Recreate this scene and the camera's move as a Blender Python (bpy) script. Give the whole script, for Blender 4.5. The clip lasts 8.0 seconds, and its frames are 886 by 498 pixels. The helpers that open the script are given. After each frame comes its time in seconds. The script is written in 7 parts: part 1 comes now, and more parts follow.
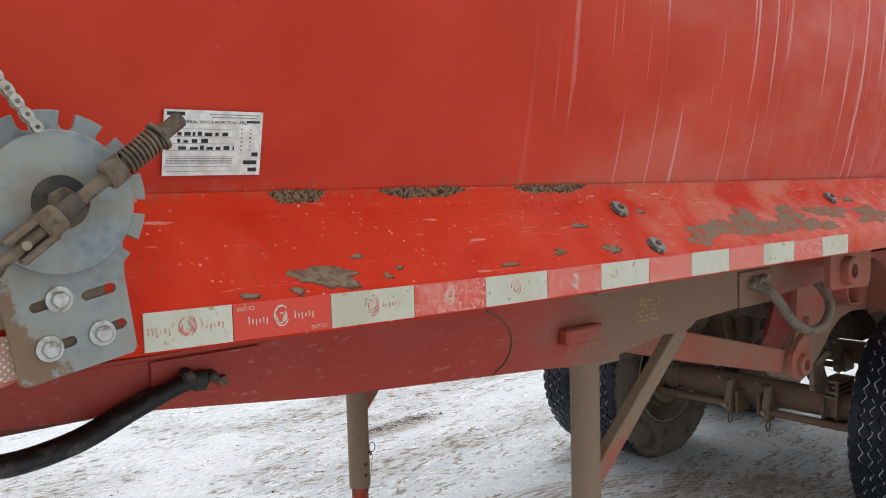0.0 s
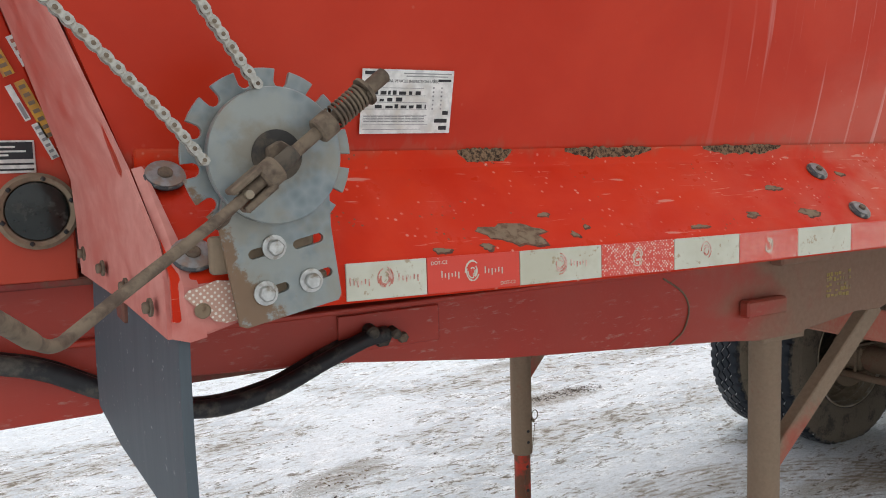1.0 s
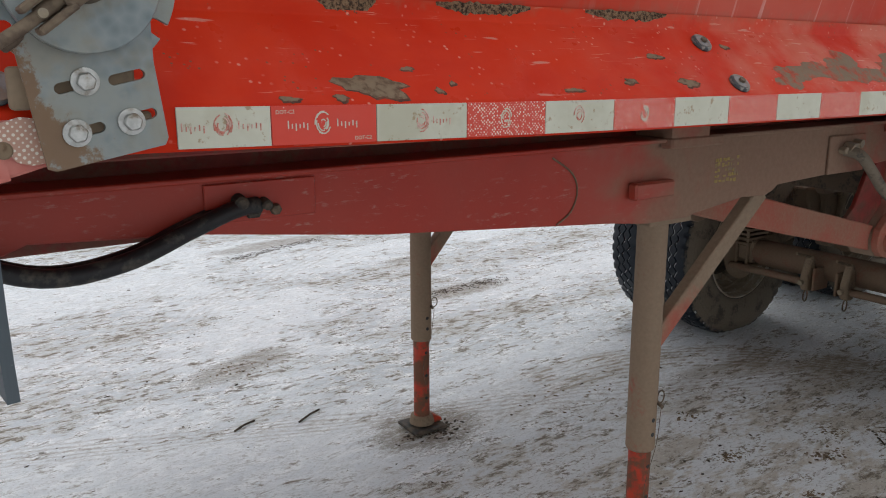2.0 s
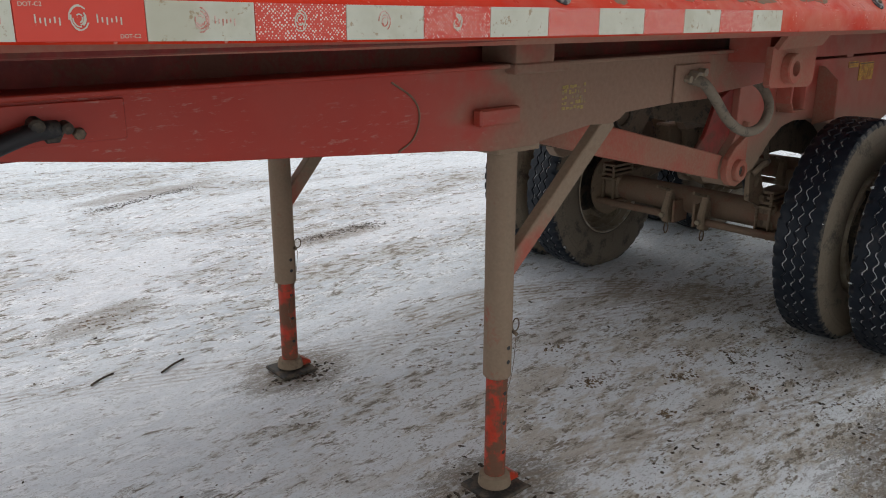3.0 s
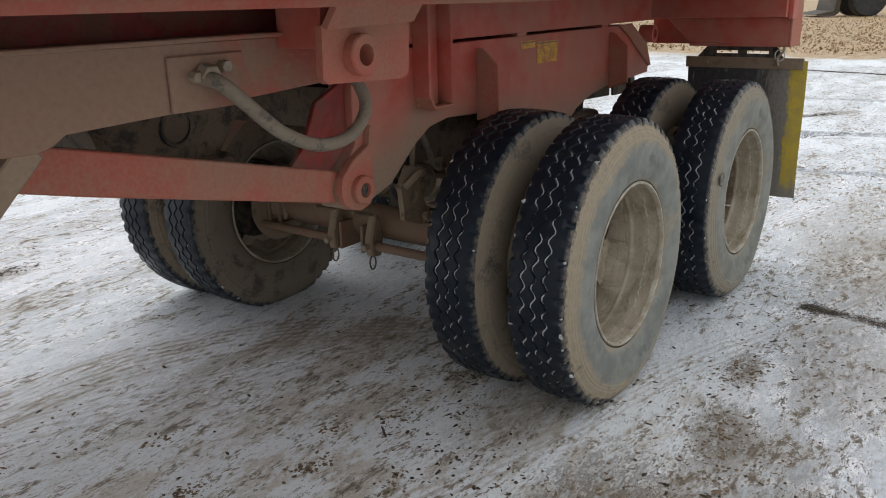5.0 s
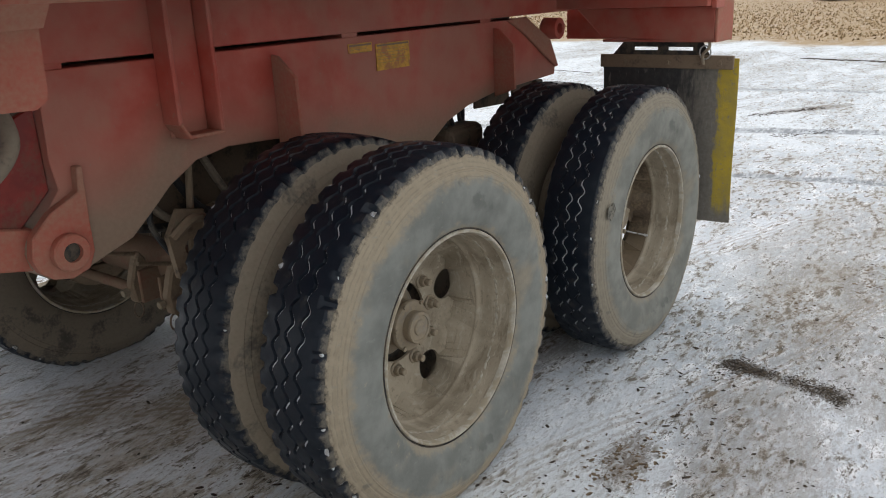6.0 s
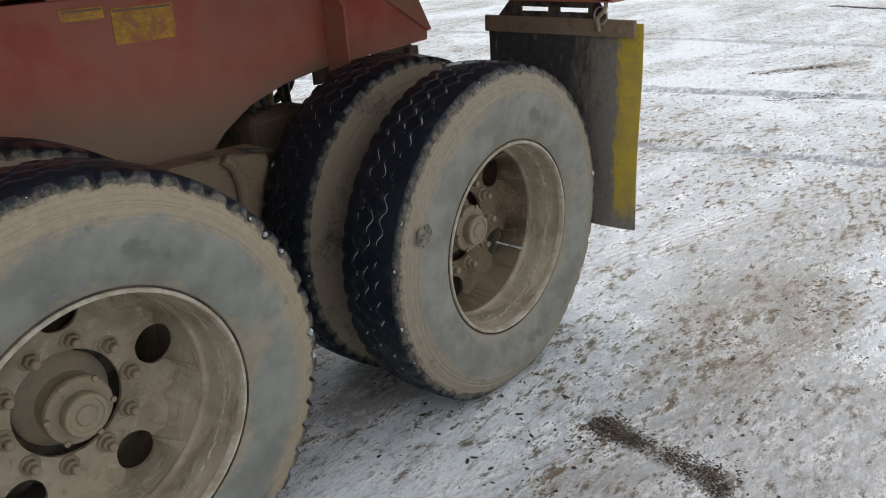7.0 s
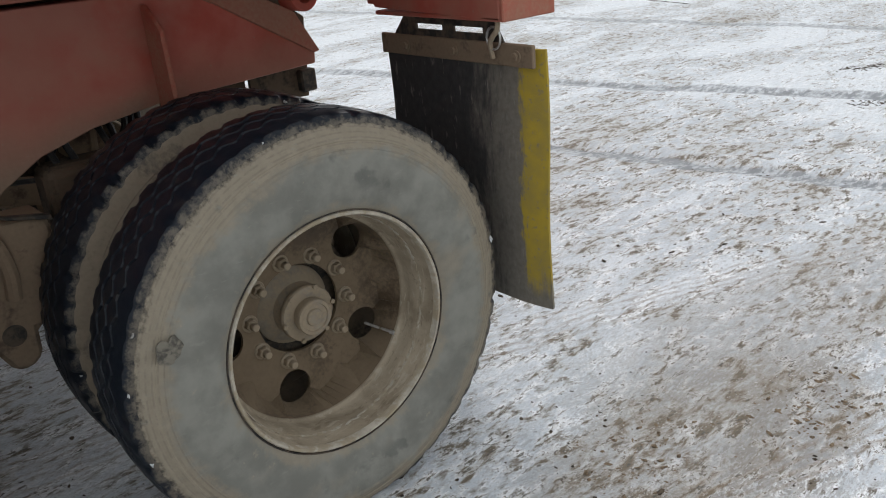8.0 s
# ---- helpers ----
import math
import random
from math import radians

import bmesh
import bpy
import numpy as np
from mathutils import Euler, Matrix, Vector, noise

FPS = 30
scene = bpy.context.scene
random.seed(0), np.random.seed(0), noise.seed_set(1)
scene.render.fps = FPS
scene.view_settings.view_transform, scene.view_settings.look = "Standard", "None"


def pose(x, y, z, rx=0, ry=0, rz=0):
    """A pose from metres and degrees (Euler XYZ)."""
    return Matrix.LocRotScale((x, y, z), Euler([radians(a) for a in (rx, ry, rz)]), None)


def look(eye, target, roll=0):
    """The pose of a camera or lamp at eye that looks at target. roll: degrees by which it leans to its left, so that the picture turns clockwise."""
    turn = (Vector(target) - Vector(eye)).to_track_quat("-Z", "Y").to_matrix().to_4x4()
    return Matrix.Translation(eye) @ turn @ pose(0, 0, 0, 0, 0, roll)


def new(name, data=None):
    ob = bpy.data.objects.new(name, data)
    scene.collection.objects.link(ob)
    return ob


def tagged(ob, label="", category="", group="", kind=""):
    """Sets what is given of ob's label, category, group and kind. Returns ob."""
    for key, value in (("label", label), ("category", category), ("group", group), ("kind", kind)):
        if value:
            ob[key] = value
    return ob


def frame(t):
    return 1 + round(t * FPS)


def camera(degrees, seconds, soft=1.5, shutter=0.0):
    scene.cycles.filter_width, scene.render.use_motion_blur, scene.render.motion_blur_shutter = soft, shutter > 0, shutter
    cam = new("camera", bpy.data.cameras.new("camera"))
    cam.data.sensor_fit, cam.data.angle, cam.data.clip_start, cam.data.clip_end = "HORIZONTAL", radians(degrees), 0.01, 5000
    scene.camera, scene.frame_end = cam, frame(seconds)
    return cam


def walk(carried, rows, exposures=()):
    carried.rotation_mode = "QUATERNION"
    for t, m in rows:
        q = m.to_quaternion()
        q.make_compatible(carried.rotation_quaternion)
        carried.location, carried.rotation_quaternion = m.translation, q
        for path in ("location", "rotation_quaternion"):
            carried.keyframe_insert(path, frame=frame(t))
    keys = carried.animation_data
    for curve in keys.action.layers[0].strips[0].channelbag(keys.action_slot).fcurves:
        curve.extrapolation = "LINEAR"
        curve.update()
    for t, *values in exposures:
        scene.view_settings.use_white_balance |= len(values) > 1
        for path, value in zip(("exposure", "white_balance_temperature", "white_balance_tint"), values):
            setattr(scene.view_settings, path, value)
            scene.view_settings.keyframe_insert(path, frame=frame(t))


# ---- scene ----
cam = camera(57.4, 8.0, soft=1.0)
PATH = [
    (0, (-0.465, -0.996, 1.76), (0.814, 0.534, 1.601), -1.6),
    (0.5, (-0.479, -0.979, 1.75), (0.636, 0.67, 1.564), -1.7),
    (1, (-0.507, -0.967, 1.738), (0.455, 0.774, 1.525), -1.8),
    (1.5, (-0.483, -0.961, 1.707), (0.49, 0.762, 1.413), -1.2),
    (2, (-0.402, -0.971, 1.667), (0.698, 0.635, 1.209), -0.1),
    (2.2, (-0.373, -0.982, 1.65), (0.77, 0.58, 1.147), 0.3),
    (3.3, (-0.193, -1.034, 1.581), (1.123, 0.355, 0.999), -0.1),
    (3.5, (-0.111, -1.007, 1.567), (1.221, 0.366, 0.985), -0.3),
    (4, (0.183, -0.971, 1.549), (1.603, 0.313, 0.969), -1.3),
    (4.5, (0.597, -1.028, 1.513), (2.13, 0.115, 0.927), -0.6),
    (4.7, (0.796, -1.053, 1.535), (2.335, 0.077, 0.939), -1.1),
    (5.8, (1.935, -1.203, 1.502), (3.452, -0.051, 0.892), -2.4),
    (6, (2.156, -1.235, 1.503), (3.658, -0.068, 0.885), -2.6),
    (6.5, (2.695, -1.272, 1.492), (4.167, -0.087, 0.836), -2.1),
    (7, (3.249, -1.384, 1.483), (4.654, -0.169, 0.742), -2.7),
    (7.5, (3.76, -1.424, 1.468), (5.002, -0.056, 0.703), -4.3),
    (8, (4.306, -1.511, 1.496), (5.481, -0.089, 0.724), -4.7),
]
walk(cam, [(t, look(eye, target, roll)) for t, eye, target, roll in PATH],
     exposures=[(0.0, 0.0), (1.2, 0.0), (2.0, -0.36), (2.2, -0.36), (3.5, -0.24), (4.0, -0.12), (4.7, -0.10), (6.0, -0.10), (7.0, -0.15), (8.0, -0.30)])

# ---- light ----
world = bpy.data.worlds.new("overcast_sky")
scene.world = world
world.use_nodes = True
wn = world.node_tree
wn.nodes.clear()
SUN_EL, SUN_AZ = 64.0, 38.0
sky = wn.nodes.new("ShaderNodeTexSky")
sky.sky_type = "NISHITA"
sky.sun_disc = False
sky.sun_elevation, sky.sun_rotation = radians(SUN_EL), radians(SUN_AZ)
sky.air_density, sky.dust_density, sky.ozone_density = 1.0, 3.0, 1.0
grey = wn.nodes.new("ShaderNodeHueSaturation")
grey.inputs["Saturation"].default_value = 0.17
back = wn.nodes.new("ShaderNodeBackground")
back.inputs["Strength"].default_value = 0.145
# the even grey light of the cloud sheet
cloud = wn.nodes.new("ShaderNodeBackground")
cloud.inputs["Color"].default_value, cloud.inputs["Strength"].default_value = (0.95, 0.98, 1.0, 1), 0.58
both = wn.nodes.new("ShaderNodeAddShader")
wout = wn.nodes.new("ShaderNodeOutputWorld")
wn.links.new(sky.outputs[0], grey.inputs["Color"])
wn.links.new(grey.outputs[0], back.inputs["Color"])
wn.links.new(back.outputs[0], both.inputs[0])
wn.links.new(cloud.outputs[0], both.inputs[1])
wn.links.new(both.outputs[0], wout.inputs["Surface"])
sun = new("sun", bpy.data.lights.new("sun", "SUN"))
sun.data.energy, sun.data.angle, sun.data.color = 0.40, radians(60), (1.0, 0.985, 0.97)
az = radians(SUN_AZ)
sun.matrix_world = look((0, 0, 30), (-10 * math.sin(az), -10 * math.cos(az), 30 - 10 * math.tan(radians(SUN_EL))))


# ---- material tools ----
def surface(name, rough=0.6, metal=0.0, spec=0.5):
    m = bpy.data.materials.new(name)
    m.use_nodes = True
    nt = m.node_tree
    b = nt.nodes["Principled BSDF"]
    b.inputs["Roughness"].default_value = rough
    b.inputs["Metallic"].default_value = metal
    b.inputs["Specular IOR Level"].default_value = spec
    return m, nt, b


def coords(nt, scale=(1, 1, 1), turn=0.0, shift=(0, 0, 0)):
    tc = nt.nodes.new("ShaderNodeTexCoord")
    mp = nt.nodes.new("ShaderNodeMapping")
    mp.inputs["Scale"].default_value = scale
    mp.inputs["Rotation"].default_value = (0, 0, radians(turn))
    mp.inputs["Location"].default_value = shift
    nt.links.new(tc.outputs["Object"], mp.inputs[0])
    return mp.outputs[0]


def grain(nt, scale, detail=4.0, at=None, rough=0.55, warp=0.0):
    n = nt.nodes.new("ShaderNodeTexNoise")
    n.inputs["Scale"].default_value = scale
    n.inputs["Detail"].default_value = detail
    n.inputs["Roughness"].default_value = rough
    n.inputs["Distortion"].default_value = warp
    nt.links.new(at if at is not None else coords(nt), n.inputs["Vector"])
    return n.outputs["Fac"]


def cells(nt, scale, at=None, feature="F1"):
    n = nt.nodes.new("ShaderNodeTexVoronoi")
    n.feature = feature
    n.inputs["Scale"].default_value = scale
    nt.links.new(at if at is not None else coords(nt), n.inputs["Vector"])
    return n.outputs["Distance"]


def steps(nt, fac, low, high, a=0.0, b=1.0):
    n = nt.nodes.new("ShaderNodeMapRange")
    n.interpolation_type = "SMOOTHSTEP"
    for k, v in zip(("From Min", "From Max", "To Min", "To Max"), (low, high, a, b)):
        n.inputs[k].default_value = v
    nt.links.new(fac, n.inputs["Value"])
    return n.outputs["Result"]


def sums(nt, op, a, b):
    n = nt.nodes.new("ShaderNodeMath")
    n.operation = op
    for k, v in ((0, a), (1, b)):
        if isinstance(v, (int, float)):
            n.inputs[k].default_value = v
        else:
            nt.links.new(v, n.inputs[k])
    return n.outputs[0]


def blend(nt, fac, a, b, mode="MIX"):
    n = nt.nodes.new("ShaderNodeMix")
    n.data_type, n.blend_type = "RGBA", mode
    for sock, v in ((n.inputs[0], fac), (n.inputs[6], a), (n.inputs[7], b)):
        if isinstance(v, tuple):
            sock.default_value = (*v, 1)
        elif isinstance(v, (int, float)):
            sock.default_value = v
        else:
            nt.links.new(v, sock)
    return n.outputs[2]


def axis_of(nt, axis, at=None):
    n = nt.nodes.new("ShaderNodeSeparateXYZ")
    nt.links.new(at if at is not None else coords(nt), n.inputs[0])
    return n.outputs["XYZ".index(axis)]


def relief(nt, b, fac, strength=0.3, depth=0.002):
    n = nt.nodes.new("ShaderNodeBump")
    n.inputs["Strength"].default_value = strength
    n.inputs["Distance"].default_value = depth
    nt.links.new(fac, n.inputs["Height"])
    nt.links.new(n.outputs[0], b.inputs["Normal"])


def colour(nt, b, c):
    if isinstance(c, tuple):
        b.inputs["Base Color"].default_value = (*c, 1)
    else:
        nt.links.new(c, b.inputs["Base Color"])


def dusty(name, base, dust, amount, rough=0.6, metal=0.0, scale=9.0, fine=90.0, bump=0.25, spec=0.4, base2=None, spread=0.16):
    """A painted or bare surface under uneven dry dirt."""
    m, nt, b = surface(name, rough, metal, spec)
    big, small = grain(nt, scale, 6, warp=0.4), grain(nt, fine, 3)
    f = steps(nt, sums(nt, "ADD", sums(nt, "MULTIPLY", big, 0.75), sums(nt, "MULTIPLY", small, 0.25)), 0.62 - amount * 0.4 - spread / 2, 0.62 - amount * 0.4 + spread / 2)
    under = blend(nt, steps(nt, grain(nt, scale * 2.3, 5), 0.35, 0.65), base, base2 or tuple(c * 0.75 for c in base))
    dirt = blend(nt, small, tuple(c * 0.82 for c in dust), tuple(min(1, c * 1.14) for c in dust))
    colour(nt, b, blend(nt, f, under, dirt))
    nt.links.new(steps(nt, f, 0, 1, rough, 0.92), b.inputs["Roughness"])
    relief(nt, b, small, bump, 0.0015)
    return m


DUST = (0.23, 0.17, 0.115)
PALE = (0.29, 0.235, 0.165)


def tank_paint():
    m, nt, b = surface("tank_red_paint", 0.38, 0, 0.2)
    base = blend(nt, steps(nt, grain(nt, 3.0, 5, warp=0.5), 0.3, 0.7), (0.47, 0.030, 0.011), (0.54, 0.044, 0.018))
    run = grain(nt, 1.0, 4, coords(nt, (34, 0.6, 1.1)), 0.6)
    where = steps(nt, sums(nt, "ADD", axis_of(nt, "X"), sums(nt, "MULTIPLY", grain(nt, 1.6, 3), 0.6)), 0.9, 1.35)
    lines = sums(nt, "MULTIPLY", steps(nt, run, 0.58, 0.66), sums(nt, "MULTIPLY", where, 0.5))
    veil = sums(nt, "MULTIPLY", steps(nt, grain(nt, 2.2, 6, coords(nt, (1, 1, 2.2))), 0.42, 0.75), sums(nt, "MULTIPLY", where, 0.28))
    spots = sums(nt, "MULTIPLY", steps(nt, cells(nt, 45), 0.16, 0.06), steps(nt, grain(nt, 7, 3), 0.55, 0.7, 0, 0.45))
    c = blend(nt, lines, base, (0.72, 0.50, 0.46))
    c = blend(nt, veil, c, (0.60, 0.24, 0.18))
    c = blend(nt, spots, c, (0.55, 0.28, 0.22))
    low = sums(nt, "ADD", axis_of(nt, "Z"), sums(nt, "MULTIPLY", sums(nt, "SUBTRACT", grain(nt, 1.0, 6, coords(nt, (30, 30, 9)), 0.65), 0.5), 0.13))
    c = blend(nt, steps(nt, low, 1.768, 1.748, 0, 0.25), c, (0.33, 0.13, 0.085))
    colour(nt, b, c)
    nt.links.new(steps(nt, grain(nt, 14, 5), 0.3, 0.7, 0.28, 0.5), b.inputs["Roughness"])
    relief(nt, b, grain(nt, 4, 2), 0.08, 0.01)
    return m


def skirt_paint():
    m, nt, b = surface("skirt_red_paint", 0.42, 0, 0.09)
    base = blend(nt, steps(nt, grain(nt, 5.0, 6, warp=0.6), 0.3, 0.7), (0.52, 0.020, 0.004), (0.59, 0.036, 0.009))
    where = steps(nt, axis_of(nt, "X"), 0.3, 1.5)
    haze = sums(nt, "MULTIPLY", steps(nt, grain(nt, 6, 6), 0.38, 0.66), steps(nt, where, 0, 1, 0.04, 0.75))
    c = blend(nt, haze, base, (0.55, 0.16, 0.105))
    flecks = sums(nt, "MULTIPLY", steps(nt, cells(nt, 60, coords(nt, (1, 1, 1))), 0.20, 0.08), steps(nt, grain(nt, 10, 4), 0.44, 0.58, 0, 0.7))
    c = blend(nt, flecks, c, (0.66, 0.34, 0.26))
    scratch = steps(nt, grain(nt, 1.0, 3, coords(nt, (9, 60, 60), 0)), 0.66, 0.72, 0, 0.5)
    c = blend(nt, scratch, c, (0.62, 0.36, 0.28))
    hair = sums(nt, "MULTIPLY", steps(nt, grain(nt, 1.0, 2, coords(nt, (14, 220, 220), 25)), 0.66, 0.71, 0, 0.55), steps(nt, grain(nt, 6, 3), 0.45, 0.6))
    c = blend(nt, hair, c, (0.62, 0.28, 0.20))
    seam = sums(nt, "ADD", sums(nt, "ADD", axis_of(nt, "Z"), sums(nt, "MULTIPLY", axis_of(nt, "X"), 0.007)), sums(nt, "MULTIPLY", sums(nt, "SUBTRACT", grain(nt, 26, 6, None, 0.65), 0.5), 0.07))
    c = blend(nt, steps(nt, seam, 1.745, 1.765, 0, 0.3), c, (0.27, 0.115, 0.065))
    pits = sums(nt, "MULTIPLY", steps(nt, cells(nt, 85), 0.20, 0.12), steps(nt, grain(nt, 13, 4, None, 0.6), 0.54, 0.62, 0, 0.85))
    c = blend(nt, pits, c, (0.16, 0.075, 0.04))
    colour(nt, b, c)
    nt.links.new(steps(nt, grain(nt, 22, 5), 0.3, 0.7, 0.26, 0.55), b.inputs["Roughness"])
    relief(nt, b, grain(nt, 30, 4), 0.12, 0.002)
    return m


def rail_paint():
    """Red rail, caked with road dirt from the leg backwards."""
    m, nt, b = surface("rail_red_paint", 0.5, 0, 0.4)
    big = grain(nt, 5, 6, warp=0.5)
    x = sums(nt, "ADD", axis_of(nt, "X"), sums(nt, "MULTIPLY", big, 1.1))
    cake = sums(nt, "MULTIPLY", steps(nt, x, 1.62, 2.2), steps(nt, x, 2.95, 3.4, 1.0, 0.35))
    splash = sums(nt, "MULTIPLY", steps(nt, grain(nt, 1.0, 6, coords(nt, (26, 26, 90), 0), 0.65), 0.56, 0.70, 0, 0.55), steps(nt, grain(nt, 4.5, 4), 0.42, 0.62))
    film = steps(nt, grain(nt, 3, 5), 0.35, 0.75, 0.03, 0.24)
    base = blend(nt, big, (0.35, 0.022, 0.010), (0.46, 0.034, 0.016))
    dirt = blend(nt, grain(nt, 60, 4), (0.20, 0.132, 0.090), (0.295, 0.205, 0.145))
    c = blend(nt, film, base, (0.33, 0.12, 0.085))
    c = blend(nt, splash, c, (0.44, 0.27, 0.21))
    c = blend(nt, sums(nt, "MULTIPLY", cake, 0.94), c, dirt)
    colour(nt, b, c)
    nt.links.new(steps(nt, cake, 0, 1, 0.42, 0.9), b.inputs["Roughness"])
    relief(nt, b, grain(nt, 120, 4), 0.2, 0.0015)
    return m


def snow_ground():
    m, nt, b = surface("packed_snow_and_mud", 0.75, 0, 0.3)
    P = coords(nt)
    x, y = axis_of(nt, "X", P), axis_of(nt, "Y", P)
    zone = grain(nt, 0.55, 5, coords(nt, (0.6, 1.5, 1), -34), 0.6, 0.5)
    patch = grain(nt, 3.2, 7, coords(nt, (0.7, 1.5, 1), -28), 0.62, 0.5)
    blotch = grain(nt, 9.0, 7, coords(nt, (0.75, 1.5, 1), -22), 0.68, 0.4)
    speck = grain(nt, 22, 5, coords(nt, (0.6, 1.5, 1), -24), 0.7, 0.3)
    fleck = grain(nt, 62, 4, coords(nt, (0.6, 1.4, 1), -15), 0.65)
    fine = grain(nt, 260, 3, P, 0.6)
    # cleaner, paler snow towards the trailer, lightened against its shade, with more flecks
    dx = sums(nt, "MULTIPLY", sums(nt, "ABSOLUTE", sums(nt, "SUBTRACT", x, 3.0), 0), 0.30)
    dy = sums(nt, "MULTIPLY", sums(nt, "ABSOLUTE", sums(nt, "SUBTRACT", y, 0.0), 0), 0.48)
    near = steps(nt, sums(nt, "MAXIMUM", dx, dy), 0.1, 1.3, 0.75, 0.0)
    mid = sums(nt, "ADD", sums(nt, "MULTIPLY", patch, 0.5), sums(nt, "MULTIPLY", blotch, 0.5))
    # the trodden, muddy way along the wheels
    way = sums(nt, "MULTIPLY", steps(nt, sums(nt, "ADD", y, sums(nt, "MULTIPLY", zone, 0.8)), 0.55, 0.0), steps(nt, sums(nt, "ADD", x, zone), 2.9, 3.9))
    grit, crumbs = grain(nt, 105, 4, P, 0.7), cells(nt, 70, P)
    snow = blend(nt, steps(nt, sums(nt, "ADD", sums(nt, "MULTIPLY", blotch, 0.7), sums(nt, "MULTIPLY", fleck, 0.3)), 0.44, 0.56), (0.50, 0.55, 0.60), (0.87, 0.89, 0.91))
    snow = blend(nt, steps(nt, speck, 0.48, 0.57, 0, 0.65), snow, (0.46, 0.48, 0.50))
    ice = blend(nt, speck, (0.46, 0.51, 0.55), (0.66, 0.70, 0.74))
    c = blend(nt, steps(nt, patch, 0.47, 0.63, 0.0, 0.7), snow, ice)
    dirty = steps(nt, sums(nt, "ADD", sums(nt, "ADD", sums(nt, "MULTIPLY", zone, 0.5), sums(nt, "MULTIPLY", mid, 0.5)), sums(nt, "ADD", sums(nt, "MULTIPLY", near, -0.05), sums(nt, "MULTIPLY", way, 0.06))), 0.44, 0.56)
    clean = blend(nt, blotch, (0.60, 0.64, 0.68), (0.82, 0.85, 0.87))
    c = blend(nt, steps(nt, dirty, 0.0, 0.6, 0.75, 0.0), c, clean)
    # thin trodden dirt, warm and see-through
    film = steps(nt, sums(nt, "ADD", sums(nt, "ADD", sums(nt, "MULTIPLY", zone, 0.5), sums(nt, "MULTIPLY", mid, 0.5)), sums(nt, "ADD", sums(nt, "MULTIPLY", near, -0.04), sums(nt, "MULTIPLY", way, 0.03))), 0.46, 0.66, 0, 0.65)
    slush = blend(nt, speck, (0.31, 0.30, 0.28), (0.60, 0.605, 0.60))
    c = blend(nt, film, c, slush)
    # smooth ice under the trailer, painted pale against its shade, under a brown meltwater film
    fill_and_film = sums(nt, "MULTIPLY", sums(nt, "MULTIPLY", steps(nt, sums(nt, "ADD", x, sums(nt, "MULTIPLY", zone, 1.2)), 1.1, 2.3), steps(nt, x, 4.6, 3.6)), sums(nt, "MULTIPLY", steps(nt, y, -0.7, -0.1), steps(nt, y, 2.0, 1.0)))
    c = blend(nt, sums(nt, "MULTIPLY", fill_and_film, steps(nt, blotch, 0.56, 0.44, 0.25, 0.85)), c, blend(nt, speck, (0.68, 0.72, 0.75), (0.84, 0.865, 0.88)))
    c = blend(nt, sums(nt, "MULTIPLY", fill_and_film, steps(nt, sums(nt, "ADD", sums(nt, "MULTIPLY", patch, 0.6), sums(nt, "MULTIPLY", speck, 0.4)), 0.47, 0.57, 0.10, 0.78)), c, blend(nt, speck, (0.34, 0.275, 0.19), (0.58, 0.525, 0.44)))
    c = blend(nt, sums(nt, "MULTIPLY", fill_and_film, steps(nt, sums(nt, "ADD", sums(nt, "MULTIPLY", blotch, 0.55), sums(nt, "MULTIPLY", fleck, 0.45)), 0.535, 0.585, 0, 0.8)), c, (0.19, 0.145, 0.09))
    # crumbs of grey slush
    crumb = steps(nt, cells(nt, 38, coords(nt, (0.75, 1.4, 1), -24)), 0.20, 0.46, 0.5, 0.0)
    c = blend(nt, sums(nt, "MULTIPLY", crumb, sums(nt, "MULTIPLY", dirty, steps(nt, blotch, 0.40, 0.60))), c, (0.33, 0.32, 0.295))
    heavy = sums(nt, "ADD", sums(nt, "ADD", sums(nt, "MULTIPLY", zone, 0.22), sums(nt, "MULTIPLY", mid, 0.48)), sums(nt, "ADD", sums(nt, "MULTIPLY", speck, 0.30), sums(nt, "ADD", sums(nt, "MULTIPLY", near, -0.01), sums(nt, "MULTIPLY", way, 0.020))))
    soil = blend(nt, fleck, (0.065, 0.047, 0.028), (0.22, 0.168, 0.108))
    c = blend(nt, steps(nt, heavy, 0.508, 0.575, 0, 0.7), c, (0.27, 0.232, 0.175))
    c = blend(nt, steps(nt, heavy, 0.548, 0.585, 0, 0.9), c, soil)
    many = sums(nt, "MULTIPLY", steps(nt, sums(nt, "ADD", blotch, sums(nt, "MULTIPLY", near, 0.05)), 0.42, 0.60), steps(nt, dirty, 0, 1, 0.25, 1.0))
    many = sums(nt, "MULTIPLY", many, steps(nt, fill_and_film, 0, 1, 1.0, 0.7))
    c = blend(nt, sums(nt, "MULTIPLY", steps(nt, speck, 0.545, 0.59), sums(nt, "MULTIPLY", many, 0.9)), c, (0.135, 0.11, 0.08))
    c = blend(nt, sums(nt, "MULTIPLY", steps(nt, fleck, 0.555, 0.60), steps(nt, many, 0, 1, 0.25, 0.95)), c, (0.10, 0.09, 0.075))
    c = blend(nt, sums(nt, "MULTIPLY", steps(nt, grit, 0.575, 0.63), steps(nt, many, 0, 1, 0.30, 0.85)), c, (0.17, 0.15, 0.12))
    c = blend(nt, sums(nt, "MULTIPLY", steps(nt, crumbs, 0.22, 0.12), steps(nt, patch, 0.40, 0.58, 0.0, 0.6)), c, (0.80, 0.82, 0.84))
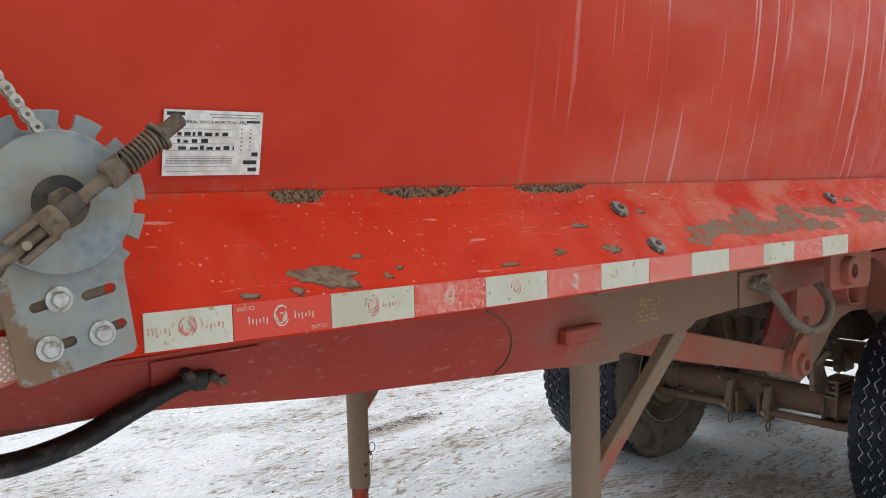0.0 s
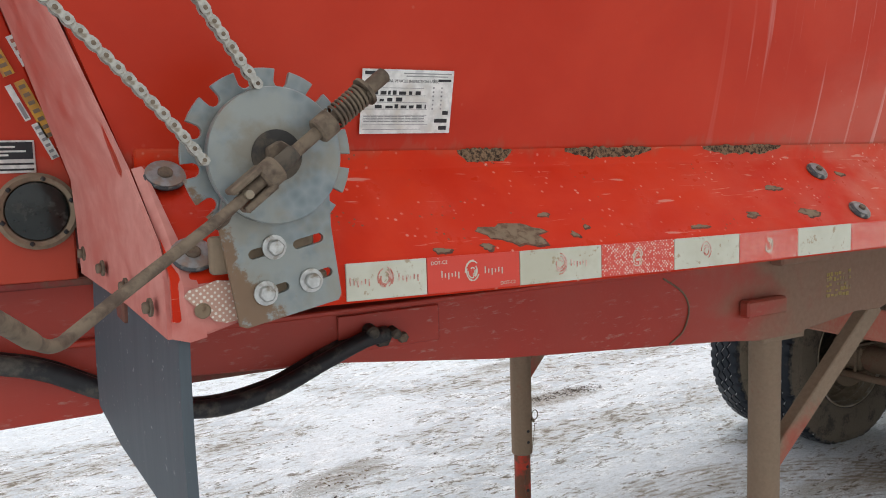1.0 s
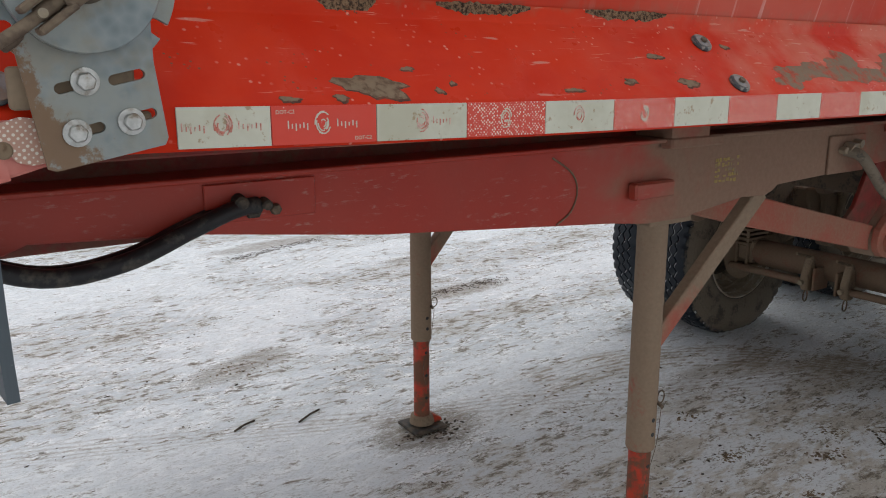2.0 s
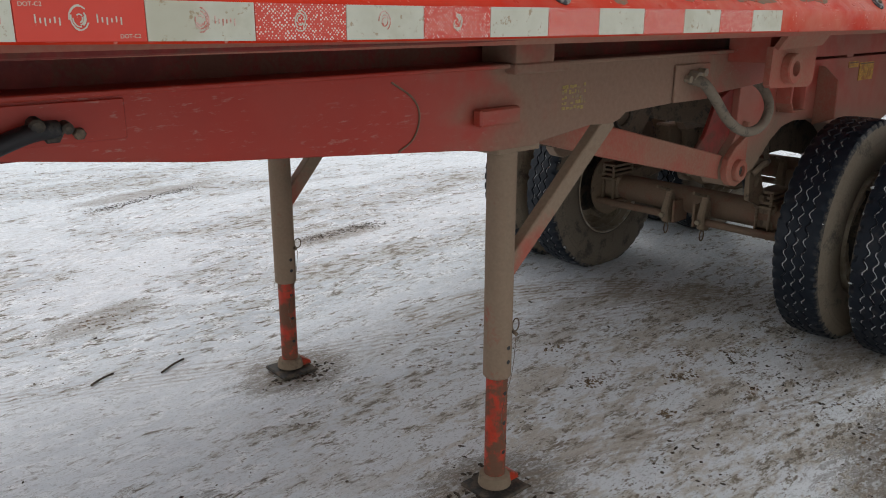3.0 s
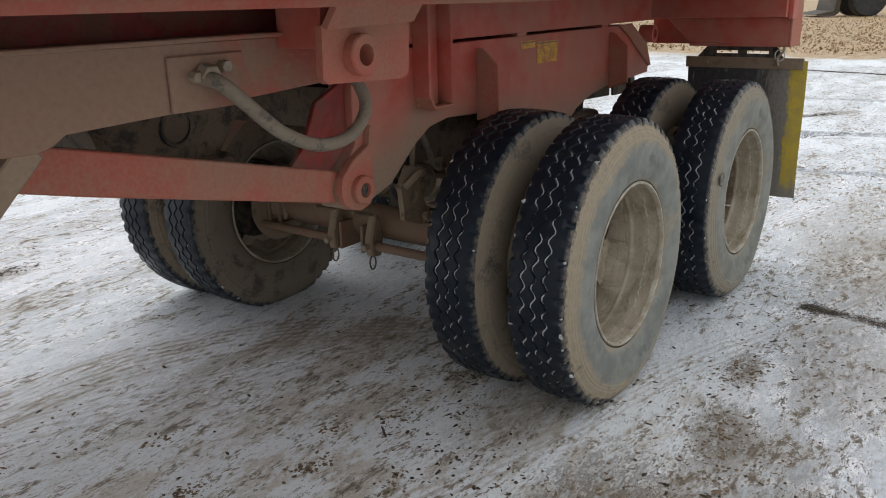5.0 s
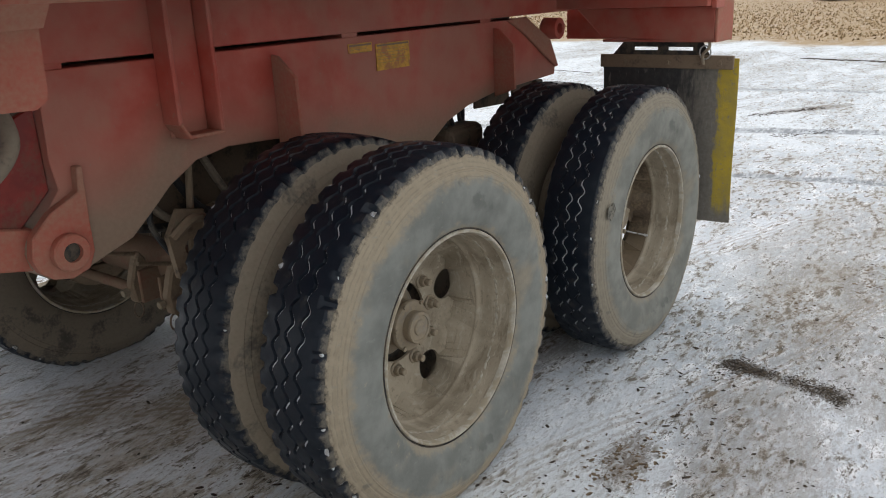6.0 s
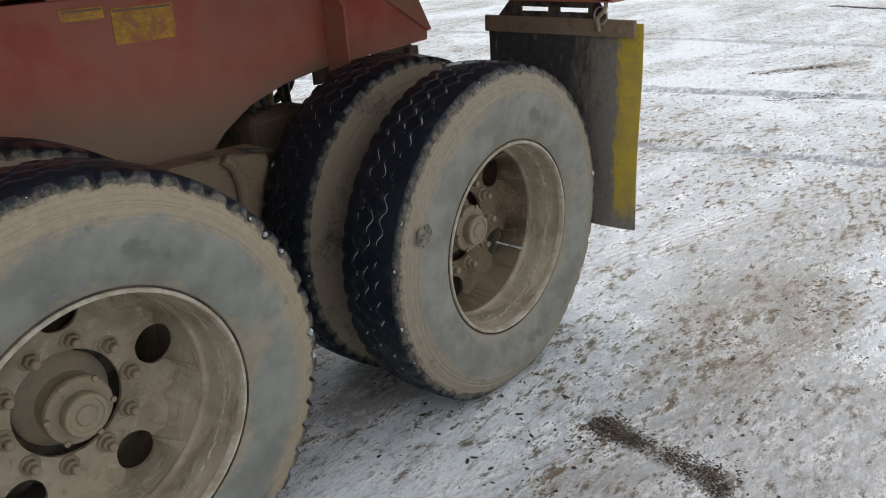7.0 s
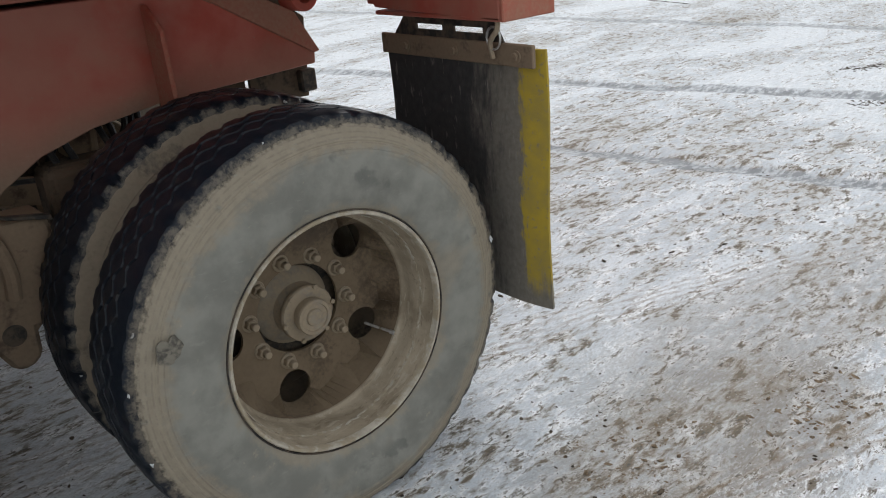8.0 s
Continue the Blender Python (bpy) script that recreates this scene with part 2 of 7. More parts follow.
    ragged_edge = sums(nt, "MULTIPLY", sums(nt, "SUBTRACT", sums(nt, "ADD", sums(nt, "MULTIPLY", blotch, 0.25), sums(nt, "ADD", sums(nt, "MULTIPLY", speck, 0.45), sums(nt, "MULTIPLY", fleck, 0.30))), 0.5), 14.0)

    torn = steps(nt, sums(nt, "ADD", sums(nt, "MULTIPLY", speck, 0.6), sums(nt, "MULTIPLY", fleck, 0.4)), 0.40, 0.52, 0.45, 1.0)

    def spot(cx, cy, a, b, turn, strength, col, cc):
        """A stain of its own, long a, wide b."""
        q, w = math.cos(radians(turn)), math.sin(radians(turn))
        u = sums(nt, "ADD", sums(nt, "MULTIPLY", x, q / a), sums(nt, "ADD", sums(nt, "MULTIPLY", y, w / a), -(cx * q + cy * w) / a))
        v = sums(nt, "ADD", sums(nt, "MULTIPLY", x, -w / b), sums(nt, "ADD", sums(nt, "MULTIPLY", y, q / b), (cx * w - cy * q) / b))
        d = sums(nt, "ADD", sums(nt, "MULTIPLY", u, u), sums(nt, "ADD", sums(nt, "MULTIPLY", v, v), ragged_edge))
        return blend(nt, sums(nt, "MULTIPLY", steps(nt, d, 1.3, 0.85, 0, strength), torn), cc, col)

    ochre, black = (0.27, 0.205, 0.12), (0.036, 0.029, 0.022)
    for cx, cy, long, wide, turn, k, col in ((3.45, 1.50, 0.50, 0.08, -22, 0.45, ochre), (3.70, 1.12, 0.26, 0.12, -20, 0.35, ochre), (4.33, -0.27, 0.16, 0.07, 10, 0.8, (0.15, 0.115, 0.08)),
                                       (5.19, -0.37, 0.085, 0.055, 80, 0.95, black), (5.17, -0.53, 0.22, 0.045, 82, 0.5, black), (5.14, -0.72, 0.07, 0.06, 80, 0.95, black), (12.0, 1.05, 0.55, 0.13, -38, 0.7, (0.16, 0.125, 0.09)),
                                       (1.5, 0.66, 0.26, 0.20, 0, 0.8, (0.15, 0.115, 0.075)), (1.5, 1.94, 0.26, 0.20, 0, 0.8, (0.15, 0.115, 0.075)), (2.85, -0.22, 0.55, 0.22, 8, 0.8, (0.13, 0.10, 0.068)), (3.77, -0.35, 0.20, 0.10, 10, 0.7, (0.15, 0.12, 0.08)), (3.3, -0.5, 0.5, 0.2, 0, 0.5, (0.18, 0.15, 0.11)), (1.06, 3.18, 0.32, 0.12, 20, 0.65, (0.19, 0.16, 0.12)), (2.95, 3.73, 0.42, 0.11, 5, 0.8, (0.20, 0.16, 0.115)), (2.45, 5.95, 0.6, 0.13, 8, 0.75, (0.24, 0.21, 0.18)), (3.2, 4.75, 0.22, 0.09, 0, 0.7, (0.2, 0.17, 0.13)), (6.4, -0.62, 0.35, 0.14, 10, 0.55, (0.17, 0.14, 0.10)), (4.95, 0.40, 0.25, 0.12, 0, 0.6, (0.14, 0.11, 0.08)), (6.0, -0.40, 0.65, 0.22, 4, 0.42, (0.20, 0.17, 0.13)), (6.9, -0.25, 0.8, 0.28, -8, 0.4, (0.22, 0.19, 0.15)), (4.6, -0.60, 0.5, 0.2, 10, 0.5, (0.22, 0.185, 0.14)), (5.55, -0.85, 0.55, 0.28, 10, 0.5, (0.19, 0.16, 0.125)), (3.6, 0.35, 0.45, 0.14, 0, 0.4, (0.20, 0.16, 0.11))):
        c = spot(cx, cy, long, wide, turn, k, col, c)
    # old tyre tracks: v is the distance from the middle of each

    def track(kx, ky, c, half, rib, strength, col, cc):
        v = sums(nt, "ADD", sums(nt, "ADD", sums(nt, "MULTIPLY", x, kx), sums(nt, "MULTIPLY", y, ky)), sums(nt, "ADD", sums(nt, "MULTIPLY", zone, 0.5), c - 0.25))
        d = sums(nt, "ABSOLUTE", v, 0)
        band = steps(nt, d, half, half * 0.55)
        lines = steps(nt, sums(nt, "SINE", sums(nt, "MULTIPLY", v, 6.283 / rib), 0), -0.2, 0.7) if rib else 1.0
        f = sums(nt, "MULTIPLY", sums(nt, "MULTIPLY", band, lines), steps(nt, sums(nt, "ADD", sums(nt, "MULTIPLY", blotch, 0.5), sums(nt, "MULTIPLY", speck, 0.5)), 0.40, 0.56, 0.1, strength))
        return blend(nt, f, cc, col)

    # a turning wheel's ribbed arc
    ax, ay = sums(nt, "SUBTRACT", x, 2.5), sums(nt, "SUBTRACT", y, 0.42)
    ring = sums(nt, "ADD", sums(nt, "SQRT", sums(nt, "ADD", sums(nt, "MULTIPLY", ax, ax), sums(nt, "MULTIPLY", ay, ay)), 0), sums(nt, "MULTIPLY", zone, 0.25))
    arc = sums(nt, "MULTIPLY", steps(nt, sums(nt, "ABSOLUTE", sums(nt, "SUBTRACT", ring, 1.735), 0), 0.20, 0.13), sums(nt, "MULTIPLY", steps(nt, y, 0.8, 1.3), steps(nt, x, 1.5, 2.5)))
    ribs = steps(nt, sums(nt, "SINE", sums(nt, "MULTIPLY", ring, 6.283 / 0.043), 0), -0.5, 0.8, 0.4, 1.0)
    c = blend(nt, sums(nt, "MULTIPLY", sums(nt, "MULTIPLY", arc, ribs), steps(nt, sums(nt, "ADD", sums(nt, "MULTIPLY", patch, 0.5), sums(nt, "MULTIPLY", speck, 0.5)), 0.42, 0.56, 0.15, 0.85)), c, (0.25, 0.20, 0.14))
    brown, rut_shade = (0.22, 0.165, 0.11), (0.23, 0.245, 0.26)
    c = track(0.36, 1.0, -2.62, 0.15, 0.045, 0.38, brown, c)
    c = track(0.30, 1.0, -1.15, 0.12, 0.04, 0.4, brown, c)
    c = track(-0.58, 0.81, -2.80, 0.22, 0.06, 0.22, (0.30, 0.27, 0.23), c)
    c = track(-0.54, 0.84, -3.55, 0.16, 0.05, 0.2, (0.30, 0.27, 0.23), c)
    # shadows of the far ruts, painted as blue-grey bands over the snow
    c = track(0.98, 0.19, -8.45, 0.10, 0, 1.0, rut_shade, c)
    c = track(0.96, 0.28, -10.3, 0.12, 0, 0.9, rut_shade, c)
    c = track(0.99, 0.12, -13.6, 0.16, 0, 0.8, rut_shade, c)
    # dry grass field beyond the yard
    edge = sums(nt, "ADD", x, sums(nt, "ADD", sums(nt, "MULTIPLY", y, -0.05), sums(nt, "MULTIPLY", grain(nt, 0.5, 6, P, 0.65), 5.0)))
    straw = blend(nt, grain(nt, 3.0, 8, coords(nt, (0.5, 1.5, 1)), 0.7), (0.24, 0.165, 0.09), (0.43, 0.31, 0.175))
    c = blend(nt, steps(nt, edge, 22.6, 24.0), c, straw)
    colour(nt, b, c)
    nt.links.new(steps(nt, patch, 0.44, 0.64, 0.78, 0.42), b.inputs["Roughness"])
    lift = sums(nt, "ADD", sums(nt, "MULTIPLY", blotch, 0.4), sums(nt, "ADD", sums(nt, "MULTIPLY", speck, 0.6), sums(nt, "MULTIPLY", fleck, 0.35)))
    relief(nt, b, sums(nt, "ADD", lift, sums(nt, "MULTIPLY", fine, 0.06)), 0.75, 0.022)
    return m


def tread_rubber():
    m, nt, b = surface("wet_tread_rubber", 0.42, 0, 0.24)
    d = steps(nt, grain(nt, 16, 5), 0.60, 0.78, 0, 0.35)
    c = blend(nt, grain(nt, 60, 3), (0.006, 0.009, 0.015), (0.012, 0.017, 0.025))
    c = blend(nt, d, c, (0.12, 0.10, 0.08))
    side = sums(nt, "ADD", sums(nt, "ABSOLUTE", axis_of(nt, "Y"), 0), sums(nt, "MULTIPLY", sums(nt, "SUBTRACT", grain(nt, 40, 6, None, 0.7), 0.5), 0.05))
    c = blend(nt, steps(nt, side, 0.098, 0.112, 0, 0.8), c, (0.16, 0.14, 0.11))
    colour(nt, b, c)
    nt.links.new(steps(nt, grain(nt, 9, 4), 0.35, 0.65, 0.28, 0.6), b.inputs["Roughness"])
    relief(nt, b, grain(nt, 200, 3), 0.2, 0.001)
    return m


def groove_snow():
    m, nt, b = surface("snow_packed_groove", 0.8, 0, 0.3)
    f = steps(nt, grain(nt, 17, 6, None, 0.7), 0.455, 0.52)
    colour(nt, b, blend(nt, f, (0.02, 0.02, 0.022), (0.62, 0.63, 0.64)))
    return m


def sidewall(name, tan, inner, outer_from, collar):
    """Dusty sidewall: tan mud on the shoulder, grey-green rubber bloom, dark rubbed marks."""
    m, nt, b = surface(name, 0.88, 0, 0.25)
    p = coords(nt)
    x, z = axis_of(nt, "X", p), axis_of(nt, "Z", p)
    r = sums(nt, "SQRT", sums(nt, "ADD", sums(nt, "MULTIPLY", x, x), sums(nt, "MULTIPLY", z, z)), 0)
    n, fine = grain(nt, 7, 6, p, 0.6, 0.4), grain(nt, 34, 5, p, 0.65)
    wob = sums(nt, "SUBTRACT", sums(nt, "ADD", sums(nt, "MULTIPLY", n, 0.55), sums(nt, "MULTIPLY", fine, 0.45)), 0.5)
    ring = sums(nt, "ADD", r, sums(nt, "MULTIPLY", wob, 0.16))
    greyish = blend(nt, steps(nt, grain(nt, 11, 5, p), 0.3, 0.7), tuple(c * 0.8 for c in inner), tuple(c * 1.15 for c in inner))
    mud = blend(nt, grain(nt, 45, 5, p, 0.65), tuple(c * 0.72 for c in tan), tuple(c * 1.12 for c in tan))
    c = blend(nt, steps(nt, ring, outer_from, outer_from + 0.045), greyish, mud)
    c = blend(nt, steps(nt, ring, collar, collar - 0.03, 0, 0.75), c, mud)
    c = blend(nt, steps(nt, grain(nt, 4.2, 5, p), 0.53, 0.70, 0, 0.65), c, mud)
    rub = sums(nt, "MULTIPLY", steps(nt, grain(nt, 9, 4, coords(nt, (1, 1, 1), 0, (3, 1, 7))), 0.60, 0.68, 0, 0.6), steps(nt, r, 0.36, 0.40))
    c = blend(nt, rub, c, (0.115, 0.118, 0.108))
    c = blend(nt, steps(nt, fine, 0.64, 0.74, 0, 0.4), c, tuple(q * 1.25 for q in tan))
    ridge = sums(nt, "MULTIPLY", steps(nt, sums(nt, "SINE", sums(nt, "MULTIPLY", r, 520.0), 0), 0.2, 0.9, 0, 0.35), sums(nt, "MULTIPLY", steps(nt, r, 0.455, 0.475), steps(nt, fine, 0.40, 0.55)))
    c = blend(nt, ridge, c, tuple(q * 0.55 for q in tan))
    scuff = steps(nt, grain(nt, 1.0, 5, coords(nt, (24, 24, 60), 0, (2, 5, 1)), 0.7), 0.58, 0.70, 0, 0.45)
    c = blend(nt, scuff, c, tuple(q * 1.2 for q in inner))
    # black rubber breaking through at the shoulder
    worn = sums(nt, "ADD", r, sums(nt, "MULTIPLY", sums(nt, "SUBTRACT", grain(nt, 38, 6, p, 0.7), 0.5), 0.055))
    c = blend(nt, steps(nt, worn, 0.520, 0.538, 0, 0.9), c, (0.018, 0.018, 0.021))
    colour(nt, b, c)
    wave = sums(nt, "MULTIPLY", sums(nt, "SINE", sums(nt, "MULTIPLY", r, 380.0), 0), steps(nt, r, 0.45, 0.465))
    relief(nt, b, sums(nt, "ADD", sums(nt, "MULTIPLY", grain(nt, 80, 4, p), 0.5), sums(nt, "ADD", sums(nt, "MULTIPLY", n, 0.8), sums(nt, "MULTIPLY", wave, 0.4))), 0.35, 0.004)
    return m


def tape_white():
    m, nt, b = surface("aged_white_tape", 0.4, 0, 0.5)
    c = blend(nt, grain(nt, 25, 5), (0.46, 0.45, 0.35), (0.62, 0.61, 0.51))
    c = blend(nt, steps(nt, grain(nt, 8, 6), 0.50, 0.66, 0, 0.5), c, (0.40, 0.37, 0.26))
    c = blend(nt, steps(nt, grain(nt, 60, 6, None, 0.65), 0.58, 0.66, 0, 0.75), c, (0.30, 0.19, 0.09))
    colour(nt, b, c)
    return m


def tape_red(name, wear):
    """Red tape whose film has flaked off in dots, showing the white cells below."""
    m, nt, b = surface(name, 0.4, 0, 0.5)
    tc = nt.nodes.new("ShaderNodeTexCoord")
    mp = nt.nodes.new("ShaderNodeMapping")
    mp.inputs["Rotation"].default_value = (0, radians(45), 0)
    mp.inputs["Location"].default_value = (0, -0.00005, 0)
    nt.links.new(tc.outputs["Object"], mp.inputs[0])
    v = nt.nodes.new("ShaderNodeTexVoronoi")
    v.inputs["Scale"].default_value = 170 if wear > 1 else 235
    v.inputs["Randomness"].default_value = 0.12 if wear > 1 else 0.35
    nt.links.new(mp.outputs[0], v.inputs["Vector"])
    dots = steps(nt, v.outputs["Distance"], 0.44, 0.36) if wear > 1 else steps(nt, v.outputs["Distance"], 0.40, 0.28)
    patch = steps(nt, grain(nt, 62, 6, None, 0.75, 0.6), 0.72 - wear * 0.42, 0.75 - wear * 0.42)
    red = blend(nt, grain(nt, 30, 4), (0.60, 0.040, 0.018), (0.62, 0.05 + 0.04 * wear, 0.03 + 0.03 * wear))
    if wear > 1:
        colour(nt, b, blend(nt, sums(nt, "MULTIPLY", dots, steps(nt, grain(nt, 55, 5), 0.36, 0.42)), (0.47, 0.27, 0.20), (0.70, 0.64, 0.55)))
    else:
        colour(nt, b, blend(nt, sums(nt, "MULTIPLY", dots, patch), red, (0.72, 0.66, 0.58)))
    return m


def galvanised():
    m, nt, b = surface("galvanised_steel", 0.5, 0.35, 0.5)
    c = blend(nt, cells(nt, 70), (0.15, 0.185, 0.195), (0.27, 0.30, 0.305))
    c = blend(nt, steps(nt, grain(nt, 12, 6, None, 0.65), 0.40, 0.62), c, (0.27, 0.285, 0.265))
    dust = steps(nt, grain(nt, 16, 5), 0.48, 0.66, 0, 0.6)
    c = blend(nt, dust, c, (0.25, 0.225, 0.175))
    low = sums(nt, "ADD", sums(nt, "MULTIPLY", sums(nt, "SUBTRACT", axis_of(nt, "X"), -0.228), -5.0), sums(nt, "MULTIPLY", sums(nt, "SUBTRACT", axis_of(nt, "Z"), 1.61), -3.0))
    dx = sums(nt, "ADD", axis_of(nt, "X"), 0.213)
    dz = sums(nt, "SUBTRACT", axis_of(nt, "Z"), 1.755)
    r = sums(nt, "SQRT", sums(nt, "ADD", sums(nt, "MULTIPLY", dx, dx), sums(nt, "MULTIPLY", dz, dz)), 0)
    smear = steps(nt, sums(nt, "ADD", r, sums(nt, "MULTIPLY", sums(nt, "SUBTRACT", grain(nt, 18, 5, None, 0.65), 0.5), 0.09)), 0.055, 0.025, 0, 0.7)
    c = blend(nt, smear, c, (0.20, 0.165, 0.115))
    rust = steps(nt, sums(nt, "ADD", grain(nt, 34, 7, None, 0.7), sums(nt, "MINIMUM", low, 0.20)), 0.54, 0.66, 0, 0.85)
    c = blend(nt, rust, c, (0.24, 0.14, 0.075))
    colour(nt, b, c)
    nt.links.new(steps(nt, rust, 0, 0.8, 0.42, 0.85), b.inputs["Roughness"])
    return m


def flap_rubber():
    m, nt, b = surface("scuffed_flap_rubber", 0.6, 0, 0.4)
    lines = grain(nt, 1.0, 4, coords(nt, (50, 50, 3)), 0.6)
    c = blend(nt, lines, (0.052, 0.066, 0.078), (0.10, 0.122, 0.138))
    c = blend(nt, steps(nt, grain(nt, 90, 3), 0.66, 0.72, 0, 0.5), c, (0.35, 0.36, 0.37))
    colour(nt, b, c)
    return m


def mud_flap():
    """Black rubber, mud-streaked towards a worn yellow edge stripe."""
    m, nt, b = surface("muddy_mudflap_rubber", 0.8, 0, 0.35)
    n = grain(nt, 1.0, 6, coords(nt, (26, 26, 8)), 0.65)
    y, z = axis_of(nt, "Y"), axis_of(nt, "Z")
    yy = sums(nt, "ADD", y, sums(nt, "MULTIPLY", sums(nt, "SUBTRACT", n, 0.5), 0.42))
    dry = blend(nt, grain(nt, 60, 4), (0.12, 0.108, 0.09), (0.25, 0.23, 0.195))
    wet = blend(nt, grain(nt, 40, 4), (0.022, 0.022, 0.025), (0.075, 0.073, 0.070))
    c = blend(nt, steps(nt, yy, 0.10, 0.26), dry, wet)
    c = blend(nt, steps(nt, grain(nt, 1.0, 4, coords(nt, (60, 60, 16), 0, (5, 2, 1)), 0.6), 0.60, 0.70, 0, 0.55), c, (0.26, 0.24, 0.21))
    edge = sums(nt, "ADD", y, sums(nt, "MULTIPLY", sums(nt, "SUBTRACT", grain(nt, 1.0, 5, coords(nt, (40, 40, 14)), 0.65), 0.5), 0.10))
    stripe = sums(nt, "MULTIPLY", steps(nt, edge, 0.048, 0.026), steps(nt, sums(nt, "ADD", z, sums(nt, "MULTIPLY", n, 0.22)), 0.50, 0.60))
    paint = blend(nt, steps(nt, grain(nt, 14, 5), 0.35, 0.7), (0.44, 0.32, 0.035), (0.34, 0.26, 0.06))
    c = blend(nt, sums(nt, "MULTIPLY", stripe, steps(nt, grain(nt, 55, 4), 0.30, 0.42, 0.45, 1.0)), c, paint)
    colour(nt, b, c)
    relief(nt, b, sums(nt, "ADD", grain(nt, 45, 5), sums(nt, "MULTIPLY", n, 1.5)), 0.5, 0.004)
    return m


def rim_paint():
    """Pale wheel steel under smeared dry mud."""
    m, nt, b = surface("mud_smeared_wheel_steel", 0.8, 0, 0.3)
    p = coords(nt)
    big, mid, small = grain(nt, 6, 6, p, 0.6, 0.6), grain(nt, 18, 6, coords(nt, (1, 3, 1)), 0.65, 0.8), grain(nt, 90, 4, p)
    c = blend(nt, steps(nt, big, 0.35, 0.65), (0.23, 0.19, 0.135), (0.37, 0.315, 0.235))
    c = blend(nt, steps(nt, mid, 0.55, 0.64, 0, 0.45), c, (0.46, 0.415, 0.335))
    c = blend(nt, steps(nt, mid, 0.44, 0.34, 0, 0.4), c, (0.115, 0.088, 0.058))
    c = blend(nt, steps(nt, small, 0.62, 0.72, 0, 0.4), c, (0.13, 0.10, 0.07))
    colour(nt, b, c)
    relief(nt, b, sums(nt, "ADD", mid, sums(nt, "MULTIPLY", small, 0.4)), 0.4, 0.004)
    return m


def brace_paint():
    """Dirt-brown bar whose lower end still shows red."""
    m, nt, b = surface("half_red_brace", 0.7, 0, 0.3)
    n, small = grain(nt, 7, 6, warp=0.4), grain(nt, 70, 4)
    z = sums(nt, "ADD", axis_of(nt, "Z"), sums(nt, "MULTIPLY", sums(nt, "SUBTRACT", n, 0.5), 0.6))
    dirt = blend(nt, small, (0.19, 0.14, 0.095), (0.30, 0.235, 0.16))
    red = blend(nt, small, (0.36, 0.05, 0.032), (0.46, 0.085, 0.06))
    c = blend(nt, steps(nt, z, 0.90, 0.76, 0.04, 0.7), dirt, red)
    colour(nt, b, c)
    relief(nt, b, small, 0.25, 0.0015)
    return m


def frame_paint():
    """Chalky red frame, splashed brown by the wheels."""
    m, nt, b = surface("splashed_red_frame_paint", 0.6, 0, 0.35)
    big, mid, small = grain(nt, 2.2, 6, warp=0.5), grain(nt, 9, 6), grain(nt, 70, 4)
    base = blend(nt, steps(nt, mid, 0.3, 0.7), (0.43, 0.060, 0.040), (0.51, 0.110, 0.080))
    film = steps(nt, sums(nt, "ADD", sums(nt, "MULTIPLY", big, 0.7), sums(nt, "MULTIPLY", mid, 0.3)), 0.36, 0.64, 0.10, 0.72)
    c = blend(nt, film, base, (0.33, 0.165, 0.118))
    z = sums(nt, "ADD", axis_of(nt, "Z"), sums(nt, "MULTIPLY", big, 0.55))
    splash = steps(nt, sums(nt, "ADD", z, sums(nt, "MULTIPLY", mid, 0.12)), 1.52, 1.24, 0, 0.92)
    mud = blend(nt, small, (0.20, 0.15, 0.105), (0.29, 0.22, 0.152))
    c = blend(nt, splash, c, mud)
    c = blend(nt, steps(nt, small, 0.64, 0.72, 0, 0.5), c, (0.30, 0.19, 0.14))
    colour(nt, b, c)
    relief(nt, b, small, 0.25, 0.002)
    return m


RED_TANK, RED_SKIRT, RED_RAIL = tank_paint(), skirt_paint(), rail_paint()
RED_DUSTY, BRACE = frame_paint(), brace_paint()
RED_PINK = dusty("chalky_red_paint", (0.46, 0.080, 0.055), (0.34, 0.18, 0.125), 0.46, 0.6, base2=(0.42, 0.058, 0.038), scale=3, spread=0.45, spec=0.25)
# the trailer's red for undersides and recesses, their shade put into the colour
RED_SHADED = dusty("shaded_red_paint", (0.22, 0.022, 0.015), (0.16, 0.07, 0.05), 0.25, 0.5)
RED_FADED = dusty("sun_faded_red_paint", (0.50, 0.10, 0.075), (0.60, 0.27, 0.23), 0.46, 0.45, base2=(0.46, 0.06, 0.04), scale=2.6, fine=30, spread=0.4, spec=0.3, bump=0.06)
LEG_DIRT = dusty("dirt_caked_red_tube", (0.38, 0.06, 0.04), (0.26, 0.187, 0.128), 0.74, 0.55, scale=6, spread=0.22)
LEG_RED = dusty("scraped_orange_red_tube", (0.50, 0.042, 0.014), (0.16, 0.075, 0.045), 0.36, 0.45, scale=14)
MUCK = dusty("mud_coated_steel", (0.12, 0.085, 0.06), DUST, 0.55, 0.8, scale=12)
BROWN_RED = dusty("muddy_red_axle", (0.26, 0.06, 0.04), (0.20, 0.135, 0.09), 0.62, 0.7, scale=6, spread=0.3)
RIM = rim_paint()
RIM_DARK = dusty("oil_stained_wheel_steel", (0.095, 0.068, 0.042), (0.175, 0.132, 0.086), 0.46, 0.6, scale=6, base2=(0.055, 0.038, 0.024))
RIM_LIP = dusty("bare_rim_flange", (0.47, 0.43, 0.355), (0.33, 0.28, 0.20), 0.28, 0.6, scale=16)
HUB = dusty("dusty_hub_metal", (0.26, 0.225, 0.175), PALE, 0.42, 0.6, scale=18)
